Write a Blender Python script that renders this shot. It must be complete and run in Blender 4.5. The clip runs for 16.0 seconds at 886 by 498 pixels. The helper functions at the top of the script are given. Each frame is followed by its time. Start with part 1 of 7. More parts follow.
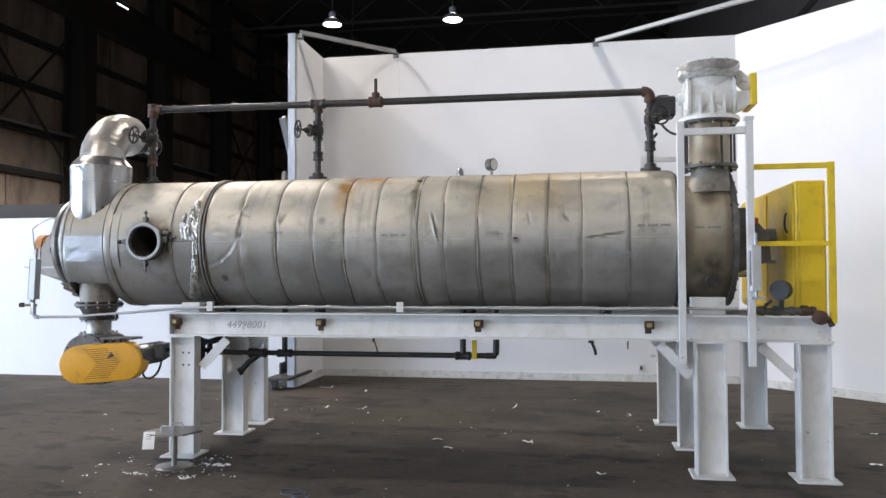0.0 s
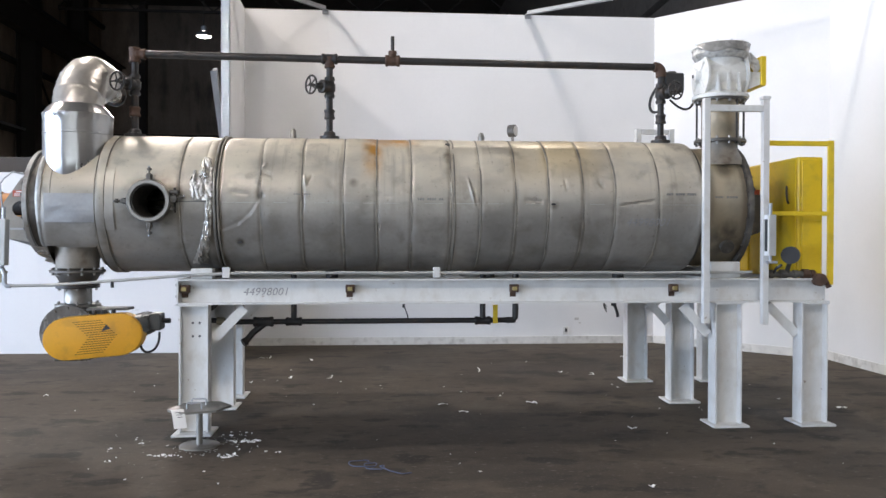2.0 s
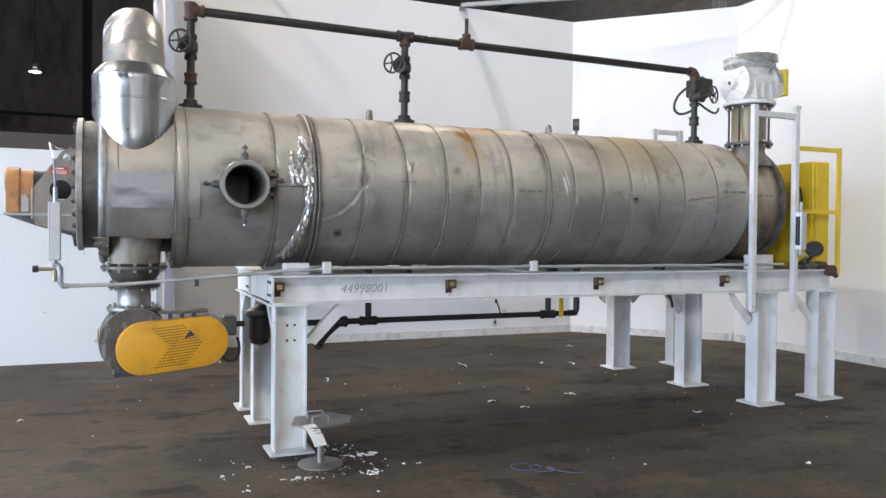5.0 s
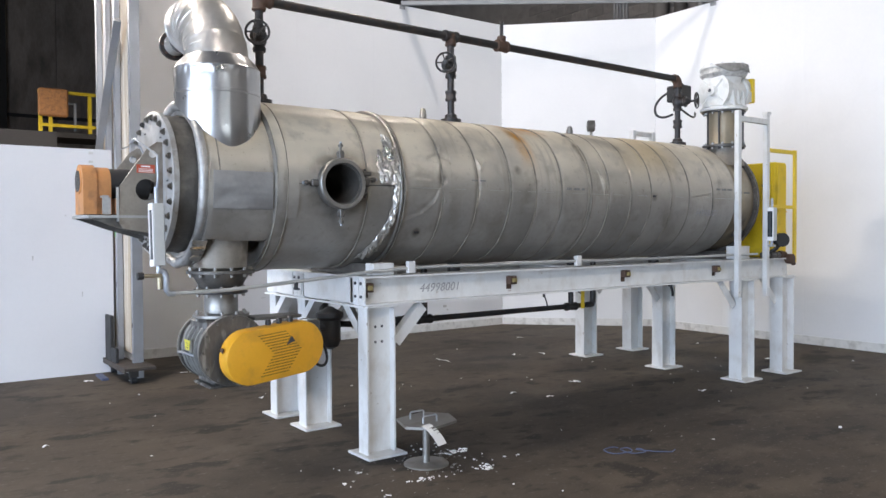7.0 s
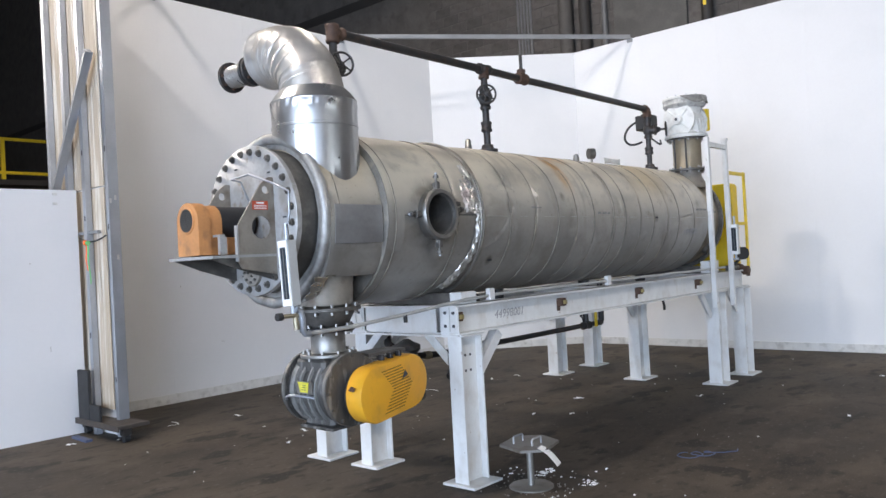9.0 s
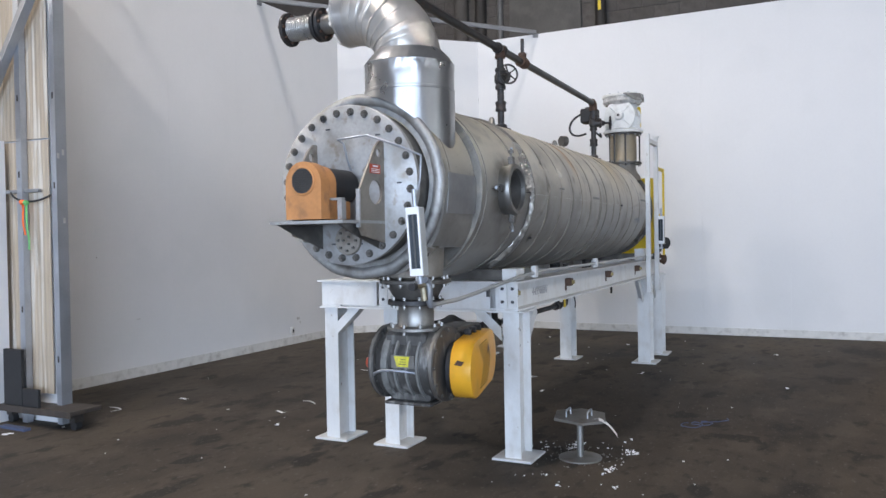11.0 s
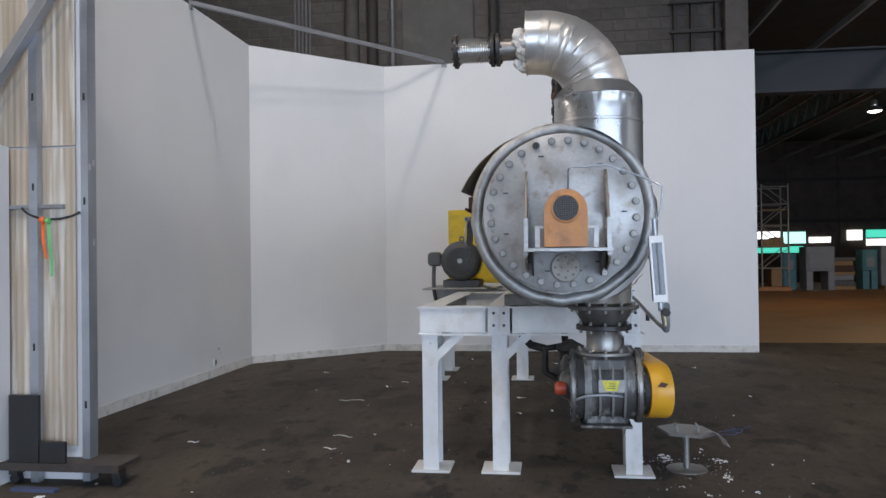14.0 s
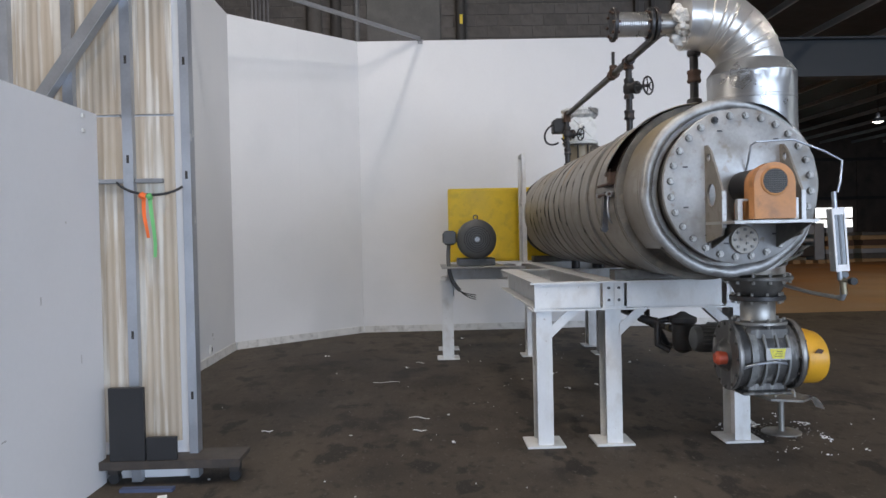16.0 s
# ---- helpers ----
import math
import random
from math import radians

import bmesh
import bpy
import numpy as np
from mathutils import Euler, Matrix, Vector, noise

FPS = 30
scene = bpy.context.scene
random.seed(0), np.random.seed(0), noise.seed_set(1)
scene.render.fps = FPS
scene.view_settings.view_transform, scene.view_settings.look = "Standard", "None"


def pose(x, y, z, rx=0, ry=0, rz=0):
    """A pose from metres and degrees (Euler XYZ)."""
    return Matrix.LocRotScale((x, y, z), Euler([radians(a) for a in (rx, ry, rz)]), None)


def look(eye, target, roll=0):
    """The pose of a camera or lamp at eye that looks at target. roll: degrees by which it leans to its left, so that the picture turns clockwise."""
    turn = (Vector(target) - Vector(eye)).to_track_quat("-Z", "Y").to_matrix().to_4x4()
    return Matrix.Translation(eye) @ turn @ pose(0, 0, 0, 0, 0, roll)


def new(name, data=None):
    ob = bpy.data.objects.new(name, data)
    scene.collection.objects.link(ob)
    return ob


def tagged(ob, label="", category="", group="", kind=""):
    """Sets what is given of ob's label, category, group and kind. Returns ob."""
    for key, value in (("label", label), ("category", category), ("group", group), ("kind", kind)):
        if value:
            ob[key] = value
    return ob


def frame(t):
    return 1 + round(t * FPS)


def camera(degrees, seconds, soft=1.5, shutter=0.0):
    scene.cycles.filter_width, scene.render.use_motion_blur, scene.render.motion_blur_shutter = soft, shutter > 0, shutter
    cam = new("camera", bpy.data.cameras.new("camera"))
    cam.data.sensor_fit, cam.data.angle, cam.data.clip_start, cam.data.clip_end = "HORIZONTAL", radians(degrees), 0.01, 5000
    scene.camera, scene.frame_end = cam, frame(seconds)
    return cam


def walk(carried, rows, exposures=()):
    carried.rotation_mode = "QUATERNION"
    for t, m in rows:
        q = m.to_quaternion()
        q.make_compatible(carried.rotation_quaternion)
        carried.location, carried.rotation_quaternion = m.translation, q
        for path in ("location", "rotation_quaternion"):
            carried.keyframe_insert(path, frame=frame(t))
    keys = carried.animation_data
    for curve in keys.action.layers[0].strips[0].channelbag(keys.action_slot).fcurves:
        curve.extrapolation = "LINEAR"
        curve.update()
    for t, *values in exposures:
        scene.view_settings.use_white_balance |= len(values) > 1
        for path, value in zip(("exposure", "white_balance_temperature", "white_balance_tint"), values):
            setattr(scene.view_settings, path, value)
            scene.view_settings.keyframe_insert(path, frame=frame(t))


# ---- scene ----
cam = camera(59.5, 16.0)
METRES, EYE, TILT, LEAN, TURN = 13.761, 1.475, 0.0, 0.0, 10.0
ROWS = [
    (0.0, 0.0, 0.0, 0.0, 0.01, 1.76, 0.22),
    (0.5, -0.032, 0.0014, -0.001, -5.3, 1.74, -0.04),
    (1.0, -0.0636, 0.0049, -0.0005, -9.07, 0.31, -0.19),
    (1.5, -0.0934, 0.0136, -0.0007, -11.68, -0.35, 0.22),
    (2.0, -0.1278, 0.0195, -0.0016, -14.4, -0.62, -0.12),
    (2.5, -0.1577, 0.0298, -0.0014, -17.38, -0.95, -0.23),
    (3.0, -0.1851, 0.0457, 0.0001, -20.4, -1.14, 0.28),
    (3.5, -0.2161, 0.0591, -0.0009, -23.49, -1.05, -0.16),
    (4.0, -0.2415, 0.0763, -0.0038, -26.71, -0.91, -0.15),
    (6.5, -0.3745, 0.1685, -0.0008, -43.02, -1.49, -0.6),
    (7.0, -0.3963, 0.1885, -0.0023, -46.38, -1.28, 0.31),
    (7.5, -0.4204, 0.2075, -0.0014, -49.3, 0.1, 1.27),
    (8.0, -0.4438, 0.2275, 0.0006, -52.1, 0.53, 1.57),
    (8.5, -0.4589, 0.2517, 0.0001, -55.08, 0.79, 2.68),
    (11.0, -0.519, 0.3941, -0.0018, -73.93, -0.82, 0.98),
    (11.5, -0.5277, 0.4226, -0.0002, -76.91, -1.01, 1.28),
    (12.0, -0.5399, 0.4527, 0.0025, -79.29, -0.88, 1.16),
    (12.5, -0.5427, 0.4827, 0.0004, -80.14, 0.7, 1.65),
    (13.0, -0.5457, 0.5117, 0.0014, -83.06, 1.47, 1.28),
    (13.5, -0.5477, 0.5418, 0.0025, -88.29, 1.17, 0.72),
    (14.0, -0.5409, 0.5713, 0.0024, -92.06, 0.6, 0.71),
    (14.5, -0.539, 0.6027, 0.002, -95.46, 0.49, 0.92),
    (15.0, -0.5337, 0.6337, 0.0012, -97.11, -0.53, 1.3),
    (15.5, -0.5253, 0.6627, 0.0018, -96.48, -0.91, 1.97),
    (16.0, -0.5202, 0.6922, 0.0015, -101.45, -0.88, 1.27),
]
walk(cam, [(t, pose(0, 0, EYE, TILT, LEAN, TURN) @ pose(METRES * x, METRES * y, METRES * z, 90 + pitch, roll, yaw)) for t, x, y, z, yaw, pitch, roll in ROWS],
     [(0.0, -0.28, 6650, 10), (2.0, -0.27, 6690, 10), (4.0, -0.25, 6690, 10), (6.5, -0.36, 6690, 10), (8.5, -0.42, 6630, 10), (11.0, -0.75, 6540, 10), (12.5, -1.01, 6580, 10), (13.5, -1.25, 6590, 10), (15.0, -1.18, 6650, 10), (16.0, -1.11, 6660, 10)])


# ---- world and lights ----
world = bpy.data.worlds.new("world")
scene.world = world
world.use_nodes = True
wn = world.node_tree.nodes
sky = wn.new("ShaderNodeTexSky")
sky.sky_type, sky.sun_disc = "NISHITA", False
sky.sun_elevation, sky.sun_rotation = radians(40), radians(200)
world.node_tree.links.new(sky.outputs[0], wn["Background"].inputs[0])
wn["Background"].inputs[1].default_value = 0.08


def area_lamp(name, eye, target, sx, sy, watts, colour):
    d = bpy.data.lights.new(name, "AREA")
    d.shape, d.size, d.size_y, d.energy, d.color = "RECTANGLE", sx, sy, watts, colour
    ob = new(name, d)
    ob.matrix_world = look(eye, target)
    return ob


def bay_light(name, x, y, z, watts, colour=(1.0, 0.93, 0.89), radius=0.30, kind="SPOT"):
    d = bpy.data.lights.new(name, kind)
    d.energy, d.color, d.shadow_soft_size = watts, colour, radius
    if kind == "SPOT":
        d.spot_size, d.spot_blend = radians(164), 0.25
    ob = new(name, d)
    ob.location = (x, y, z)
    return ob


# daylight through the open dock doors behind the camera
area_lamp("dock_daylight_west", (-17.9, 0.0, 2.5), (0, 4.5, 2.0), 16.0, 4.6, 4950, (0.60, 0.745, 1.0))
area_lamp("dock_daylight_south", (-4, -17.9, 2.5), (-3, 6, 2.0), 11.0, 4.6, 900, (0.74, 0.85, 0.98))
# high bay lamps; the two at negative y are unseen, added to brighten walls and drum
BAYS = [(-5.6, 10.1, 8.0, 950), (-10.0, 7.6, 10.0, 2650), (-6.0, -2.0, 8.2, 1350), (2.0, -3.0, 8.2, 620), (0.51, 9.03, 9.1, 840)]
FARBAYS = [(-6.07, 18.54, 7.72), (-3.04, 18.74, 7.72), (-7.3, 24.4, 7.72), (-7.07, 35.5, 7.72)]
for k, (bx, by, bz) in enumerate(FARBAYS):
    bay_light("far_bay_light", bx, by, bz - 0.25, (3500, 250, 900, 500)[k], radius=1.2)
for bx, by, bz, bw in BAYS:
    bay_light("bay_light", bx, by, bz - 0.25, bw, radius=0.13 if by > 9 else 0.22)
HALLBAYS = [(14.5, -2.6, 5.45), (15.0, 1.9, 5.45), (20.0, -9.0, 5.45)]
for bx, by, bz in HALLBAYS:
    bay_light("hall_light", bx, by, bz - 0.3, 360, (1.0, 0.70, 0.40), 0.16)

# ---- materials ----
MATS = {}


def mat(name, colour, rough=0.6, metal=0.0, var=0.12, scale=3.0, fine=60.0, bump=0.1, stain=None, amount=0.5, stretch=(1, 1, 1), emit=0.0, clear=0.0, islands=0.0):
    """Principled surface with a coarse and a fine variation, optional stains and relief."""
    if name in MATS:
        return MATS[name]
    m = bpy.data.materials.new(name)
    m.use_nodes = True
    n, l = m.node_tree.nodes, m.node_tree.links
    p = n["Principled BSDF"]
    geo = n.new("ShaderNodeTexCoord")
    mp = n.new("ShaderNodeMapping")
    mp.inputs["Scale"].default_value = stretch
    l.new(geo.outputs["Object"], mp.inputs[0])
    a, b = n.new("ShaderNodeTexNoise"), n.new("ShaderNodeTexNoise")
    a.inputs["Scale"].default_value, a.inputs["Detail"].default_value = scale, 6
    b.inputs["Scale"].default_value, b.inputs["Detail"].default_value = fine, 4
    l.new(mp.outputs[0], a.inputs[0])
    l.new(mp.outputs[0], b.inputs[0])
    add = n.new("ShaderNodeMath")
    add.operation = "MULTIPLY_ADD"
    add.inputs[1].default_value = 0.35
    l.new(b.outputs[0], add.inputs[0])
    l.new(a.outputs[0], add.inputs[2])
    ramp = n.new("ShaderNodeMapRange")
    ramp.inputs[1].default_value, ramp.inputs[2].default_value = 0.42, 0.92
    ramp.inputs[3].default_value, ramp.inputs[4].default_value = 1 - var, 1 + var
    l.new(add.outputs[0], ramp.inputs[0])
    hsv = n.new("ShaderNodeHueSaturation")
    hsv.inputs["Color"].default_value = (*colour, 1)
    l.new(ramp.outputs[0], hsv.inputs["Value"])
    col = hsv.outputs[0]
    if stain:
        s = n.new("ShaderNodeTexNoise")
        s.inputs["Scale"].default_value, s.inputs["Detail"].default_value = scale * 1.7, 8
        l.new(mp.outputs[0], s.inputs[0])
        r = n.new("ShaderNodeMapRange")
        r.inputs[1].default_value, r.inputs[2].default_value = 0.52, 0.72
        r.inputs[3].default_value, r.inputs[4].default_value = 0.0, amount
        l.new(s.outputs[0], r.inputs[0])
        mix = n.new("ShaderNodeMix")
        mix.data_type = "RGBA"
        l.new(r.outputs[0], mix.inputs[0])
        l.new(col, mix.inputs[6])
        mix.inputs[7].default_value = (*stain, 1)
        col = mix.outputs[2]
    if islands:
        info = n.new("ShaderNodeObjectInfo")
        r2 = n.new("ShaderNodeMapRange")
        r2.inputs[3].default_value, r2.inputs[4].default_value = 1 - islands, 1 + islands
        l.new(info.outputs["Random"], r2.inputs[0])
        h2 = n.new("ShaderNodeHueSaturation")
        l.new(col, h2.inputs["Color"])
        l.new(r2.outputs[0], h2.inputs["Value"])
        col = h2.outputs[0]
    l.new(col, p.inputs["Base Color"])
    rr = n.new("ShaderNodeMapRange")
    rr.inputs[1].default_value, rr.inputs[2].default_value = 0.3, 0.7
    rr.inputs[3].default_value, rr.inputs[4].default_value = max(0.03, rough - 0.08), min(1, rough + 0.08)
    l.new(a.outputs[0], rr.inputs[0])
    l.new(rr.outputs[0], p.inputs["Roughness"])
    p.inputs["Metallic"].default_value = metal
    p.inputs["Coat Weight"].default_value = clear
    if bump:
        bp = n.new("ShaderNodeBump")
        bp.inputs["Strength"].default_value, bp.inputs["Distance"].default_value = bump, 0.01
        l.new(add.outputs[0], bp.inputs["Height"])
        l.new(bp.outputs[0], p.inputs["Normal"])
    if emit:
        p.inputs["Emission Color"].default_value, p.inputs["Emission Strength"].default_value = (*colour, 1), emit
    MATS[name] = m
    return m


def speckle(m, scale, lo, hi, amount, tint, stretch=(1, 1, 1)):
    """Lays one more layer of spots or smudges over the colour of a material."""
    n, l = m.node_tree.nodes, m.node_tree.links
    p = n["Principled BSDF"]
    tc, mp, t, r, mx = (n.new("ShaderNode" + k) for k in ("TexCoord", "Mapping", "TexNoise", "MapRange", "Mix"))
    mp.inputs["Scale"].default_value, mp.inputs["Location"].default_value = stretch, (scale * 0.37, 1.9, 4.3)
    t.inputs["Scale"].default_value, t.inputs["Detail"].default_value = scale, 6
    r.inputs[1].default_value, r.inputs[2].default_value, r.inputs[4].default_value = lo, hi, amount
    mx.data_type = "RGBA"
    l.new(tc.outputs["Object"], mp.inputs[0])
    l.new(mp.outputs[0], t.inputs[0])
    l.new(t.outputs[0], r.inputs[0])
    l.new(r.outputs[0], mx.inputs[0])
    l.new(p.inputs["Base Color"].links[0].from_socket, mx.inputs[6])
    mx.inputs[7].default_value = (*tint, 1)
    l.new(mx.outputs[2], p.inputs["Base Color"])
    return m


CLAD = mat("stainless_cladding", (0.50, 0.49, 0.455), 0.42, 0.85, 0.10, 2.2, 40, 0.10, (0.36, 0.31, 0.23), 0.25)
SHINY = mat("bright_aluminium", (0.58, 0.57, 0.55), 0.31, 0.75, 0.08, 4, 24, 0.12, (0.50, 0.47, 0.42), 0.5)
DUSTYALU = mat("dusty_aluminium", (0.54, 0.515, 0.475), 0.36, 0.68, 0.1, 4, 30, 0.12, (0.50, 0.46, 0.39), 0.5)
COLLARMETAL = mat("smooth_collar_metal", (0.43, 0.43, 0.425), 0.33, 0.85, 0.10, 4, 24, 0.10, (0.40, 0.39, 0.37), 0.5)
FOIL = mat("torn_bright_foil", (0.56, 0.545, 0.51), 0.32, 0.75, 0.2, 9, 50, 0.25, (0.20, 0.17, 0.13), 0.7)
GALV = mat("galvanised_steel", (0.42, 0.44, 0.47), 0.45, 0.7, 0.12, 5, 60, 0.08)
RAWSTEEL = mat("raw_stainless", (0.31, 0.30, 0.28), 0.46, 0.85, 0.14, 6, 70, 0.12, (0.16, 0.13, 0.10), 0.5)
CAST = mat("dark_cast_metal", (0.115, 0.108, 0.098), 0.5, 0.5, 0.3, 8, 80, 0.3, (0.26, 0.24, 0.21), 0.45)
VALVECAST = mat("stained_valve_casting", (0.10, 0.095, 0.088), 0.5, 0.4, 0.35, 8, 80, 0.3, (0.42, 0.41, 0.38), 0.75, (1.4, 1.4, 0.4))
BRACKET = mat("brown_grey_bracket_steel", (0.26, 0.235, 0.20), 0.5, 0.35, 0.22, 6, 60, 0.1, (0.12, 0.085, 0.06), 0.85)
DISC = mat("end_plate_steel", (0.40, 0.397, 0.387), 0.42, 0.35, 0.22, 5, 60, 0.10, (0.25, 0.23, 0.195), 0.75)
FRAMEPAINT = mat("white_frame_paint", (0.68, 0.68, 0.665), 0.48, 0.0, 0.08, 4.5, 70, 0.08, (0.46, 0.41, 0.34), 0.42, (1.2, 1.2, 0.8))
speckle(FRAMEPAINT, 22, 0.70, 0.74, 0.6, (0.24, 0.15, 0.08))
speckle(FRAMEPAINT, 5, 0.57, 0.75, 0.3, (0.42, 0.39, 0.35))
speckle(DISC, 16, 0.58, 0.70, 0.6, (0.20, 0.155, 0.105))
WALLPAINT = mat("white_wall_paint", (0.71, 0.71, 0.71), 0.6, 0.0, 0.03, 0.9, 30, 0.04, (0.63, 0.64, 0.64), 0.35)
TRIMPAINT = mat("dirty_white_trim", (0.62, 0.61, 0.58), 0.6, 0.0, 0.1, 6, 40, 0.05, (0.25, 0.23, 0.2), 0.5)
YELLOW = mat("safety_yellow_paint", (0.74, 0.52, 0.02), 0.45, 0.0, 0.08, 5, 50, 0.05, (0.35, 0.25, 0.04), 0.35)
ORANGE = mat("orange_yellow_guard", (0.80, 0.40, 0.03), 0.42, 0.0, 0.06, 6, 60, 0.04, (0.35, 0.2, 0.05), 0.35)
GEARORANGE = mat("faded_orange_paint", (0.50, 0.225, 0.08), 0.55, 0.0, 0.18, 9, 60, 0.1, (0.17, 0.09, 0.05), 0.6)
BLACKIRON = mat("black_iron_pipe", (0.035, 0.034, 0.034), 0.42, 0.3, 0.25, 10, 90, 0.1, (0.10, 0.06, 0.04), 0.4)
RUSTY = mat("rusty_iron", (0.085, 0.048, 0.032), 0.7, 0.2, 0.3, 14, 90, 0.3, (0.05, 0.035, 0.03), 0.6)
BLACK = mat("black_rubber", (0.02, 0.02, 0.021), 0.6, 0.0, 0.2, 8, 60, 0.05)
MOTORGREY = mat("dark_grey_motor", (0.095, 0.098, 0.098), 0.45, 0.2, 0.15, 8, 60, 0.1)
AIRWHITE = mat("white_cast_paint", (0.70, 0.70, 0.67), 0.5, 0.0, 0.08, 9, 70, 0.12, (0.42, 0.40, 0.36), 0.45)
REDPAINT = mat("red_paint", (0.45, 0.07, 0.03), 0.5, 0.0, 0.15, 12, 70, 0.1)
DARKWALL = mat("dark_factory_siding", (0.30, 0.245, 0.20), 0.8, 0.0, 0.35, 0.9, 12, 0.1, (0.05, 0.042, 0.036), 0.6, (1, 1, 0.35), islands=0.2)
DARKSTEEL = mat("dark_structural_steel", (0.034, 0.029, 0.025), 0.7, 0.0, 0.25, 3, 30, 0.1)
GIRDER = mat("grey_girder_paint", (0.034, 0.040, 0.046), 0.6, 0.0, 0.12, 3, 30, 0.05)
BLOCK = mat("grey_painted_block", (0.092, 0.081, 0.071), 0.8, 0.0, 0.28, 3, 40, 0.2, (0.055, 0.046, 0.04), 0.6, islands=0.16)
FRP = mat("yellowed_fibre_panel", (0.45, 0.375, 0.285), 0.5, 0.0, 0.10, 1.6, 20, 0.05, (0.52, 0.46, 0.37), 0.5, (1, 7, 0.3))
speckle(FRP, 1.0, 0.51, 0.60, 0.7, (0.70, 0.67, 0.60), (1, 21, 0.9))
speckle(FRP, 1.7, 0.48, 0.64, 0.5, (0.40, 0.325, 0.225), (1, 1, 1))
PAPER = mat("white_paper", (0.85, 0.85, 0.84), 0.7, 0.0, 0.03, 8, 60, 0.05)
WOOL = mat("white_insulation_wool", (0.75, 0.73, 0.68), 0.9, 0.0, 0.1, 30, 120, 0.4)
GLASS = mat("dark_gauge_glass", (0.03, 0.04, 0.05), 0.08, 0.0, 0.1, 4, 20, 0.0)
WOOD = mat("pallet_wood", (0.34, 0.22, 0.11), 0.75, 0.0, 0.2, 6, 60, 0.2)
TEAL = mat("teal_machine_paint", (0.09, 0.24, 0.27), 0.5, 0.0, 0.15, 3, 30, 0.05)
MACHGREY = mat("grey_machine_paint", (0.25, 0.27, 0.30), 0.5, 0.0, 0.15, 3, 30, 0.05)
DAYWHITE = mat("bright_window_light", (1.0, 1.0, 1.0), 0.5, emit=4.5, bump=0)
DAYGREEN = mat("green_window_light", (0.10, 0.85, 0.62), 0.5, emit=2.0, bump=0)
DAYCYAN = mat("pale_cyan_window_light", (0.55, 1.0, 0.95), 0.5, emit=3.0, bump=0)
LAMPGLOW = mat("lamp_glow", (1.0, 0.93, 0.82), 0.5, emit=14.0, bump=0)
PENCIL = mat("grey_crayon", (0.30, 0.30, 0.305), 0.7, 0.0, 0.25, 40, 90, 0.0)
FADED = mat("faded_stencil_ink", (0.235, 0.23, 0.22), 0.6, 0.1, 0.3, 50, 90, 0.0)
INK = mat("black_marker", (0.06, 0.06, 0.065), 0.7, 0.0, 0.1, 20, 60, 0.0)
GREENRIB = mat("green_ribbon", (0.16, 0.50, 0.17), 0.6, 0.0, 0.1, 9, 60, 0.05)
ORANGERIB = mat("orange_ribbon", (0.9, 0.16, 0.03), 0.6, 0.0, 0.1, 9, 60, 0.05)
BLUE = mat("blue_strap", (0.07, 0.09, 0.16), 0.6, 0.0, 0.15, 9, 60, 0.05)
HALLWALL = mat("dark_hall_siding", (0.085, 0.065, 0.05), 0.8, 0.0, 0.3, 1.2, 12, 0.1, (0.03, 0.025, 0.02), 0.6)
HALLFLOOR = mat("brown_hall_floor", (0.27, 0.14, 0.055), 0.55, 0.0, 0.2, 0.4, 8, 0.05, (0.12, 0.07, 0.035), 0.5)

# ---- mesh helpers ----
ORIGIN = {}


def thing(name, at, label, category, group="", kind=""):
    ob = new(name)
    ob.location = at
    ob.empty_display_size = 0.1
    ORIGIN[ob.name] = Vector(at)
    return tagged(ob, label, category, group, kind)


def part(name, bm, material, parent=None, label="", smooth=False, recalc=True):
    """Links a bmesh in world coordinates as one mesh object under a thing or part."""
    if recalc:
        bmesh.ops.recalc_face_normals(bm, faces=bm.faces)
    base = ORIGIN.get(parent.name, Vector()) if parent else Vector()
    bm.transform(Matrix.Translation(-base))
    me = bpy.data.meshes.new(name)
    bm.to_mesh(me)
    bm.free()
    me.materials.append(material)
    if smooth:
        me.shade_smooth()
        me.set_sharp_from_angle(angle=radians(38))
    ob = new(name, me)
    if parent:
        ob.parent = parent
        ORIGIN[ob.name] = base
    if label:
        ob["label"] = label
    return ob


def solo(name, bm, material, label, category, group="", kind="", smooth=False):
    return tagged(part(name, bm, material, None, "", smooth), label, category, group, kind)


def box(bm, x0, y0, z0, x1, y1, z1, bevel=0.0, m=None):
    r = bmesh.ops.create_cube(bm, size=1.0)
    vs = r["verts"]
    for v in vs:
        v.co = Vector(((x0 + x1) / 2 + v.co.x * (x1 - x0), (y0 + y1) / 2 + v.co.y * (y1 - y0), (z0 + z1) / 2 + v.co.z * (z1 - z0)))
    if bevel:
        es = {e for v in vs for e in v.link_edges}
        r = bmesh.ops.bevel(bm, geom=list(es), offset=bevel, segments=1, affect="EDGES")
        vs = r["verts"]
    if m:
        bmesh.ops.transform(bm, matrix=m, verts=list({v for v in vs if v.is_valid}))
    return bm


def new_box(*a, **k):
    return box(bmesh.new(), *a, **k)


def basis(d):
    d = Vector(d).normalized()
    u = d.cross(Vector((0, 0, 1)))
    u = u.normalized() if u.length > 1e-4 else Vector((1, 0, 0))
    return d, u, d.cross(u)


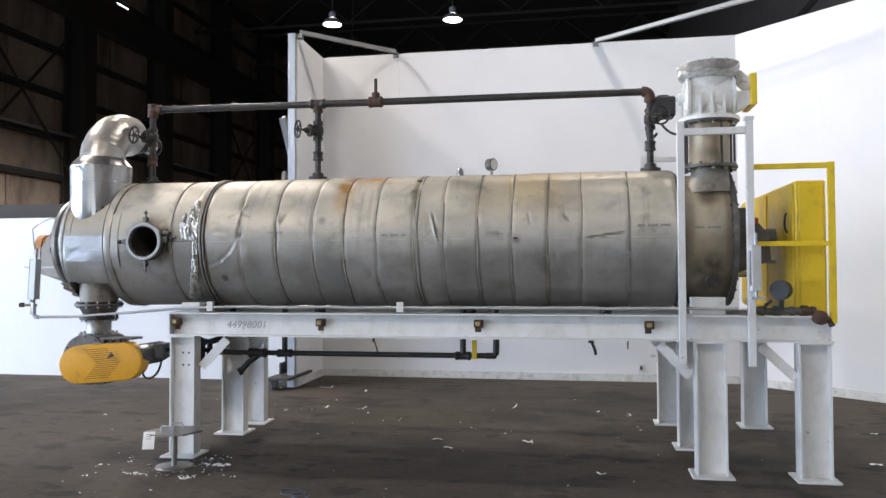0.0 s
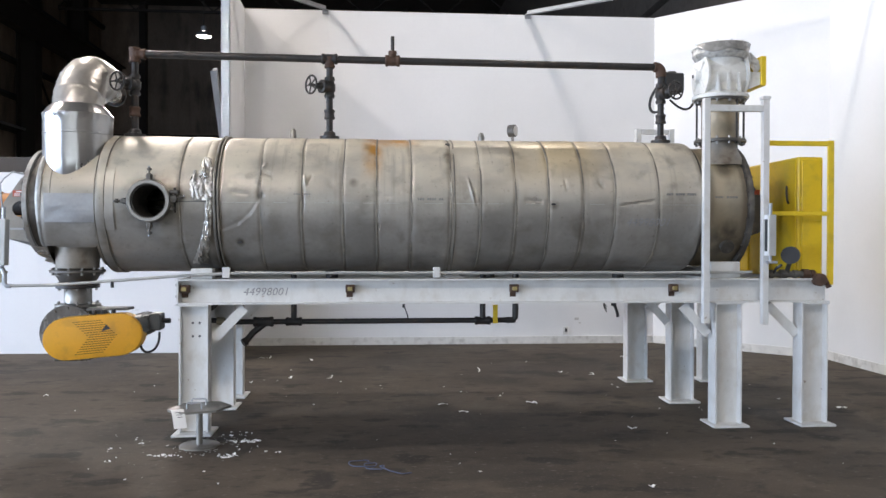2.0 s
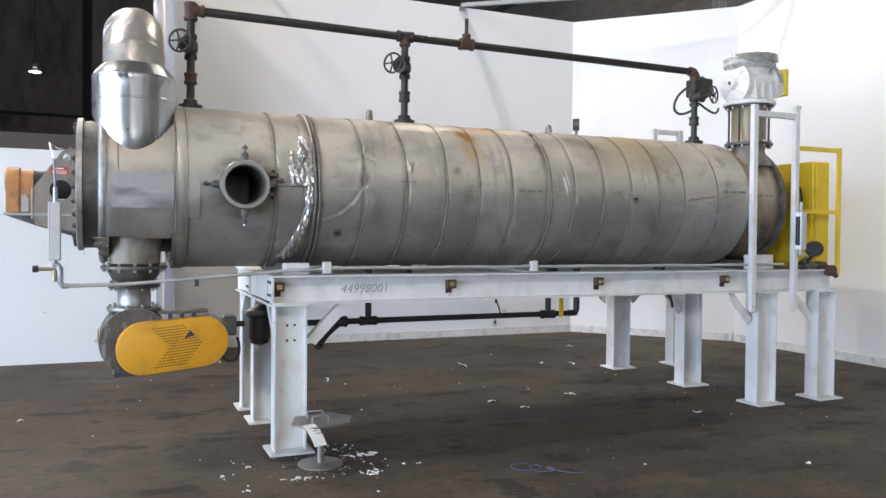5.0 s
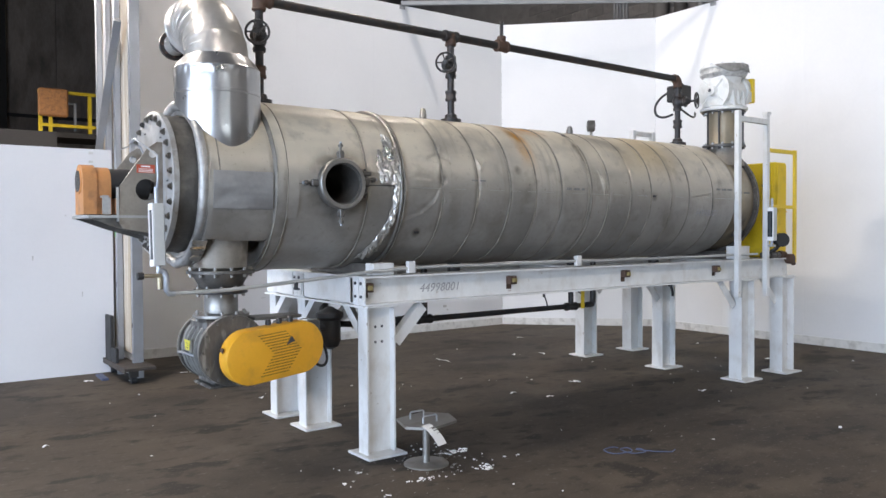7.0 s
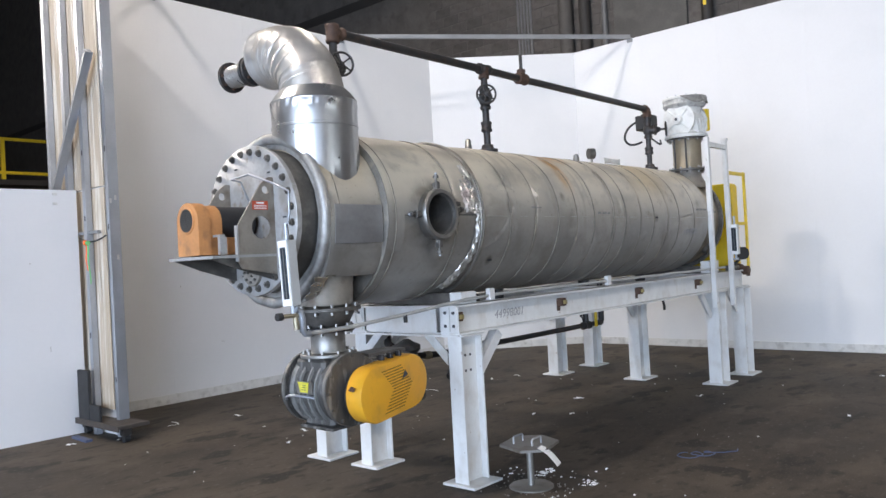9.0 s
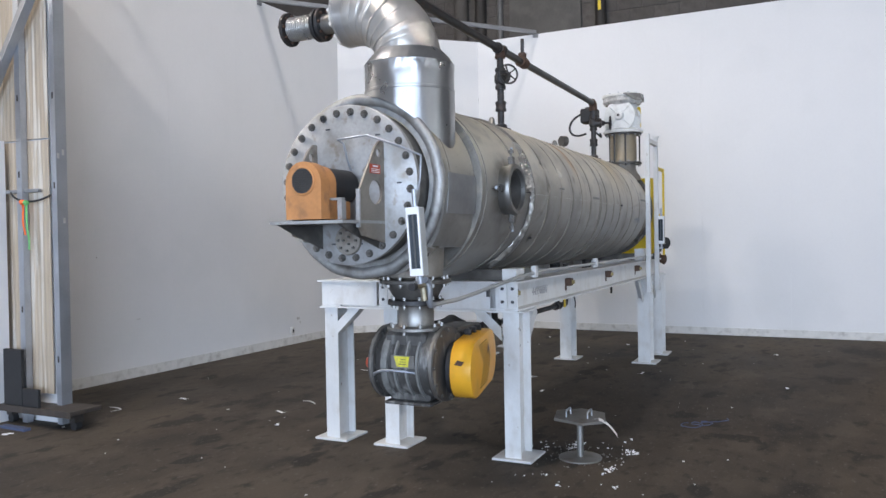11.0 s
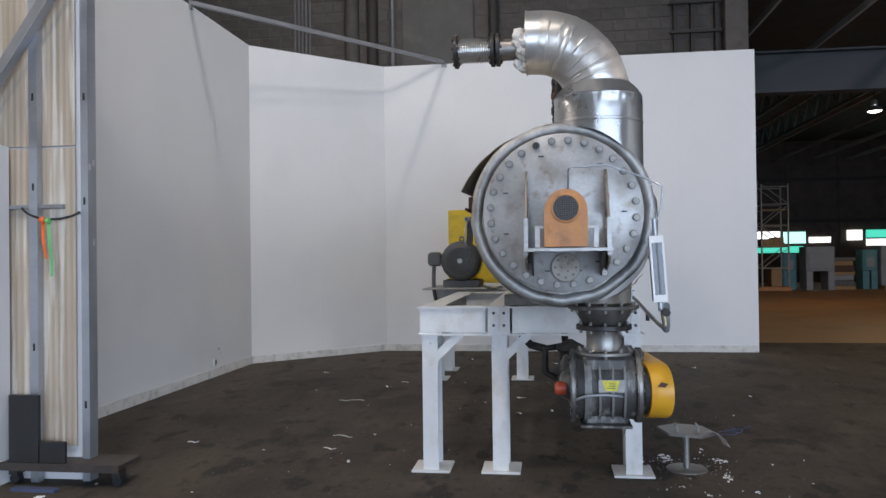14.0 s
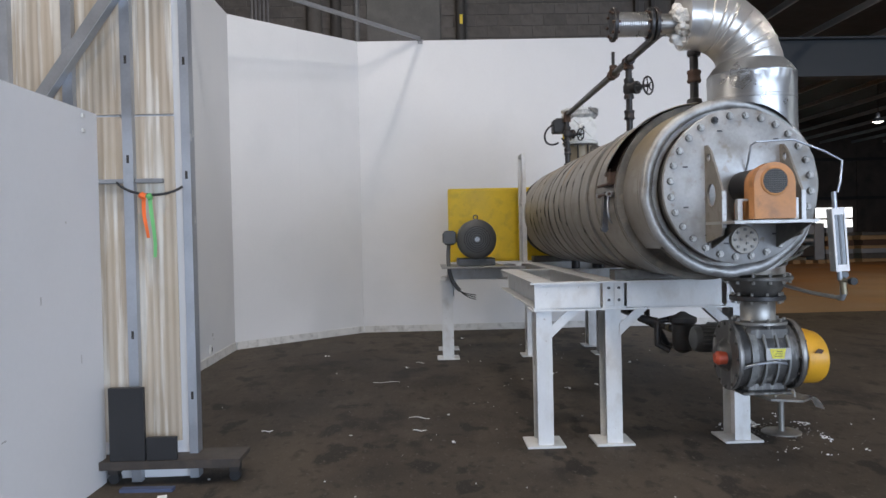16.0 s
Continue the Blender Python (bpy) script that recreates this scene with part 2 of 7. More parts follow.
def cyl(bm, a, b, r0, r1=None, seg=20, caps=True):
    a, b = Vector(a), Vector(b)
    r1 = r0 if r1 is None else r1
    d, u, w = basis(b - a)
    rings = []
    for p, r in ((a, r0), (b, r1)):
        rings.append([bm.verts.new(p + r * (math.cos(q) * u + math.sin(q) * w)) for q in (2 * math.pi * i / seg for i in range(seg))])
    for i in range(seg):
        j = (i + 1) % seg
        bm.faces.new((rings[0][i], rings[0][j], rings[1][j], rings[1][i]))
    if caps:
        bm.faces.new(rings[0][::-1])
        bm.faces.new(rings[1])
    return bm


def new_cyl(*a, **k):
    return cyl(bmesh.new(), *a, **k)


def revolve(bm, origin, axis, profile, seg=48, fn=None, close=False):
    """profile: (distance along axis, radius). fn(s, angle) adds to the radius."""
    o = Vector(origin)
    d, u, w = basis(axis)
    rings = []
    for s, r in profile:
        ring = []
        for i in range(seg):
            q = 2 * math.pi * i / seg
            rr = r + (fn(s, q) if fn else 0)
            ring.append(bm.verts.new(o + s * d + rr * (math.cos(q) * u + math.sin(q) * w)))
        rings.append(ring)
    pairs = list(zip(rings, rings[1:])) + ([(rings[-1], rings[0])] if close else [])
    for ra, rb in pairs:
        for i in range(seg):
            j = (i + 1) % seg
            bm.faces.new((ra[i], ra[j], rb[j], rb[i]))
    if not close:
        for ring in (rings[0], rings[-1]):
            bm.faces.new(ring)
    return bm


def sweep(bm, pts, r, seg=12, caps=True):
    pts = [Vector(p) for p in pts]
    rings, u = [], None
    for i, p in enumerate(pts):
        d = (pts[min(i + 1, len(pts) - 1)] - pts[max(i - 1, 0)]).normalized()
        if u is None:
            _, u, _ = basis(d)
        u = (u - d * u.dot(d)).normalized()
        w = d.cross(u)
        rad = r(i / (len(pts) - 1)) if callable(r) else r
        rings.append([bm.verts.new(p + rad * (math.cos(q) * u + math.sin(q) * w)) for q in (2 * math.pi * k / seg for k in range(seg))])
    for ra, rb in zip(rings, rings[1:]):
        for i in range(seg):
            j = (i + 1) % seg
            bm.faces.new((ra[i], ra[j], rb[j], rb[i]))
    if caps:
        bm.faces.new(rings[0][::-1])
        bm.faces.new(rings[-1])
    return bm


def bezier(a, b, c, d, n=12):
    a, b, c, d = map(Vector, (a, b, c, d))
    return [(1 - t) ** 3 * a + 3 * t * (1 - t) ** 2 * b + 3 * t * t * (1 - t) * c + t ** 3 * d for t in (i / n for i in range(n + 1))]


def arc(c, u, v, r, a0, a1, n=12):
    c, u, v = Vector(c), Vector(u), Vector(v)
    return [c + r * (math.cos(q) * u + math.sin(q) * v) for q in (radians(a0 + (a1 - a0) * i / n) for i in range(n + 1))]


def prism(bm, pts, d):
    """Extrudes a polygon given as 3D points by the vector d."""
    d = Vector(d)
    a = [bm.verts.new(Vector(p)) for p in pts]
    b = [bm.verts.new(Vector(p) + d) for p in pts]
    bm.faces.new(a[::-1])
    bm.faces.new(b)
    for i in range(len(pts)):
        j = (i + 1) % len(pts)
        bm.faces.new((a[i], a[j], b[j], b[i]))
    return bm


def ibeam(bm, a, b, up, depth, width, tw=0.009, tf=0.012):
    """I-section from a to b; up points across the flanges."""
    a, b = Vector(a), Vector(b)
    d = (b - a).normalized()
    up = Vector(up).normalized()
    s = d.cross(up)
    h, w = depth / 2, width / 2
    t = tw / 2
    prof = [(-w, -h), (w, -h), (w, -h + tf), (t, -h + tf), (t, h - tf), (w, h - tf), (w, h), (-w, h), (-w, h - tf), (-t, h - tf), (-t, -h + tf), (-w, -h + tf)]
    return prism(bm, [a + p * s + q * up for p, q in prof], b - a)


def bolts(bm, c, axis, radius, count, r=0.012, h=0.014, a0=0.0, seg=6, skip=()):
    d, u, w = basis(axis)
    c = Vector(c)
    for i in range(count):
        if i in skip:
            continue
        q = a0 + 2 * math.pi * i / count
        p = c + radius * (math.cos(q) * u + math.sin(q) * w)
        cyl(bm, p, p + d * h, r, seg=seg)
    return bm


def bolt_parts(parent, c, axis, radius, count, r, h, material, a0=0.0, name="bolt"):
    """Single hexagon bolts round a circle, each a part of its own that shares one mesh."""
    d, u, w = basis(axis)
    me = bpy.data.meshes.new(name)
    bm = cyl(bmesh.new(), (0, 0, 0), d * h, r, seg=6)
    bmesh.ops.recalc_face_normals(bm, faces=bm.faces)
    bm.to_mesh(me)
    bm.free()
    me.materials.append(material)
    for i in range(count):
        q = a0 + 2 * math.pi * i / count
        ob = new(name, me)
        ob.parent = parent
        ob.location = Vector(c) + radius * (math.cos(q) * u + math.sin(q) * w) - ORIGIN[parent.name]


def torus(bm, c, axis, R, r, seg=24, sub=8):
    d, u, w = basis(axis)
    c = Vector(c)
    pts = [c + R * (math.cos(q) * u + math.sin(q) * w) for q in (2 * math.pi * i / seg for i in range(seg))]
    rings = []
    for i, p in enumerate(pts):
        o = (p - c).normalized()
        rings.append([bm.verts.new(p + r * (math.cos(k) * o + math.sin(k) * d)) for k in (2 * math.pi * j / sub for j in range(sub))])
    for i in range(seg):
        ra, rb = rings[i], rings[(i + 1) % seg]
        for j in range(sub):
            k = (j + 1) % sub
            bm.faces.new((ra[j], ra[k], rb[k], rb[j]))
    return bm


# ---- cladding material with rust, streaks, and dust that also paints light on the top ----
def clad_material(name, colour, rough, metal, dust, rust, blots=(), bands=()):
    m = mat(name, colour, rough, metal, 0.16, 2.4, 34, 0.16, (0.15, 0.135, 0.11), 0.5, islands=0.11)
    n, l = m.node_tree.nodes, m.node_tree.links
    p = n["Principled BSDF"]
    tc = n.new("ShaderNodeTexCoord")
    sep = n.new("ShaderNodeSeparateXYZ")
    l.new(tc.outputs["Object"], sep.inputs[0])

    def span(sock, a, b, c, d):
        r = n.new("ShaderNodeMapRange")
        r.interpolation_type = "SMOOTHSTEP"
        for i, v in enumerate((a, b, c, d)):
            r.inputs[i + 1].default_value = v
        l.new(sock, r.inputs[0])
        return r.outputs[0]

    def math2(op, a, b):
        r = n.new("ShaderNodeMath")
        r.operation = op
        for i, v in enumerate((a, b)):
            if isinstance(v, (int, float)):
                r.inputs[i].default_value = v
            else:
                l.new(v, r.inputs[i])
        return r.outputs[0]

    def cloud(scale, detail, stretch=(1, 1, 1)):
        mp = n.new("ShaderNodeMapping")
        mp.inputs["Scale"].default_value = stretch
        l.new(tc.outputs["Object"], mp.inputs[0])
        t = n.new("ShaderNodeTexNoise")
        t.inputs["Scale"].default_value, t.inputs["Detail"].default_value = scale, detail
        l.new(mp.outputs[0], t.inputs[0])
        return t.outputs[0]

    def layer(col, mask, tint):
        mx = n.new("ShaderNodeMix")
        mx.data_type = "RGBA"
        l.new(mask, mx.inputs[0])
        l.new(col, mx.inputs[6])
        mx.inputs[7].default_value = (*tint, 1)
        return mx.outputs[2]

    col = p.inputs["Base Color"].links[0].from_socket
    x, z = sep.outputs[0], sep.outputs[2]
    # tan settled dust on the upper part, its paleness also painting light from above, broken up by cloud
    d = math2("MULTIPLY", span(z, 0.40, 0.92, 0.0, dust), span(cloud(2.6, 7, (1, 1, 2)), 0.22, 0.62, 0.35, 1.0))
    # weaker towards the rear side
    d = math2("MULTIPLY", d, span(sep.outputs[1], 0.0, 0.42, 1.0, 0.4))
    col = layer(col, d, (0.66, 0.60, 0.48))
    # old yellow staining between some of the sheets
    yel = math2("MULTIPLY", span(cloud(1.1, 4, (1, 0.3, 0.3)), 0.52, 0.66, 0.0, 0.5), span(z, 0.66, 0.95, 0.0, 1.0))
    col = layer(col, yel, (0.50, 0.36, 0.15))
    # browner and darker towards the rear side, broken up by cloud
    film = math2("MULTIPLY", span(sep.outputs[1], 0.08, 0.42, 0.0, 0.42), span(cloud(3.4, 6, (1, 1, 0.6)), 0.25, 0.6, 0.45, 1.0))
    col = layer(col, film, (0.185, 0.145, 0.10))
    # vertical run marks
    runs = math2("MULTIPLY", span(cloud(9.0, 5, (1.6, 0.2, 0.06)), 0.56, 0.74, 0.0, 0.5), span(z, 0.2, 0.9, 0.3, 1.0))
    col = layer(col, runs, (0.25, 0.225, 0.18))
    dirt_and_toplight = d
    if rust:
        near = math2("ABSOLUTE", math2("SUBTRACT", x, -0.06), 0)
        streak = math2("MULTIPLY", span(near, 0.01, 0.11, 1.0, 0.0), span(z, 0.68, 0.98, 0.0, 1.0))
        near2 = math2("ABSOLUTE", math2("SUBTRACT", x, 0.10), 0)
        patch = math2("MULTIPLY", span(near2, 0.08, 0.26, 1.0, 0.0), span(z, 0.99, 1.07, 0.0, 1.0))
        rs = math2("MULTIPLY", math2("MAXIMUM", streak, patch), span(cloud(7.0, 6, (1, 1, 0.5)), 0.28, 0.55, 0.3, 1.0))
        col = layer(col, rs, (0.47, 0.23, 0.045))
        dirt_and_toplight = math2("MAXIMUM", d, rs)
    # soft grime blots: x, z, inner radius, outer radius, strength
    for bx, bz, r0, r1, k in blots:
        ex, ez = math2("SUBTRACT", x, bx), math2("SUBTRACT", z, bz)
        far = math2("SQRT", math2("ADD", math2("MULTIPLY", ex, ex), math2("MULTIPLY", ez, ez)), 0)
        bl = math2("MULTIPLY", span(far, r0, r1, k, 0.0), span(cloud(9.0, 6), 0.3, 0.6, 0.25, 1.0))
        col = layer(col, bl, (0.085, 0.07, 0.052))
    for bx, w, k in bands:
        bl = math2("MULTIPLY", span(math2("ABSOLUTE", math2("SUBTRACT", x, bx), 0), 0.008, w, k, 0.0), span(cloud(6.0, 7, (1, 1, 0.5)), 0.35, 0.62, 0.15, 1.0))
        col = layer(col, bl, (0.15, 0.115, 0.08))
    l.new(col, p.inputs["Base Color"])
    l.new(math2("SUBTRACT", metal, math2("MULTIPLY", dirt_and_toplight, metal * 0.85)), p.inputs["Metallic"])
    return m


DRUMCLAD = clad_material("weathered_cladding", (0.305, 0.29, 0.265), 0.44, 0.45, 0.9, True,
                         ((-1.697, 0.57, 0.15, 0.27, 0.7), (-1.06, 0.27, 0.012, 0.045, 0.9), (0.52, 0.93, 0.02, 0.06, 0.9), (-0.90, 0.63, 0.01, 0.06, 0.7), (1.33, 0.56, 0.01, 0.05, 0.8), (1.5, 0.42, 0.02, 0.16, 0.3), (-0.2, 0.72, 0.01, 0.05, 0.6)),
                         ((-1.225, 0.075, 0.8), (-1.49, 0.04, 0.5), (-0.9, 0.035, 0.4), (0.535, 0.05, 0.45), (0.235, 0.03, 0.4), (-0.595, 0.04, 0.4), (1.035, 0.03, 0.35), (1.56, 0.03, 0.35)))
speckle(DRUMCLAD, 7, 0.56, 0.72, 0.45, (0.17, 0.155, 0.13))
speckle(DRUMCLAD, 3, 0.58, 0.70, 0.4, (0.42, 0.40, 0.36), (1, 1, 2))
speckle(DRUMCLAD, 40, 0.65, 0.72, 0.35, (0.12, 0.10, 0.075))
HEADCLAD = clad_material("stained_head_steel", (0.30, 0.25, 0.175), 0.5, 0.35, 0.8, False, ((2.74, 0.86, 0.02, 0.11, 0.8), (2.78, 0.72, 0.02, 0.10, 0.35), (2.75, 0.30, 0.06, 0.20, 0.9)), ((2.6, 0.06, 0.5), (2.88, 0.05, 0.6)))


def floor_material():
    m = mat("dark_shop_floor", (0.071, 0.057, 0.043), 0.78, 0.0, 0.30, 0.5, 7, 0.10, (0.022, 0.018, 0.015), 0.8)
    n, l = m.node_tree.nodes, m.node_tree.links
    p = n["Principled BSDF"]
    p.inputs["Specular IOR Level"].default_value = 0.3
    tc = n.new("ShaderNodeTexCoord")
    col = p.inputs["Base Color"].links[0].from_socket
    for scale, lo, hi, amount, tint in ((0.3, 0.46, 0.62, 0.6, (0.024, 0.02, 0.017)), (0.8, 0.54, 0.68, 0.6, (0.105, 0.082, 0.058)), (1.3, 0.60, 0.66, 0.8, (0.018, 0.015, 0.013)), (2.4, 0.55, 0.66, 0.55, (0.10, 0.081, 0.060)), (3.2, 0.585, 0.63, 0.8, (0.02, 0.017, 0.015)), (9.0, 0.57, 0.66, 0.6, (0.026, 0.021, 0.018)), (14.0, 0.58, 0.70, 0.5, (0.028, 0.023, 0.019)), (30.0, 0.61, 0.72, 0.6, (0.15, 0.135, 0.115)), (85.0, 0.58, 0.70, 0.5, (0.12, 0.10, 0.08)), (170.0, 0.56, 0.68, 0.5, (0.025, 0.021, 0.018))):
        t = n.new("ShaderNodeTexNoise")
        t.inputs["Scale"].default_value, t.inputs["Detail"].default_value = scale, 7
        mp = n.new("ShaderNodeMapping")
        mp.inputs["Location"].default_value = (scale * 3.1, scale, 0)
        mp.inputs["Scale"].default_value = (0.6, 1.0, 1.0)
        l.new(tc.outputs["Object"], mp.inputs[0])
        l.new(mp.outputs[0], t.inputs[0])
        r = n.new("ShaderNodeMapRange")
        r.inputs[1].default_value, r.inputs[2].default_value, r.inputs[4].default_value = lo, hi, amount
        l.new(t.outputs[0], r.inputs[0])
        mx = n.new("ShaderNodeMix")
        mx.data_type = "RGBA"
        l.new(r.outputs[0], mx.inputs[0])
        l.new(col, mx.inputs[6])
        mx.inputs[7].default_value = (*tint, 1)
        col = mx.outputs[2]
    l.new(col, p.inputs["Base Color"])
    return m


FLOOR = floor_material()

# ---- floor and partition walls ----
solo("floor", new_box(-30, -30, -0.2, 5.0, 50, 0.0), FLOOR, "dark worn workshop floor with oil stains and dust", "floor", kind="structure")
solo("hall_floor", new_box(5.0, -30, -0.2, 45, 50, 0.0), HALLFLOOR, "brown concrete floor of the neighbouring hall", "floor", kind="structure")

TOP = 4.63
PA, CA, C1, C2, PE = (-3.65, 9.66), (-3.68, 10.80), (2.07, 10.77), (3.69, 9.12), (3.67, 3.33)


def flat(a, b, s0, s1, z0, z1):
    """A slab along the line a to b, between the offsets s0 and s1 to its left, from z0 to z1."""
    a, b = Vector((*a, 0)), Vector((*b, 0))
    d = (b - a).normalized()
    s = Vector((-d.y, d.x, 0))
    up = Vector((0, 0, z0))
    return prism(bmesh.new(), [a + s * s0 + up, b + s * s0 + up, b + s * s1 + up, a + s * s1 + up], (0, 0, z1 - z0))


def panel_wall(name, p, q, z1, label, width=1.22, core=True):
    """A partition: a core and separate boards with fine joints on its visible face."""
    wall = solo(name, flat(p, q, 0.014, 0.06, 0, z1 - 0.004), WALLPAINT, label, "wall", kind="structure")
    a, b = Vector(p), Vector(q)
    length = (b - a).length
    d = (b - a) / length
    count = max(1, round(length / width))
    step = length / count
    for i in range(count):
        u, v = a + d * (i * step + 0.0004), a + d * ((i + 1) * step - 0.0004)
        part("panel", flat(u, v, 0.0, 0.013, 0.0, z1), WALLPAINT, wall)
    return wall


def baseboard(p, q):
    a, b = Vector(p), Vector(q)
    d = (b - a).normalized()
    solo("baseboard", flat(a + d * 0.02, b - d * 0.02, -0.018, -0.001, 0, 0.105), TRIMPAINT, "scuffed white baseboard along the partition wall", "baseboard", kind="structure")


panel_wall("wall_1", PA, CA, TOP, "white painted return panel at the end of the partition")
wall_two = panel_wall("wall_2", CA, C1, TOP, "tall white painted partition wall with faint panel joints")
panel_wall("wall_3", C1, C2, TOP, "white painted angled corner panel of the partition")
panel_wall("wall_4", C2, PE, TOP, "tall white painted partition wall ending at the open hall")
for a, b in ((PA, CA), (CA, C1), (C1, C2), (C2, PE)):
    baseboard(a, b)
low = panel_wall("low_wall", (-18.0, 10.40), (-3.80, 10.16), 2.31, "low white painted partition panels", 2.4)
for x in (-4.0, -7.6):
    clip = thing("panel_clip", (x, 10.15, 2.2), "small white clip plate on the low partition", "clip", "clips on the low partition")
    for z in (2.18, 2.27):
        y = 10.40 + (x + 18.0) / 14.2 * (10.16 - 10.40)
        part("tab", new_box(x - 0.02, y - 0.012, z - 0.012, x + 0.02, y - 0.0005, z + 0.012, 0.002), TRIMPAINT, clip)
solo("rail_beam", new_box(-17.9, 12.5, 2.32, -3.9, 12.7, 2.74), DARKSTEEL, "dark steel beam beyond the low white partition", "beam", kind="structure")
for x in (-4.2, -10.0, -16.0):
    solo("beam_post", new_box(x - 0.08, 12.52, 0, x + 0.08, 12.68, 2.319), DARKSTEEL, "dark steel post under the beam", "post", kind="structure")

# old scuffs and drips on the white boards
SCUFF = mat("wall_scuff", (0.47, 0.46, 0.44), 0.7, 0.0, 0.3, 40, 90, 0.05)
LOWDIR = (Vector((-3.80, 10.16)) - Vector((-18.0, 10.40))).normalized()
for x, z, w, h in ((-3.38, 3.95, 0.008, 0.11), (-3.35, 2.72, 0.006, 0.09), (-3.40, 2.55, 0.010, 0.03), (-1.9, 0.62, 0.05, 0.008), (0.93, 0.33, 0.06, 0.035), (0.99, 0.28, 0.03, 0.02), (1.35, 1.15, 0.02, 0.006), (-2.4, 1.3, 0.012, 0.02)):
    y = CA[1] + (x - CA[0]) / (C1[0] - CA[0]) * (C1[1] - CA[1])
    part("scuff", flat((x, y), (x + w, y - w * 0.005), -0.0012, -0.0002, z, z + h), SCUFF, wall_two)
for x, z, w, h in ((-4.55, 1.18, 0.012, 0.045), (-4.25, 1.62, 0.016, 0.012), (-4.95, 0.55, 0.04, 0.008), (-5.6, 0.9, 0.014, 0.03), (-6.4, 1.5, 0.02, 0.01), (-4.1, 0.8, 0.008, 0.05)):
    p = Vector((-18.0, 10.40)) + LOWDIR * (x + 18.0)
    part("scuff", flat(p, p + LOWDIR * w, -0.0012, -0.0002, z, z + h), SCUFF, low)

STRUTGREY = mat("dull_strut_steel", (0.27, 0.275, 0.28), 0.5, 0.4, 0.15, 5, 50, 0.06)

# corner struts on top of the partition
def strut(a, b, r=0.03):
    t = thing("roof_strut", a, "thin galvanised angle strut bracing the wall corner", "strut", "wall corner struts")
    a, b = Vector(a), Vector(b)
    d = (b - a).normalized()
    s = d.cross(Vector((0, 0, 1)))
    up = Vector((0, 0, 1))
    prof = [(0, 0), (0.055, 0), (0.055, 0.006), (0.006, 0.006), (0.006, 0.065), (0, 0.065)]
    part("angle", prism(bmesh.new(), [a + p * s + q * up for p, q in prof], b - a), STRUTGREY, t)
    for e in (a, b):
        part("end_bracket", new_box(e.x - 0.04, e.y - 0.04, e.z - 0.055, e.x + 0.04, e.y + 0.04, e.z - 0.004), STRUTGREY, t)
    return t


strut((-3.62, 9.68, TOP), (-2.58, 10.80, TOP))
strut((0.24, 10.80, TOP), (3.70, 8.12, TOP))

# rough back of the return panel: fibre sheets between galvanised studs
def corrugated(y0, y1, z0, z1, x):
    bm = bmesh.new()
    n = int((y1 - y0) / 0.006)
    rows = []
    for i in range(n + 1):
        y = y0 + (y1 - y0) * i / n
        w = 0.0022 * math.sin(2 * math.pi * y / 0.047)
        rows.append([bm.verts.new((x - 0.012 + w, y, z0)), bm.verts.new((x - 0.012 + w, y, z1)), bm.verts.new((x - 0.003, y, z1)), bm.verts.new((x - 0.003, y, z0))])
    for a, b in zip(rows, rows[1:]):
        for k in range(4):
            bm.faces.new((a[k], b[k], b[(k + 1) % 4], a[(k + 1) % 4]))
    bm.faces.new(rows[0])
    bm.faces.new(rows[-1][::-1])
    return bm


BX = -3.735
backing = thing("wall_back_cladding", (BX, 10.2, 0.0), "yellowed ribbed fibre sheets between galvanised studs", "wall cladding", kind="structure")
part("sheet", corrugated(9.70, 10.80, 0.24, 2.30, BX), FRP, backing, smooth=True)
part("sheet", corrugated(9.70, 10.80, 2.314, TOP - 0.02, BX), FRP, backing, smooth=True)


def stud(y, w=0.062, d=0.055, label=""):
    bm = bmesh.new()
    x = BX - 0.022
    prof = [(x, y - w / 2), (x - d, y - w / 2), (x - d, y + w / 2), (x, y + w / 2), (x, y + w / 2 - 0.012), (x - d + 0.005, y + w / 2 - 0.012), (x - d + 0.005, y - w / 2 + 0.012), (x, y - w / 2 + 0.012)]
    prism(bm, [(a, b, 0.0) for a, b in prof], (0, 0, TOP))
    return bm


for y in (9.97, 10.33, 10.72):
    part("stud", stud(y), GALV, backing)
for z in (0.9, 2.0, 2.62, 3.6):
    part("slot", new_box(BX - 0.0785, 9.962, z, BX - 0.0765, 9.978, z + 0.05), DARKSTEEL, backing)
bm = bmesh.new()
box(bm, -3.752, 9.60, 0, -3.655, 9.655, TOP)
post = solo("corner_post", bm, GALV, "galvanised steel end post of the partition", "post", kind="structure")
for z in (0.5, 1.9, 2.62, 3.5):
    part("slot", new_box(-3.7545, 9.62, z, -3.7523, 9.636, z + 0.05), DARKSTEEL, post)
for x, z in ((-3.735, 2.14), (-3.69, 2.17), (-3.69, 1.62)):
    part("label", new_box(x - 0.010, 9.597, z, x + 0.010, 9.599, z + 0.045), TRIMPAINT, post)
diag = thing("diagonal_brace", (-3.86, 10.62, 2.4), "galvanised diagonal brace bolted across the wall studs", "brace")
a, b = Vector((-3.815, 10.54, 2.32)), Vector((-3.815, 9.67, 3.545))
d = (b - a).normalized()
sd = Vector((1, 0, 0)).cross(d)
part("channel", prism(bmesh.new(), [a - sd * 0.04, a + sd * 0.04, a + sd * 0.04 + Vector((-0.05, 0, 0)), a - sd * 0.04 + Vector((-0.05, 0, 0))], b - a), STRUTGREY, diag)
part("flange", prism(bmesh.new(), [a + sd * 0.041, a + sd * 0.047, a + sd * 0.047 + Vector((-0.075, 0, 0)), a + sd * 0.041 + Vector((-0.075, 0, 0))], b - a), GALV, diag)
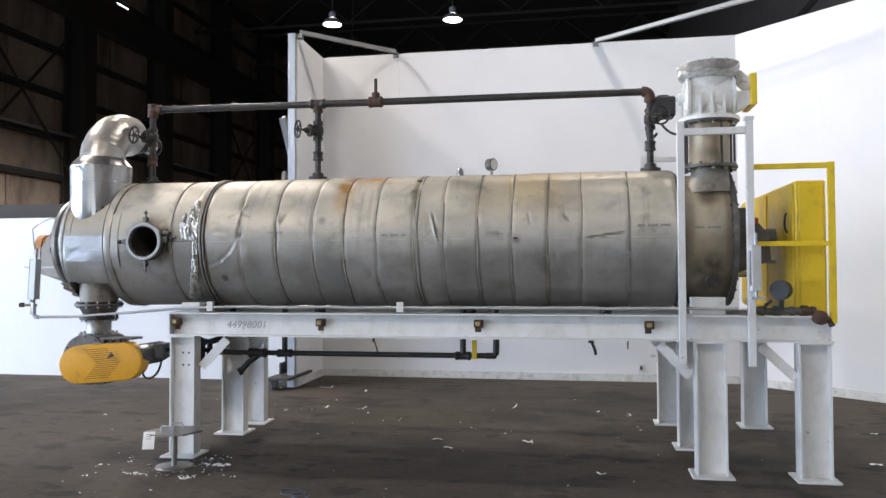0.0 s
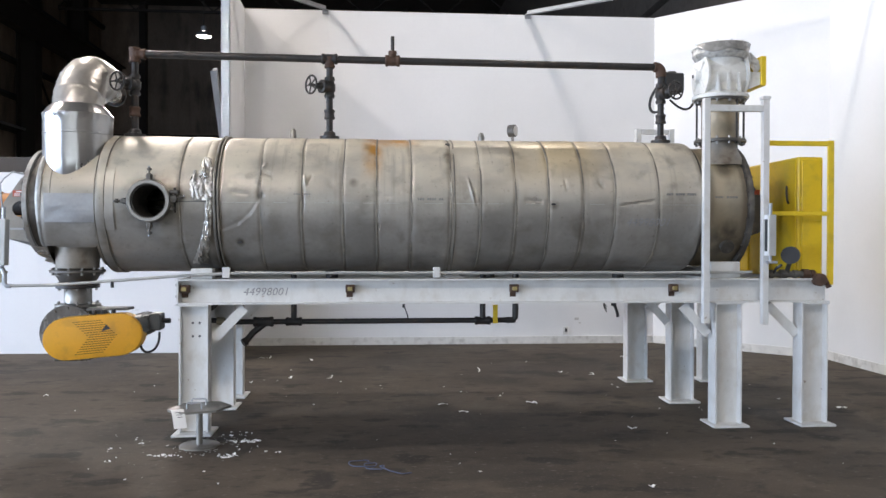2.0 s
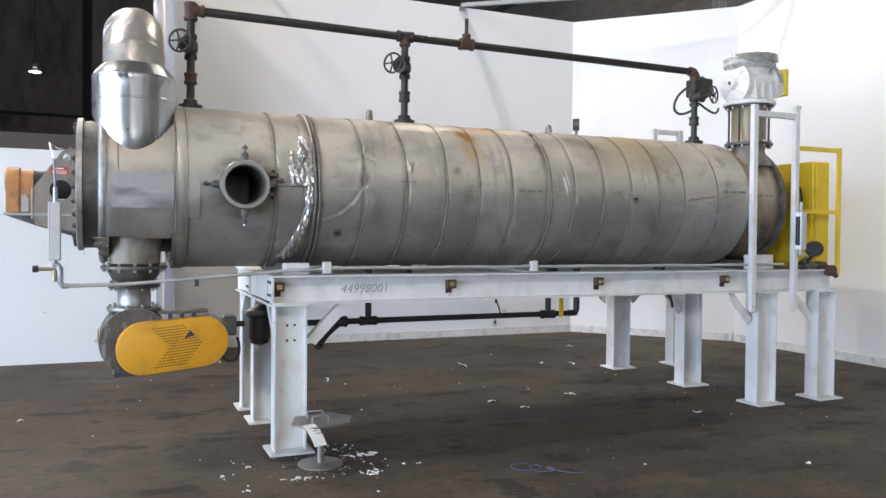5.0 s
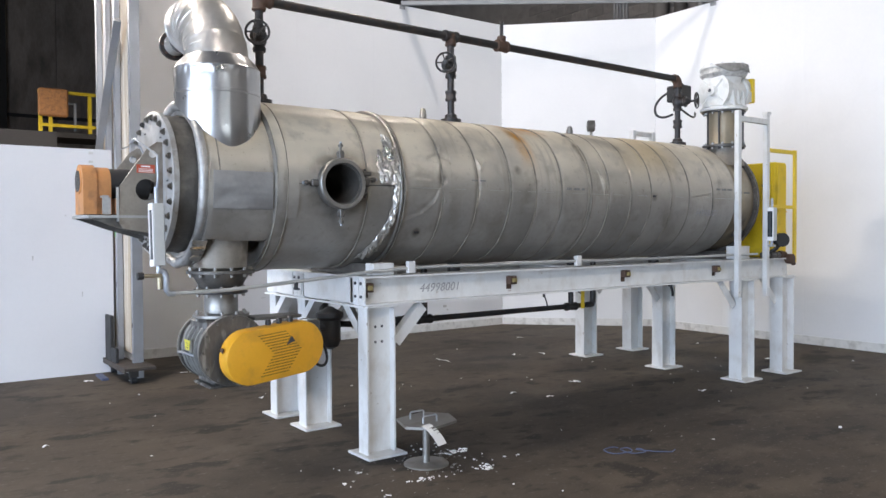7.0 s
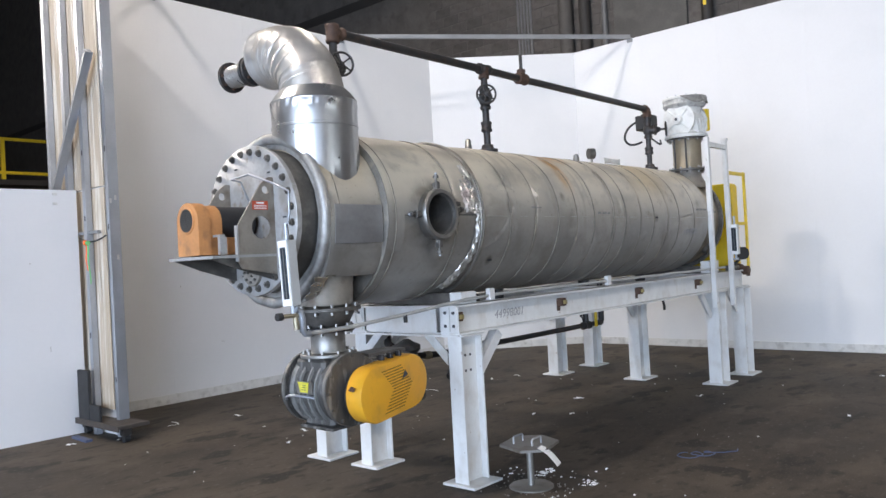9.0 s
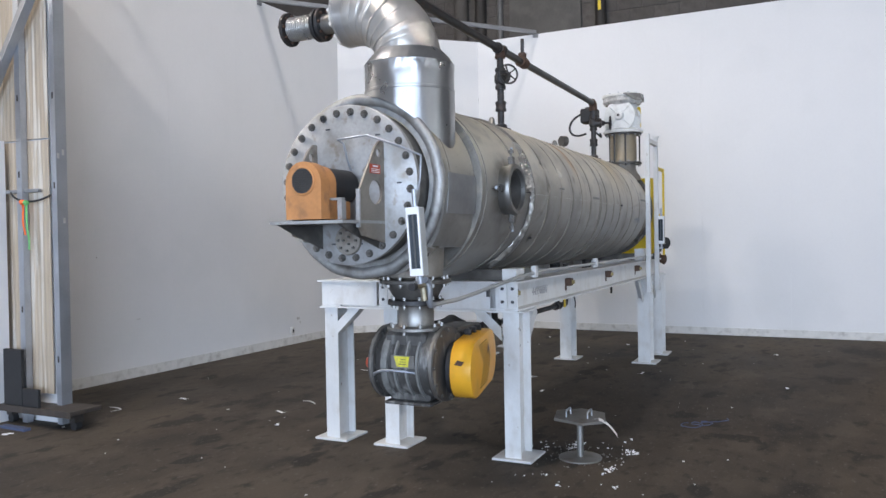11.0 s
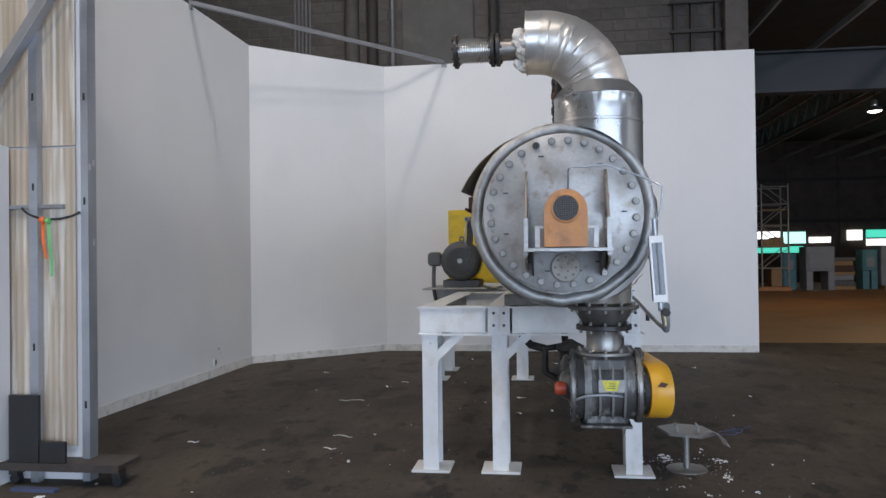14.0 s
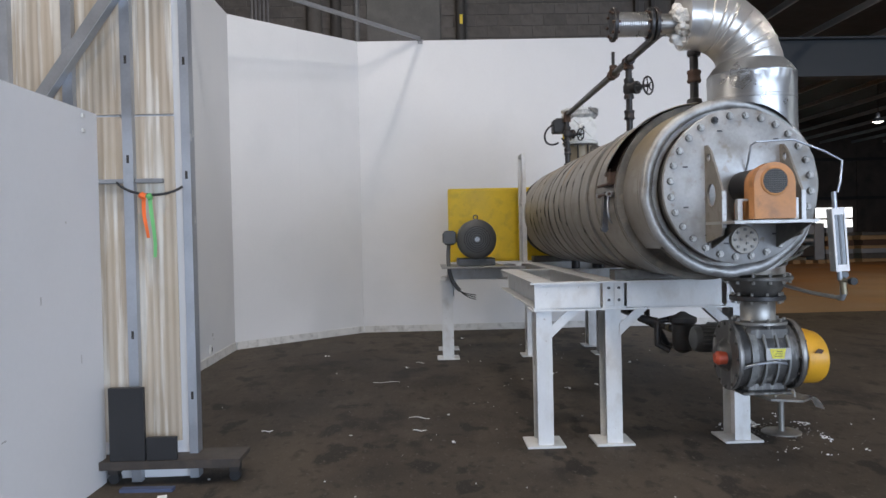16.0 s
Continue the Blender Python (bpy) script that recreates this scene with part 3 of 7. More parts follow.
for y0, y1 in ((9.765, 9.935), (10.005, 10.26)):
    solo("cross_bar", new_box(-3.80, y0, 1.876, -3.76, y1, 1.904, 0.003), STRUTGREY, "short grey steel bar fixed beside a stud", "bar", "bars on the studs")
cord = thing("bungee_cord", (-3.87, 9.87, 1.72), "black elastic cord with orange and green ribbons hanging", "cord")
part("cord", sweep(bmesh.new(), bezier((-3.845, 10.03, 1.88), (-3.86, 9.97, 1.80), (-3.86, 9.75, 1.76), (-3.765, 9.652, 1.85), 14), 0.008, 8), BLACK, cord, smooth=True)
part("knot", sweep(bmesh.new(), [(-3.862, 9.875, 1.80), (-3.866, 9.865, 1.79), (-3.862, 9.85, 1.785)], 0.022, 8), ORANGERIB, cord, "orange knot", smooth=True)
part("knot", sweep(bmesh.new(), [(-3.862, 9.835, 1.795), (-3.864, 9.825, 1.785), (-3.862, 9.81, 1.79)], 0.02, 8), GREENRIB, cord, "green knot", smooth=True)


def ribbon(x, y, z0, z1, w, sway, ph):
    bm = bmesh.new()
    rows = []
    for i in range(13):
        t = i / 12
        yy = y + sway * t + 0.008 * math.sin(5 * t + ph)
        xx = x + 0.006 * math.sin(7 * t + ph)
        z = z0 + (z1 - z0) * t
        hw = w / 2 * (1 - 0.3 * t)
        rows.append([bm.verts.new((xx, yy - hw, z)), bm.verts.new((xx, yy + hw, z)), bm.verts.new((xx + 0.002, yy + hw, z)), bm.verts.new((xx + 0.002, yy - hw, z))])
    for a, b in zip(rows, rows[1:]):
        for k in range(4):
            bm.faces.new((a[k], a[(k + 1) % 4], b[(k + 1) % 4], b[k]))
    bm.faces.new(rows[0])
    bm.faces.new(rows[-1])
    return bm


part("ribbon", ribbon(-3.868, 9.858, 1.79, 1.53, 0.026, -0.012, 0), ORANGERIB, cord, "orange ribbon")
part("ribbon", ribbon(-3.868, 9.815, 1.79, 1.41, 0.026, -0.015, 1.4), GREENRIB, cord, "green ribbon")
# dark boards leaning at the foot of the studs, and the wheeled base
solo("leaning_board", new_box(-3.90, 9.885, 0.156, -3.865, 10.10, 0.61, 0.003), BLACK, "dark brown board leaning against the studs", "board")
solo("leaning_board", new_box(-3.899, 9.69, 0.156, -3.87, 9.875, 0.30, 0.003), BLACK, "short dark board leaning against the studs", "board")
base = thing("wheeled_base_rail", (-3.7, 9.8, 0), "long brown steel base rail with a caster under the wall end", "base rail")
part("rail", new_box(-3.90, 9.30, 0.124, -3.62, 10.19, 0.155, 0.004), mat("brown_steel", (0.055, 0.045, 0.038), 0.6, 0.1, 0.2, 6, 50, 0.1, (0.12, 0.09, 0.06), 0.4), base)
part("lip", new_box(-3.912, 9.30, 0.105, -3.9015, 10.20, 0.157), mat("brown_steel", (0.1, 0.085, 0.07)), base)
for y in (9.35, 10.10):
    wh = part("caster", new_box(-3.86, y - 0.03, 0.062, -3.78, y + 0.03, 0.123), DARKSTEEL, base)
    part("wheel", new_cyl((-3.845, y, 0.034), (-3.795, y, 0.034), 0.034, seg=18), BLACK, wh, smooth=True)
solo("blue_strap", prism(bmesh.new(), [(-4.03, 9.68, 0.0), (-3.97, 9.68, 0.0), (-3.96, 10.0, 0.0), (-4.02, 10.0, 0.0)], (0, 0, 0.02)), BLUE, "flat blue strip lying under the wall base", "strip")
# electrical outlet low on the wall
o = thing("wall_outlet", (0.80, 10.785, 0.17), "small white outlet box low on the white wall", "outlet")
part("plate", new_box(0.765, 10.745, 0.13, 0.835, 10.77, 0.24, 0.004), TRIMPAINT, o)
part("socket", new_box(0.785, 10.741, 0.165, 0.815, 10.744, 0.215), BLACK, o)

# ---- building shell ----
def siding_wall(name, along, c, lo, hi, z1, face, label, door=None, columns=True, sheet=None):
    """Dark factory wall with columns and girts; along is 'x' or 'y', face the sign towards the room."""
    def bx(u0, u1, w0, w1, z0, zz, bev=0.0):
        w0, w1 = sorted((c + face * w0, c + face * w1))
        return new_box(u0, w0, z0, u1, w1, zz) if along == "x" else new_box(w0, u0, z0, w1, u1, zz)
    t = thing(name, (lo, c, 0) if along == "x" else (c, lo, 0), label, "wall", kind="structure")
    spans = [(lo, hi, 0.0, z1)] if not door else [(lo, door[0], 0.0, z1), (door[1], hi, 0.0, z1), (door[0], door[1], door[2], z1)]
    for u0, u1, a, b in spans:
        part("backing", bx(u0, u1, -0.2, 0.0, a, b), sheet or DARKWALL, t)
    u = lo + 0.01
    k = 0
    while u < hi - 0.1:
        v = min(u + 2.5, hi)
        for z0, zz in ((0.05, 3.1), (3.16, 5.2), (5.26, 7.4), (7.46, z1 - 0.05)):
            if zz > z0 and not (door and u < door[1] and v > door[0] and z0 < door[2]):
                part("siding_sheet", bx(u + 0.02, v - 0.02, 0.002, 0.05 + 0.02 * ((k * 7) % 3), z0, zz), sheet or DARKWALL, t)
        k += 1
        u = v
    u = lo + 2.5
    while u < hi:
        if columns and not (door and door[0] - 0.3 < u < door[1] + 0.3):
            part("column", bx(u - 0.18, u + 0.18, 0.10, 0.55, 0, z1), DARKSTEEL, t)
        u += 5.0
    for z in (3.13, 5.23, 7.43):
        for u0, u1, a, b in spans:
            if a < z:
                part("girt", bx(u0, u1, 0.10, 0.24, z - 0.08, z + 0.08), DARKSTEEL, t)
    return t


def west_wall():
    """Tall weathered siding between deep columns, with girts, a crane runway girder and crossed bracing."""
    t = thing("factory_wall_west", (-18.0, -18.0, 0), "tall dark weathered factory siding with columns and a crane girder", "wall", kind="structure")
    for y0, y1, a, b in ((-18.0, -8.0, 0.0, 15.0), (8.0, 46.0, 0.0, 15.0), (-8.0, 8.0, 5.0, 15.0)):
        part("backing", new_box(-18.2, y0, a, -18.0, y1, b), DARKWALL, t)
    rows = (0.05, 1.7, 3.25, 4.8, 6.2, 7.65, 9.2, 10.7, 12.1, 13.6, 15.0)
    k = 0
    y = 8.0
    while y < 45.9:
        for z0, z1 in zip(rows, rows[1:]):
            k += 1
            out = 0.03 + 0.025 * ((k * 7) % 3)
            part("siding_sheet", new_box(-17.998, y + 0.02, z0 + 0.06, -18.0 + out, min(y + 2.75, 46.0) - 0.02, z1 - 0.02), DARKWALL, t)
        y += 2.75
    for z in rows[1:-1]:
        part("girt", new_box(-17.9, 8.0, z - 0.09, -17.72, 46.0, z + 0.05), DARKSTEEL, t)
        part("girt_lip", new_box(-17.72, 8.0, z + 0.02, -17.70, 46.0, z + 0.12), GIRDER, t)
    part("wall_pipe", new_cyl((-17.55, 8.0, 6.32), (-17.55, 46.0, 6.32), 0.06, seg=10), GALV, t, "pale pipe along the wall", smooth=True)
    for y in (13.6, 19.1, 24.6, 29.9, 35.5, 41.0):
        part("column", ibeam(bmesh.new(), (-17.35, y, 0), (-17.35, y, 15.0), (1, 0, 0), 0.8, 0.7, 0.06, 0.06), DARKSTEEL, t)
    part("runway_girder", ibeam(bmesh.new(), (-16.8, 8.0, 10.75), (-16.8, 46.0, 10.75), (0, 0, 1), 1.2, 0.5, 0.05, 0.06), DARKSTEEL, t)
    for y in (19.1, 35.5):
        for a, b in ((4.9, 9.9), (9.9, 4.9)):
            part("brace", sweep(bmesh.new(), [(-17.45, y + 0.3, a), (-17.45, y + 5.2, b)], 0.05, 6), DARKSTEEL, t)
    for y, z in ((27.3, 11.6), (36.0, 11.6)):
        for q in range(4):
            part("louvre_slat", new_box(-17.75, y, z + 0.2 * q, -17.68, y + 0.75, z + 0.2 * q + 0.07), DAYWHITE if q < 3 else GALV, t, "bright slit of a wall louvre")


west_wall()
siding_wall("factory_wall_north", "x", 46.0, -18.0, 5.0, 15.0, -1, "dark distant factory wall with columns")
siding_wall("factory_wall_south", "x", -18.0, -18.0, 33.0, 15.0, 1, "dark factory wall with an open dock door", (-10.0, 2.0, 5.0))
siding_wall("hall_wall_east", "y", 33.0, -18.0, 32.0, 7.2, -1, "dark far wall of the neighbouring hall", columns=False, sheet=HALLWALL)
solo("hall_wall_north", new_box(5.3, 32.0, 0, 33.2, 32.2, 7.2), HALLWALL, "dark end wall of the neighbouring hall", "wall", kind="structure")
solo("roof", new_box(-18.2, -18.2, 15.0, 5.2, 46.2, 15.2), DARKSTEEL, "dark steel roof deck over the workshop", "ceiling", kind="structure")
solo("hall_roof", new_box(5.0, -18.2, 7.2, 33.2, 46.2, 7.4), DARKSTEEL, "dark steel roof deck over the hall", "ceiling", kind="structure")
solo("fascia_wall", new_box(5.0, -18.0, 7.4, 5.2, 3.14, 15.0), DARKWALL, "dark wall band between the two roofs", "wall", kind="structure")


def roof_truss(y, x0=-18.0, x1=5.0, z=12.9, depth=1.6):
    t = thing("roof_truss", ((x0 + x1) / 2, y, z), "dark riveted steel roof truss", "truss", "workshop roof trusses")
    part("bottom_chord", new_box(x0, y - 0.06, z, x1, y + 0.06, z + 0.12), DARKSTEEL, t)
    part("top_chord", new_box(x0, y - 0.06, z + depth, x1, y + 0.06, z + depth + 0.12), DARKSTEEL, t)
    n = 12
    for i in range(n):
        xa, xb = x0 + (x1 - x0) * i / n, x0 + (x1 - x0) * (i + 1) / n
        za, zb = (z + 0.1, z + depth) if i % 2 == 0 else (z + depth, z + 0.1)
        part("web_bar", new_cyl((xa, y, za), (xb, y, zb), 0.035, seg=6), DARKSTEEL, t)
    return t


for y in (16.0, 22.0, 28.0, 34.0, 40.0):
    roof_truss(y)

CONDUIT = mat("dull_conduit_grey", (0.16, 0.155, 0.15), 0.55, 0.3, 0.2, 4, 40, 0.05)
# block wall behind the partition, each course of blocks with its own edges
block = solo("block_wall", new_box(5.02, 3.15, 0, 5.20, 46, 15.0), BLOCK, "grey painted block wall behind the white partition", "wall", kind="structure")
# its lower part stays hidden behind the partition; blocks start above
column = solo("wall_column", new_box(4.72, 3.15, 0, 5.0, 3.52, 9.4, 0.01), BLOCK, "grey patched concrete column at the wall end", "column", kind="structure")
for n_, y, z0, z1, r, mm, lab in (
    ("conduit", 11.05, 4.2, 9.4, 0.022, CONDUIT, "grey electrical conduit running up the block wall"),
    ("conduit", 10.98, 4.2, 9.4, 0.022, CONDUIT, "grey electrical conduit running up the block wall"),
    ("conduit", 10.91, 4.2, 9.4, 0.022, CONDUIT, "grey electrical conduit running up the block wall"),
    ("conduit", 10.84, 4.2, 9.4, 0.022, CONDUIT, "grey electrical conduit running up the block wall"),
    ("conduit", 10.77, 4.2, 9.4, 0.022, CONDUIT, "grey electrical conduit running up the block wall"),
    ("drain_pipe", 9.95, 4.2, 9.4, 0.13, BLOCK, "thick grey drain pipe against the block wall"),
    ("black_pipe", 9.58, 4.2, 9.4, 0.10, DARKSTEEL, "thick black pipe against the block wall"),
    ("channel_post", 9.22, 4.2, 9.4, 0.05, CONDUIT, "light grey channel post against the block wall"),
    ("black_pipe", 7.40, 4.2, 9.4, 0.09, DARKSTEEL, "dark vertical pipe with a small tag"),
):
    x = 5.02 - r - 0.01
    solo(n_, new_cyl((x, y, 0.0), (x, y, z1), r, seg=14), mm, lab, "pipe", "pipes on the block wall", smooth=True)
solo("pipe_tag", new_box(4.815, 7.37, 5.20, 4.819, 7.42, 5.36), YELLOW, "small yellow tag on the dark vertical pipe", "tag")
solo("grey_panel", new_box(4.97, 7.75, 4.0, 5.015, 9.05, 6.2, 0.01), mat("grey_panel_paint", (0.082, 0.076, 0.069), 0.6, 0.0, 0.25, 2, 30, 0.04, (0.13, 0.12, 0.105), 0.5), "smooth grey sheet panel on the block wall", "panel", kind="structure")
bracket = thing("wall_bracket", (4.9, 3.9, 5.6), "dark steel pipe rack on the block wall", "bracket")
for y in (3.62, 4.02, 4.30):
    part("upright", new_box(4.86, y - 0.03, 4.3, 5.015, y + 0.03, 9.0), DARKSTEEL, bracket)
for z in (5.25, 5.75, 6.4):
    part("rung", new_box(4.80, 3.55, z, 4.855, 4.40, z + 0.05), DARKSTEEL, bracket)

# ---- neighbouring hall ----
solo("hall_girder", ibeam(bmesh.new(), (9.0, -18, 5.42), (9.0, 32, 5.42), (0, 0, 1), 0.9, 0.4, 0.03, 0.04), GIRDER, "deep grey painted steel girder across the hall", "girder", kind="structure")
for i in range(22):
    y = -17.0 + i * 1.75
    solo("purlin", new_box(5.25, y - 0.025, 6.1, 33.0, y + 0.025, 6.24), mat("pale_joist_paint", (0.42, 0.425, 0.41), 0.6, 0.0, 0.15, 2, 30, 0.05), "thin grey steel joist under the hall roof", "joist", "hall roof joists", kind="structure")
for y in (-1.25, 0.50):
    t = thing("joist_truss", (18, y, 5.5), "light green steel bar joist under the hall roof", "truss", "hall bar joists")
    part("chord", new_box(10.5, y - 0.04, 5.40, 24, y + 0.04, 5.47), mat("green_steel", (0.10, 0.14, 0.135), 0.6), t)
    for k in range(14):
        xa = 10.5 + k * 0.96
        part("web_bar", new_cyl((xa, y, 5.45), (xa + 0.48, y, 6.1), 0.03, seg=6), mat("green_steel", (0.10, 0.14, 0.135), 0.6), t)
        part("web_bar", new_cyl((xa + 0.48, y, 6.1), (xa + 0.96, y, 5.45), 0.03, seg=6), mat("green_steel", (0.10, 0.14, 0.135), 0.6), t)


def high_bay(x, y, z, roof, label="hanging high bay lamp glowing under the roof", k=1.0):
    t = thing("high_bay_lamp", (x, y, z), label, "lamp", "high bay lamps")
    part("stem", new_cyl((x, y, z + 0.34), (x, y, roof), 0.012, seg=8), DARKSTEEL, t)
    part("housing", revolve(bmesh.new(), (x, y, z + 0.16), (0, 0, 1), [(0, 0.06 * k), (0.02, 0.09 * k), (0.14, 0.09 * k), (0.19, 0.03 * k)], 18), GALV, t, smooth=True)
    part("reflector", revolve(bmesh.new(), (x, y, z), (0, 0, 1), [(0.0, 0.245 * k), (0.0, 0.25 * k), (0.10, 0.20 * k), (0.16, 0.08 * k), (0.155, 0.07 * k), (0.10, 0.19 * k)], 24, close=True), GALV, t, smooth=True)
    part("bulb", revolve(bmesh.new(), (x, y, z - 0.03), (0, 0, 1), [(0.0, 0.12 * k), (0.03, 0.215 * k), (0.06, 0.205 * k), (0.12, 0.06 * k)], 20), LAMPGLOW, t, "glowing lamp glass", smooth=True)
    return t


# the two added fill lamps at negative y get fixtures as well
for bx, by, bz, bw in BAYS:
    high_bay(bx, by, bz, 15.0)
for x, y, z in FARBAYS:
    high_bay(x, y, z, 15.0)
for x, y, z in HALLBAYS:
    high_bay(x, y, z, 7.2, "warm glowing high bay lamp in the hall", 0.85)

# strip windows in the far wall
for y0, y1, z0, z1, mm in ((-5.19, -3.45, 2.2, 2.63, DAYWHITE), (-6.4, -5.24, 1.95, 2.6, DAYCYAN), (-7.6, -6.48, 1.98, 2.32, DAYWHITE), (-9.1, -8.3, 2.08, 2.65, DAYWHITE),
                           (-11.0, -9.2, 2.2, 2.65, DAYGREEN), (-13.0, -11.1, 2.2, 2.65, DAYGREEN), (-15.2, -13.1, 2.05, 2.65, DAYWHITE), (-11.0, -9.2, 1.8, 2.19, DAYWHITE), (-13.0, -11.1, 1.8, 2.19, DAYWHITE),
                           (-6.27, -3.1, 1.49, 1.87, DAYGREEN), (-15.2, -13.1, 1.5, 2.0, DAYWHITE)):
    w = thing("window", (32.85, (y0 + y1) / 2, z0), "bright strip window in the far hall wall", "window", "far strip windows", "structure")
    part("pane", new_box(32.83, y0 + 0.03, z0 + 0.03, 32.85, y1 - 0.03, z1 - 0.03), mm, w)
    for a in ((y0, z0, y0 + 0.03, z1), (y1 - 0.03, z0, y1, z1), (y0, z0, y1, z0 + 0.03), (y0, z1 - 0.03, y1, z1)):
        part("window_frame", new_box(32.80, a[0], a[1], 32.86, a[2], a[3]), DARKSTEEL, w)


def machine_cabinet(x, y, w, d, h, m, label):
    t = thing("machine_cabinet", (x, y, 0), label, "machine", "stored machines in the hall")
    part("cabinet", new_box(x, y - w / 2, 0.75, x + d, y + w / 2, h, 0.03), m, t)
    for s in (-1, 1):
        part("leg", new_box(x, y + s * (w / 2 - 0.14) - 0.12, 0.0, x + d, y + s * (w / 2 - 0.14) + 0.12, 0.75), m, t)
    part("door", new_box(x - 0.03, y - w / 2 + 0.08, 0.85, x - 0.002, y + w / 2 - 0.08, h - 0.1, 0.01), m, t)
    part("control_panel", new_box(x - 0.05, y - w / 4, h - 0.7, x - 0.032, y + w / 5, h - 0.3), MACHGREY, t)
    return t


def press_machine(x, y, w, h, m, label):
    t = thing("press_machine", (x, y, 0), label, "machine", "stored machines in the hall")
    for s in (-1, 1):
        part("column", new_box(x, y + s * w / 2 - 0.22, 0.14, x + 0.8, y + s * w / 2 + 0.22, h, 0.03), m, t)
    part("head", new_box(x, y - w / 2 + 0.23, h - 0.5, x + 0.8, y + w / 2 - 0.23, h - 0.1, 0.03), m, t)
    part("bed", new_box(x, y - w / 2 + 0.23, 0.3, x + 0.8, y + w / 2 - 0.23, 0.75, 0.03), DARKSTEEL, t)
    part("drum", new_cyl((x + 0.2, y - w / 2 + 0.23, h - 0.75), (x + 0.2, y + w / 2 - 0.23, h - 0.75), 0.12, seg=16), GALV, t)
    for k in range(5):
        yy = y - w / 2 + k * w / 4
        part("pallet_board", new_box(x - 0.15, yy - 0.16, 0.0, x + 0.9, yy + 0.16, 0.138), WOOD, t)
    return t


def stack(x, y, w, h, label):
    t = thing("pallet_stack", (x, y, 0), label, "pallets", "stacked goods in the hall")
    z = 0.0
    k = 0
    while z < h:
        dz = 0.14 + 0.05 * ((k * 5) % 3)
        part("layer", new_box(x + 0.05 * (k % 2), y - w / 2 + 0.04 * (k % 3), z, x + 1.0, y + w / 2 - 0.03 * ((k + 1) % 3), z + dz, 0.01), (WOOD, CAST, MACHGREY, WOOD, RUSTY)[k % 5], t)
        z += dz + 0.004
        k += 1
    return t


machine_cabinet(24.2, -4.25, 1.1, 0.9, 1.75, MACHGREY, "grey machine cabinet on two legs in the hall")
machine_cabinet(24.8, -3.25, 0.55, 0.7, 1.5, TEAL, "teal machine cabinet standing in the hall")
machine_cabinet(24.8, -6.35, 0.6, 0.7, 1.6, TEAL, "teal machine cabinet standing in the hall")
press_machine(24.6, -8.0, 2.2, 1.75, MACHGREY, "grey press frame on a wooden pallet")
stack(24.4, -5.2, 0.9, 1.25, "stack of pallets and crates in the hall")
stack(24.6, -10.0, 1.3, 1.4, "stack of pallets and crates in the hall")
stack(24.8, -11.8, 1.5, 1.2, "stack of wooden crates in the hall")
stack(21.0, -14.0, 1.4, 1.5, "stack of wooden crates in the hall")
tower = thing("scaffold_tower", (24.1, -2.36, 0), "tall pale steel scaffold tower on an orange base in the hall", "scaffold")
PALETUBE = mat("pale_scaffold_tube", (0.34, 0.32, 0.27), 0.5, 0.3, 0.15, 4, 40, 0.05)
for y in (-2.87, -1.86):
    for x in (23.6, 24.6):
        part("upright", new_cyl((x, y, 0.16), (x, y, 4.25), 0.035, seg=10), PALETUBE, tower, smooth=True)
for x in (23.6, 24.6):
    for k, z in enumerate((0.9, 1.75, 2.6, 3.45, 4.15)):
        part("rung", new_cyl((x, -2.87, z), (x, -1.86, z), 0.028, seg=8), PALETUBE, tower, smooth=True)
        if k < 4:
            y0, y1 = (-2.87, -1.86) if k % 2 else (-1.86, -2.87)
            part("brace", new_cyl((x - 0.04, y0, z), (x - 0.04, y1, z + 0.8), 0.02, seg=8), PALETUBE, tower, smooth=True)
for z in (1.78, 3.20):
    part("deck", new_box(23.62, -2.84, z, 24.58, -1.89, z + 0.05), WOOD, tower, "brown plank deck")
part("base", new_box(23.5, -2.95, 0.0, 24.7, -1.70, 0.16, 0.02), GEARORANGE, tower, "orange base frame")
for y, z, h in ((-2.55, 1.832, 0.30), (-2.15, 1.832, 0.22), (-2.45, 0.162, 0.75)):
    solo("carton", new_box(23.8, y - 0.2, z, 24.4, y + 0.19, z + h, 0.01), WOOD, "brown carton stored on the scaffold", "box", "cartons on the scaffold")

# yellow work platform rail beyond the low partition
lift = thing("work_platform", (1.5, 27.5, 0), "orange and yellow work platform with rails", "platform")
part("deck", new_box(-1.8, 27.3, 4.35, 4.6, 29.0, 4.5), DARKSTEEL, lift)
for x in (-1.72, -1.45, -0.35, 1.6, 3.4):
    part("post", new_box(x - 0.05, 27.32, 4.5, x + 0.05, 27.42, 5.72), YELLOW, lift)
for z in (4.66, 5.66):
    part("rail", new_box(-1.78, 27.31, z, 4.6, 27.41, z + 0.09), YELLOW, lift)
part("control_box", new_box(-1.80, 27.15, 4.95, -0.98, 27.30, 5.78, 0.05), GEARORANGE, lift, "orange control box")
part("inner_frame", new_box(-0.75, 27.6, 4.6, -0.68, 27.67, 5.45), GALV, lift)
part("inner_bar", new_box(-1.3, 27.6, 5.40, -0.76, 27.66, 5.46), GALV, lift)
for x in (-1.5, 4.3):
    part("mast", new_box(x - 0.1, 28.0, 0.0, x + 0.1, 28.2, 4.35), DARKSTEEL, lift)

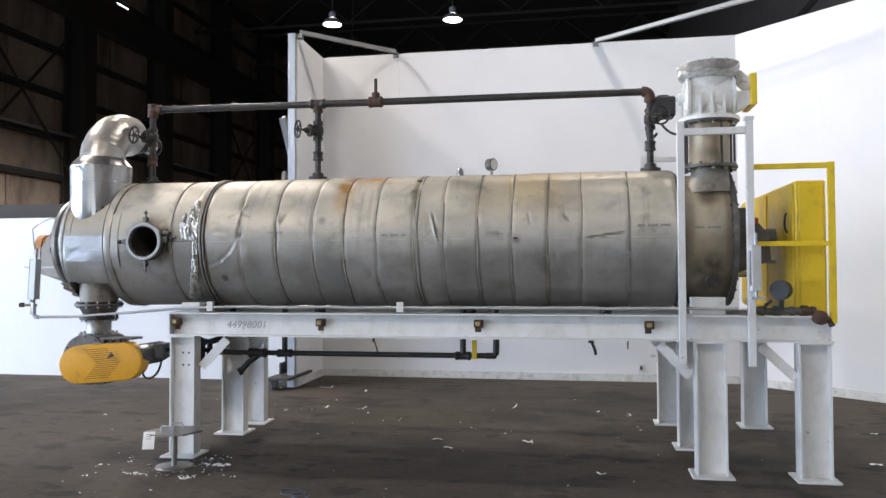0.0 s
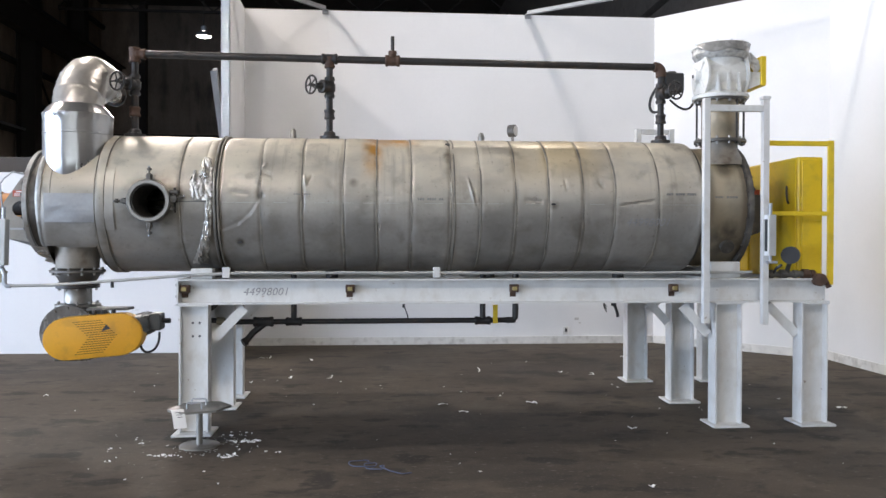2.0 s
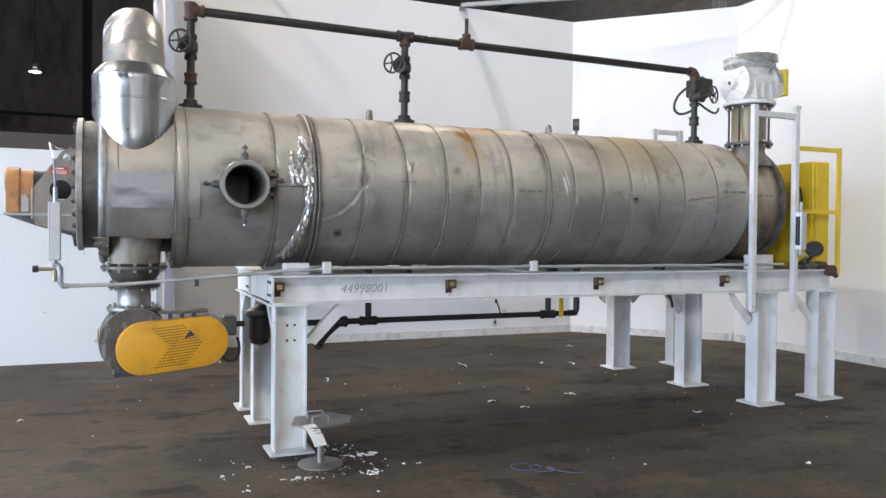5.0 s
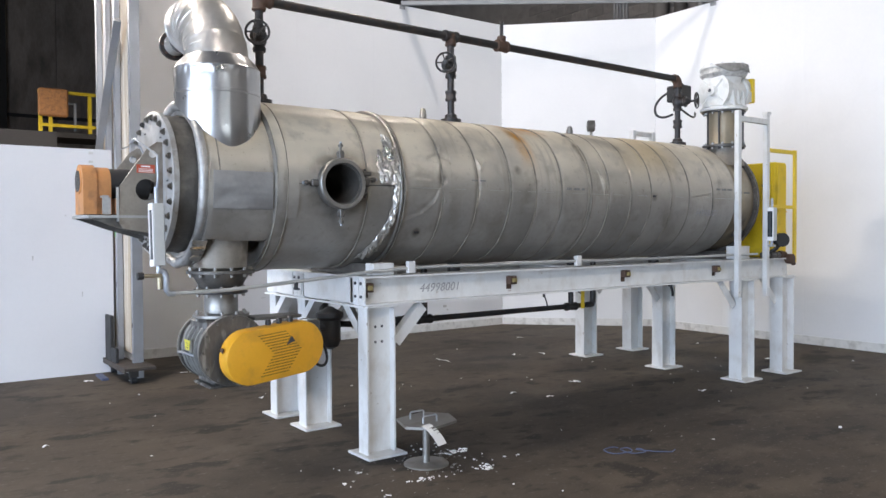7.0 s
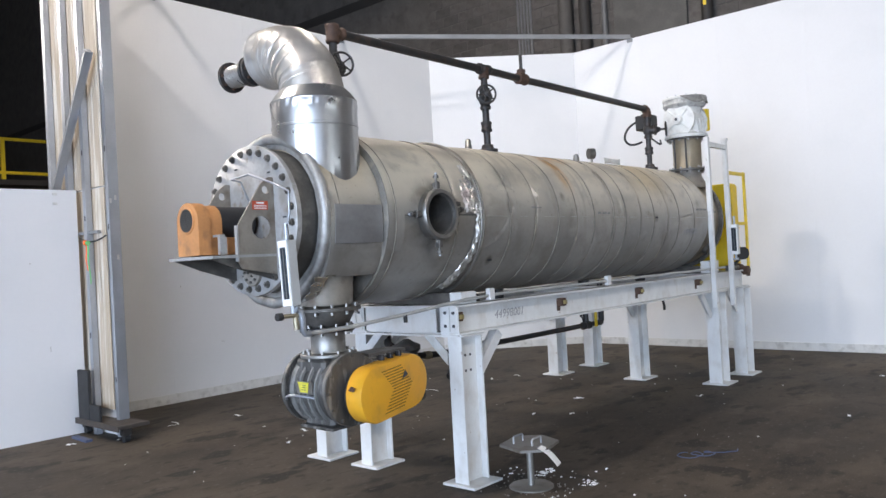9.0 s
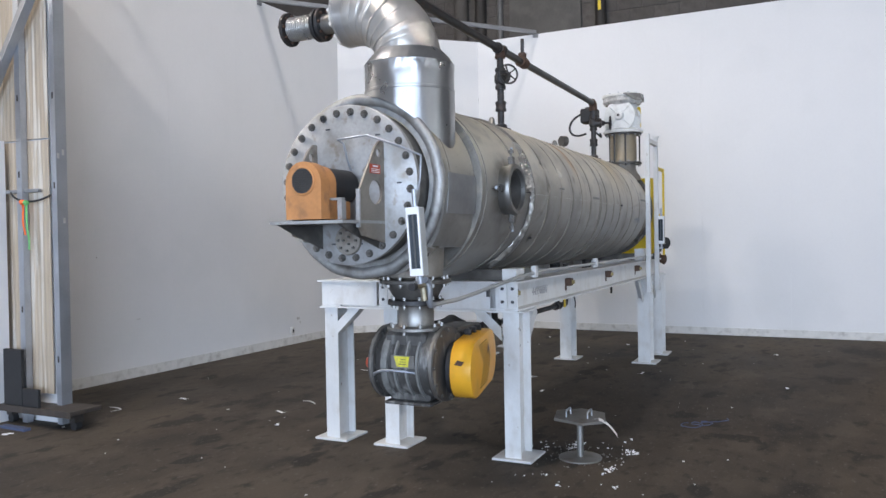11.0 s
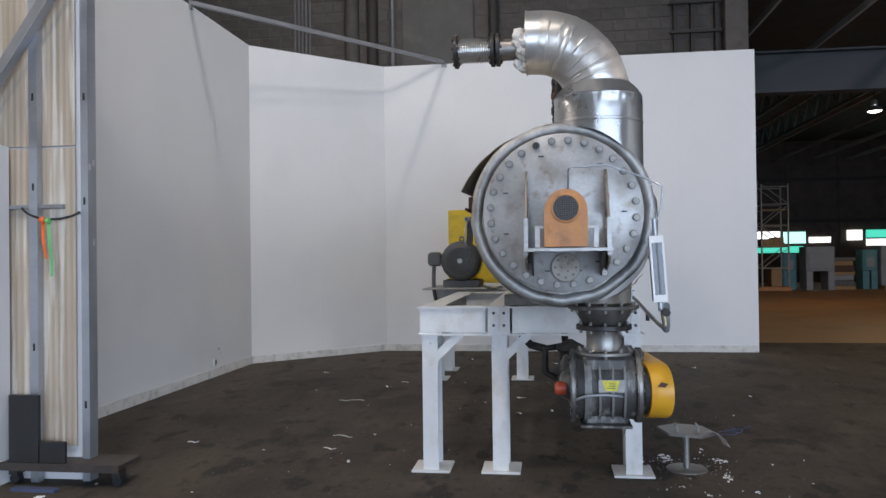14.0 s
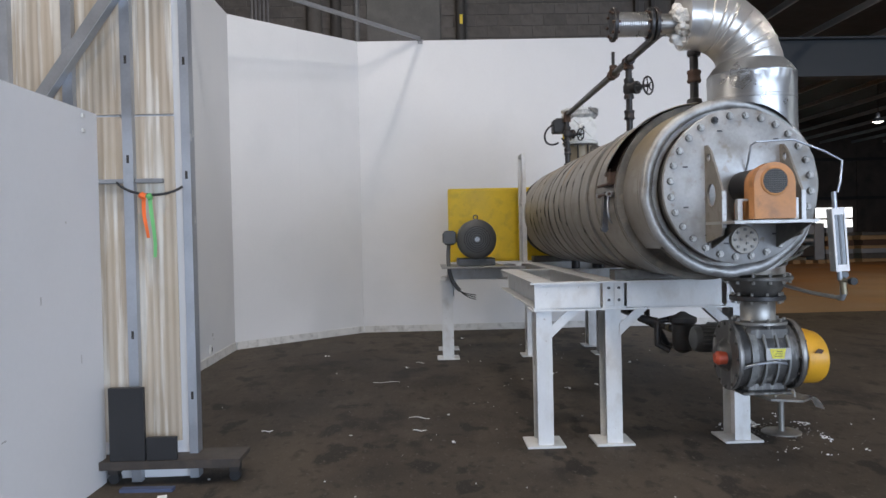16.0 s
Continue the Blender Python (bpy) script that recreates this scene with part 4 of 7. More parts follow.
# ---- dryer vessel ----
AX, AZ, R = 6.385, 1.74, 0.54
vessel = thing("dryer_vessel", (-1.8, AX, 1.17), "long horizontal dryer drum in dented stainless cladding", "dryer")
CREASES = [  # x0, z0, x1, z1, width, depth, and 0 where the ends do not taper
    (-2.99, 1.53, -2.86, 1.585, 0.011, -0.011, 0), (-2.86, 1.585, -2.775, 1.66, 0.012, -0.012, 0), (-2.775, 1.66, -2.70, 1.775, 0.013, -0.012, 0), (-2.99, 1.512, -2.85, 1.567, 0.010, 0.010, 0), (-2.85, 1.567, -2.76, 1.645, 0.011, 0.011, 0), (-2.76, 1.645, -2.685, 1.765, 0.011, 0.010, 0), (-2.71, 1.765, -2.67, 1.80, 0.018, -0.008), (-2.705, 1.97, -2.61, 1.94, 0.012, -0.009),
    (-2.70, 1.975, -2.81, 1.925, 0.013, -0.008), (-2.70, 1.975, -2.66, 2.04, 0.010, 0.007), (-2.70, 1.97, -2.72, 1.86, 0.012, 0.006), (0.03, 1.725, 0.34, 1.765, 0.009, -0.009),
    (0.03, 1.742, 0.34, 1.782, 0.010, 0.006), (-1.135, 1.94, -1.075, 1.71, 0.008, 0.008), (-1.12, 1.94, -1.06, 1.71, 0.010, -0.006), (-0.70, 1.77, -0.55, 1.745, 0.016, -0.008),
    (-2.375, 1.95, -2.36, 1.86, 0.009, 0.010), (-2.36, 1.86, -2.31, 1.95, 0.010, -0.007), (-2.375, 1.86, -2.385, 1.66, 0.009, -0.006), (-1.26, 2.0, -1.25, 1.5, 0.009, 0.005),
    (-0.38, 1.93, -0.365, 1.84, 0.012, -0.007), (-0.12, 1.93, -0.07, 1.86, 0.014, -0.006), (-2.93, 1.815, -2.78, 1.80, 0.012, -0.005), (-1.83, 1.79, -1.70, 1.785, 0.010, -0.005),
]
random.seed(5)
DENTS = [(random.uniform(-2.95, 0.6), random.uniform(1.45, 2.08), random.uniform(0.010, 0.040), random.uniform(-0.006, 0.004)) for _ in range(85)]


def crease(x, z):
    total = 0.0
    for x0, z0, x1, z1, w, dep, *straight in CREASES:
        dx, dz = x1 - x0, z1 - z0
        t = max(0.0, min(1.0, ((x - x0) * dx + (z - z0) * dz) / (dx * dx + dz * dz)))
        q = math.hypot(x - x0 - t * dx, z - z0 - t * dz) / w
        if q < 3:
            total += (0.4 if straight else 1.9) * dep * math.exp(-q * q) * (1.0 if straight else (4 * t * (1 - t)) ** 0.7) * (0.6 + 0.8 * abs(noise.noise(Vector((x * 14, z * 14, 3)))))
    for dx, dz, w, dep in DENTS:
        q = ((x - dx) ** 2 + (z - dz) ** 2) / (w * w)
        if q < 6:
            total += dep * math.exp(-q)
    return total


def shell_relief(rough):
    def fn(x, q):
        y, z = -math.cos(q) * R, -math.sin(q) * R
        v = Vector((x * 1.3, y * 2.2, z * 2.2))
        out = rough * (noise.noise(v * 1.6) + 0.5 * noise.noise(v * 4.1 + Vector((3, 1, 7)))) * 0.6
        if math.cos(q) > 0:
            out += crease(x, AZ + z)
        if z > -0.005:
            out += 0.0018
        return out
    return fn


def flare(q):
    """How far the sleeve sheet stands off the round at its lower front."""
    a = math.degrees(q)
    a = a - 360 if a > 180 else a
    up, down = max(0.0, min(1.0, (a - 4) / 34)), max(0.0, min(1.0, (a - 60) / 20))
    return 0.036 * up * up * (3 - 2 * up) * (1 - down)


def cladding(x0, x1, r, rough, name="cladding_sheet", material=DRUMCLAD, hole=None, label="", seg=256, flared=False):
    n = max(3, int((x1 - x0) / 0.0075))
    dip = 0.0045
    relief = shell_relief(rough)
    prof = [(x0 + 0.001, r - 0.03)] + [(x0 + (x1 - x0) * i / n, r - dip * (math.exp(-((x1 - x0) * i / n / 0.016) ** 2) + math.exp(-((x1 - x0) * (1 - i / n) / 0.016) ** 2))) for i in range(n + 1)] + [(x1 - 0.001, r - 0.03)]
    bm = revolve(bmesh.new(), (0, AX, AZ), (1, 0, 0), prof, seg, (lambda s, q: relief(s, q) + flare(q)) if flared else relief)
    if hole:
        hx, hz, hr, side = hole
        gone = [f for f in bm.faces if len(f.verts) == 4 and (f.calc_center_median().y - AX) * side > 0.2 and math.hypot(f.calc_center_median().x - hx, f.calc_center_median().z - hz) < hr]
        bmesh.ops.delete(bm, geom=gone, context="FACES")
    return part(name, bm, material, vessel, label, smooth=True)


SEAMGREY = mat("grimy_seam", (0.205, 0.19, 0.165), 0.6, 0.3, 0.35, 7, 80, 0.2, (0.36, 0.32, 0.25), 0.7)


def band(x, r, w=0.013, proud=0.002, material=SEAMGREY, name="seam_band", wave=0.004):
    bm = revolve(bmesh.new(), (0, AX, AZ), (1, 0, 0), [(x - w / 2, r - 0.02), (x - w / 2, r + proud * 0.4), (x - w / 4, r + proud), (x + w / 4, r + proud), (x + w / 2, r + proud * 0.4), (x + w / 2, r - 0.02)], 128)
    for v in bm.verts:
        v.co.x += wave * noise.noise(Vector((x * 5, v.co.y * 4, v.co.z * 4))) * 2
    return part(name, bm, material, vessel, smooth=True)


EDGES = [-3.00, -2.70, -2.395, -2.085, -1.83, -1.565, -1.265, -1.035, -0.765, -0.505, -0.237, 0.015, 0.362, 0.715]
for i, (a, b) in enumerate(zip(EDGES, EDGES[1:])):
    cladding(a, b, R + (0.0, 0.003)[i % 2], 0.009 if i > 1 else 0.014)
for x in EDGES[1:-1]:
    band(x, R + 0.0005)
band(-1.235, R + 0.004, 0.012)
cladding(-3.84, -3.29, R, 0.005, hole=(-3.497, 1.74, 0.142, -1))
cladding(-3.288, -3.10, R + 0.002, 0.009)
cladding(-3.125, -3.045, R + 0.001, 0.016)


def foil_flap(path, widths, seed, lift):
    """A ragged strip of crumpled foil lying on the front of the drum; path holds (x, z) points from top to foot."""
    bm = bmesh.new()
    rows = []
    n, m = 54, 17
    for i in range(n + 1):
        t = i / n * (len(path) - 1)
        k = min(int(t), len(path) - 2)
        f = t - k
        cx, cz = path[k][0] * (1 - f) + path[k + 1][0] * f, path[k][1] * (1 - f) + path[k + 1][1] * f
        w = (widths[k] * (1 - f) + widths[k + 1] * f) * (1 + 0.35 * noise.noise(Vector((seed, i * 0.35, 0))))
        cx += 0.012 * noise.noise(Vector((seed + 9, i * 0.22, 4)))
        top, low = [], []
        for j in range(m):
            e = j / (m - 1)
            x, z = cx + w * (e - 0.5), cz + 0.01 * noise.noise(Vector((j * 0.4, i * 0.3, seed)))
            fold = abs(noise.noise(Vector((x * 30 + seed, z * 14, 2.0)))) + 0.5 * abs(noise.noise(Vector((x * 70, z * 42 + seed, 7.0))))
            r = R + 0.007 + lift * (0.15 + 1.5 * fold) * math.sin(math.pi * (0.08 + 0.84 * e)) ** 0.6
            c, s = -math.sqrt(max(0.0, 1 - ((z - AZ) / R) ** 2)), (z - AZ) / R
            top.append(bm.verts.new((x, AX + r * c, AZ + r * s)))
            low.append(bm.verts.new((x, AX + (r - 0.0025) * c, AZ + (r - 0.0025) * s)))
        rows.append(top + low[::-1])
    for a, b in zip(rows, rows[1:]):
        for k in range(len(a)):
            bm.faces.new((a[k], b[k], b[(k + 1) % len(a)], a[(k + 1) % len(a)]))
    bm.faces.new(rows[0])
    bm.faces.new(rows[-1])
    return part("foil_flap", bm, FOIL, vessel, "ragged flap of torn bright foil", smooth=True)


foil_flap([(-3.105, 2.07), (-3.10, 1.98), (-3.115, 1.86), (-3.125, 1.752)], [0.05, 0.09, 0.12, 0.15], 3, 0.024)
foil_flap([(-3.075, 1.75), (-3.075, 1.64), (-3.10, 1.50), (-3.15, 1.37), (-3.19, 1.285)], [0.04, 0.05, 0.06, 0.085, 0.11], 8, 0.024)
foil_flap([(-3.185, 1.97), (-3.19, 1.88), (-3.18, 1.76)], [0.02, 0.05, 0.03], 14, 0.012)
band(-3.29, R + 0.003, 0.010)
band(-3.036, R + 0.006, 0.020, 0.010, RAWSTEEL)
band(-3.010, R + 0.004, 0.016, 0.008)
# dark side face of the drum end
part("end_ring", revolve(bmesh.new(), (0, AX, AZ), (1, 0, 0), [(0.716, 0.30), (0.716, R - 0.006), (0.745, R - 0.03), (0.745, 0.30)], 96), CAST, vessel, smooth=True)
GALVLIP = mat("galvanised_lip_sheet", (0.37, 0.365, 0.35), 0.50, 0.6, 0.3, 5, 40, 0.2, (0.17, 0.155, 0.13), 0.8)
# shrouded left end: band, sleeve, bright lip, neck, bolted end plate
band(-3.868, R + 0.002, 0.066, 0.006, DRUMCLAD, "strap", 0.0)
for x in (-3.902, -3.834):
    band(x, R + 0.001, 0.006, 0.008, SEAMGREY, "strap_edge", 0.0)
sleeve = cladding(-4.30, -3.90, 0.505, 0.008, "end_sleeve", flared=True)
bm = bmesh.new()
bm.from_mesh(sleeve.data)
o = ORIGIN[vessel.name]
gone = [f for f in bm.faces if f.calc_center_median().z + o.z < 1.405 + 0.008 * math.sin(9 * f.calc_center_median().x) and -4.285 < f.calc_center_median().x + o.x < -3.925]
bmesh.ops.delete(bm, geom=gone, context="FACES")
bm.to_mesh(sleeve.data)
bm.free()
part("inner_shell", revolve(bmesh.new(), (0, AX, AZ), (1, 0, 0), [(-4.29, 0.2), (-4.29, 0.435), (-3.91, 0.435), (-3.91, 0.2)], 96), BLACKIRON, vessel, "grimy inner shell at the outlet cut", smooth=True)
band(-4.235, 0.505, 0.008)
part("end_lip", revolve(bmesh.new(), (0, AX, AZ), (1, 0, 0), [(-4.30, 0.42), (-4.30, 0.507)] + [(-4.316 - 0.030 * math.sin(radians(a)), 0.479 + 0.032 * math.cos(radians(a))) for a in range(0, 181, 15)] + [(-4.318, 0.42)], 144, lambda s, q: 0.008 * noise.noise(Vector((math.cos(q) * 4, math.sin(q) * 4, s * 16))) + 0.003 * noise.noise(Vector((math.cos(q) * 13, math.sin(q) * 13, s * 30))), close=True), GALVLIP, vessel, "bright rolled metal lip", smooth=True)
part("end_neck", revolve(bmesh.new(), (0, AX, AZ), (1, 0, 0), [(-4.43, 0.2), (-4.43, 0.41), (-4.28, 0.41), (-4.28, 0.2)], 96), CAST, vessel, smooth=True)
DISCX = -4.47
SEAMDARK = mat("dark_washer", (0.11, 0.105, 0.095), 0.5, 0.5, 0.2, 20, 90, 0.1)
BOLTSTEEL = mat("dull_bolt_steel", (0.16, 0.15, 0.135), 0.34, 0.6, 0.3, 30, 90, 0.1, (0.12, 0.10, 0.08), 0.6)
plate = part("end_plate", revolve(bmesh.new(), (0, AX, AZ), (1, 0, 0), [(DISCX, 0.02), (DISCX, 0.422), (DISCX + 0.004, 0.428), (DISCX + 0.034, 0.428), (DISCX + 0.038, 0.42), (DISCX + 0.038, 0.02)], 128), DISC, vessel, "grey bolted round end plate", smooth=True)
for i in range(28):
    q = radians(5 + 360 * i / 28)
    c = Vector((DISCX, AX + 0.39 * math.cos(q), AZ + 0.39 * math.sin(q)))
    part("washer", new_cyl(c, c - Vector((0.004, 0, 0)), 0.021, seg=16), SEAMDARK, plate)
    bm = cyl(bmesh.new(), c - Vector((0.004, 0, 0)), c - Vector((0.016, 0, 0)), 0.017, seg=6)
    cyl(bm, c - Vector((0.016, 0, 0)), c - Vector((0.023, 0, 0)), 0.009, seg=8)
    part("bolt", bm, BLACK if i == 5 else BOLTSTEEL, plate, "black bolt" if i == 5 else "")
    part("nut", new_cyl(c + Vector((0.038, 0, 0)), c + Vector((0.062, 0, 0)), 0.016, seg=6), RAWSTEEL, plate)
for q in (20, 70, 128, 180, 235, 255, 285, 305, 340):
    c = Vector((DISCX - 0.001, AX + 0.325 * math.cos(radians(q)), AZ + 0.325 * math.sin(radians(q))))
    part("stamped_mark", new_box(c.x - 0.002, c.y - 0.014, c.z - 0.004, c.x, c.y + 0.014, c.z + 0.004), INK, plate)
hatch = part("hatch", revolve(bmesh.new(), (0, AX - 0.012, 1.445), (1, 0, 0), [(DISCX - 0.022, 0.01), (DISCX - 0.022, 0.074), (DISCX - 0.018, 0.078), (DISCX, 0.078), (DISCX, 0.01)], 40), BRACKET, plate, smooth=True)
bolt_parts(plate, (DISCX - 0.022, AX - 0.012, 1.445), (-1, 0, 0), 0.055, 8, 0.008, 0.010, CAST, 0.0, "hatch_bolt")
bolt_parts(plate, (DISCX - 0.022, AX - 0.012, 1.445), (-1, 0, 0), 0.022, 3, 0.007, 0.010, CAST, 0.0, "hatch_bolt")
# side plates of the bearing bracket
PY = (6.575, 6.157)
for k, y in enumerate(PY):
    out = [(DISCX, 1.965), (DISCX - 0.03, 1.965), (DISCX - 0.085, 1.925), (-4.707, 1.705), (-4.71, 1.50), (-4.69, 1.47), (DISCX, 1.43)]
    bm = prism(bmesh.new(), [(x, y - 0.006, z) for x, z in out], (0, 0.012, 0))
    bp = part("bracket_plate", bm, BRACKET, vessel)
    cut = new_cyl((-4.56, y - 0.05, 1.69), (-4.56, y + 0.05, 1.69), 0.062, seg=32)
    cyl(cut, (-4.525, y - 0.05, 1.895), (-4.525, y + 0.05, 1.895), 0.022, seg=20)
    bmesh.ops.recalc_face_normals(cut, faces=cut.faces)
    cut.transform(Matrix.Translation(-ORIGIN[vessel.name]))
    cm = bpy.data.meshes.new("cutter")
    cut.to_mesh(cm)
    cut.free()
    co = new("cutter", cm)
    co.location = vessel.location
    mod = bp.modifiers.new("holes", "BOOLEAN")
    mod.object, mod.operation, mod.solver = co, "DIFFERENCE", "EXACT"
    bpy.context.view_layer.update()
    done = bpy.data.meshes.new_from_object(bp.evaluated_get(bpy.context.evaluated_depsgraph_get()))
    bp.modifiers.clear()
    bp.data = done
    bpy.data.objects.remove(co)
    sign = part("warning_plate", new_box(-4.615, y - 0.0095, 1.785, -4.515, y - 0.0065, 1.832), REDPAINT, bp, "small red warning plate with white print")
    bm = new_box(-4.59, y - 0.0105, 1.818, -4.54, y - 0.0097, 1.826)
    for zz in (1.790, 1.798, 1.806):
        box(bm, -4.605, y - 0.0105, zz, -4.525, y - 0.0097, zz + 0.003)
    part("print", bm, PAPER, bp)
    part("edge_strip", new_box(-4.722, y - 0.011, 1.51, -4.7125, y + 0.011, 1.70), DISC, bp)
part("shelf", new_box(-4.87, PY[1] - 0.008, 1.53, DISCX, PY[0] + 0.008, 1.545), DISC, vessel, "pale grey shelf plate")
for y in (PY[0] - 0.03, PY[1] + 0.03):
    part("shelf_gusset", prism(bmesh.new(), [(-4.86, y - 0.004, 1.529), (-4.472, y - 0.004, 1.529), (-4.472, y - 0.004, 1.40), (-4.70, y - 0.004, 1.47)], (0, 0.008, 0)), CAST, vessel)
# bent wire rail on the end
part("wire_rail", sweep(bmesh.new(), [(DISCX, 6.355, 1.82), (-4.50, 6.355, 1.865), (-4.54, 6.353, 1.955), (-4.60, 6.35, 1.968), (-4.62, 6.16, 1.975), (-4.60, 5.98, 1.91), (-4.58, 5.875, 1.86), (-4.575, 5.885, 1.745), (-4.575, 5.90, 1.69)], 0.006, 8), GALV, vessel, smooth=True)
# torn cladding flap at the lower front of the sleeve
bm = bmesh.new()
rows = []
for i in range(7):
    q = radians(38 + 3.5 * i)
    rr = 0.546 - 0.002 * i
    y, z = AX - rr * math.cos(q), AZ - rr * math.sin(q)
    w = 0.016 * math.sin(i * 2.1)
    rows.append([bm.verts.new((-4.375 + 0.008 * i + w, y + 0.4 * w, z)), bm.verts.new((-4.285, y - 0.004 + 0.3 * w, z - 0.004)), bm.verts.new((-4.285, y - 0.006 + 0.3 * w, z - 0.007)), bm.verts.new((-4.375 + 0.008 * i + w, y - 0.002 + 0.4 * w, z - 0.003))])
for a, b in zip(rows, rows[1:]):
    for k in range(4):
        bm.faces.new((a[k], b[k], b[(k + 1) % 4], a[(k + 1) % 4]))
bm.faces.new(rows[0])
bm.faces.new(rows[-1])
part("loose_flap", bm, FOIL, vessel, "loose bright cladding flap")
# cladding sheet lifted off the rear top, with a dark sheet painting the gap's shade behind it


def rear_patch(name, x0, x1, a0, a1, radius, material, label="", nx=10, na=24):
    """A thin sheet on the rear of the drum between two angles; radius(u, v) of the share along x and round."""
    bm = bmesh.new()
    rows = []
    for i in range(na + 1):
        a = radians(a0 + (a1 - a0) * i / na)
        top, low = [], []
        for j in range(nx + 1):
            x = x0 + (x1 - x0) * j / nx
            rr = radius(j / nx, i / na)
            top.append(bm.verts.new((x, AX + rr * math.cos(a), AZ + rr * math.sin(a))))
            low.append(bm.verts.new((x, AX + (rr - 0.004) * math.cos(a), AZ + (rr - 0.004) * math.sin(a))))
        rows.append(top + low[::-1])
    for p, q in zip(rows, rows[1:]):
        for k in range(len(p)):
            bm.faces.new((p[k], q[k], q[(k + 1) % len(p)], p[(k + 1) % len(p)]))
    bm.faces.new(rows[0])
    bm.faces.new(rows[-1])
    return part(name, bm, material, vessel, label, smooth=True)


rear_patch("gap_lining", -3.835, -3.56, 14, 84, lambda u, v: R + 0.010 + 0.006 * noise.noise(Vector((u * 6, v * 14, 2))), RUSTY, "dark sheet painting the shade in the gap under the lifted sheet")
rear_patch("lifted_sheet", -3.94, -3.50, 86, 15.5, lambda u, v: R + 0.016 + 0.08 * v ** 1.7 * (1 - u) ** 1.4 + 0.004 * noise.noise(Vector((u * 5, v * 9, 8))), DRUMCLAD, "lifted bent cladding sheet")
part("rusty_block", new_box(-3.85, AX + 0.50, 1.80, -3.77, AX + 0.575, 1.885, 0.008), RUSTY, vessel, "rusty lug in the gap")
# torn open seams on the rear of the drum
random.seed(31)
for x in EDGES[1:-2]:
    for _ in range(2):
        a0 = random.uniform(-28, 34)
        pts = [(x + 0.004 * math.sin(3 * k), AX + (R + 0.0055) * math.cos(radians(a0 + 1.6 * k)), AZ + (R + 0.0055) * math.sin(radians(a0 + 1.6 * k))) for k in range(random.randint(4, 11))]
        part("open_seam", sweep(bmesh.new(), pts, lambda t: 0.001 + 0.0022 * math.sin(math.pi * t), 6), BLACK, vessel)
# scuffed lap edges along the middle of the sheets, as bright strips that also stand in for glints
for i, (a, b) in enumerate(zip(EDGES, EDGES[1:])):
    u, v = a + (b - a) * (0.08 + 0.12 * (i % 3)), b - (b - a) * (0.05 + 0.15 * ((i * 2) % 3))
    part("lap_edge", new_box(u, AX - R - 0.0055, 1.7340, v, AX - R + 0.004, 1.7365), CLAD, vessel)
CLEANSHEET = mat("clean_sheet_metal", (0.34, 0.342, 0.345), 0.42, 0.7, 0.14, 5, 40, 0.12, (0.30, 0.29, 0.27), 0.5)


def front_patch(name, x0, x1, z0, z1, r, material, label="", lift=0.006, extra=None):
    """A thin sheet lying on the front of the drum."""
    bm = bmesh.new()
    rows = []
    q0, q1 = math.asin((AZ - z1) / r), math.asin((AZ - z0) / r)
    for i in range(25):
        q = q0 + (q1 - q0) * i / 24
        top, low = [], []
        for j in range(21):
            x = x0 + (x1 - x0) * j / 20
            rr = r + lift + (extra(q) if extra else 0.0) + 0.005 * noise.noise(Vector((x * 5, q * 6, 1.5))) + 0.002 * noise.noise(Vector((x * 17, q * 20, 5)))
            top.append(bm.verts.new((x, AX - rr * math.cos(q), AZ - rr * math.sin(q))))
            low.append(bm.verts.new((x, AX - (rr - 0.004) * math.cos(q), AZ - (rr - 0.004) * math.sin(q))))
        rows.append(top + low[::-1])
    for a, b in zip(rows, rows[1:]):
        for k in range(len(a)):
            bm.faces.new((a[k], b[k], b[(k + 1) % len(a)], a[(k + 1) % len(a)]))
    bm.faces.new(rows[0])
    bm.faces.new(rows[-1])
    return part(name, bm, material, vessel, label, smooth=True)


front_patch("patch_sheet", -4.272, -3.915, 1.588, 1.797, 0.505, CLEANSHEET, "cleaner bluish patch sheet", 0.008, flare)
front_patch("strap_tab", -3.838, -3.765, 1.53, 1.99, R, DRUMCLAD, "", 0.006)
part("lap_edge", new_box(-3.83, AX - R - 0.005, 1.7335, -3.66, AX - R + 0.004, 1.7375), SEAMGREY, vessel)
part("lap_edge", new_box(-3.34, AX - R - 0.006, 1.738, -3.05, AX - R + 0.004, 1.743), BLACK, vessel)
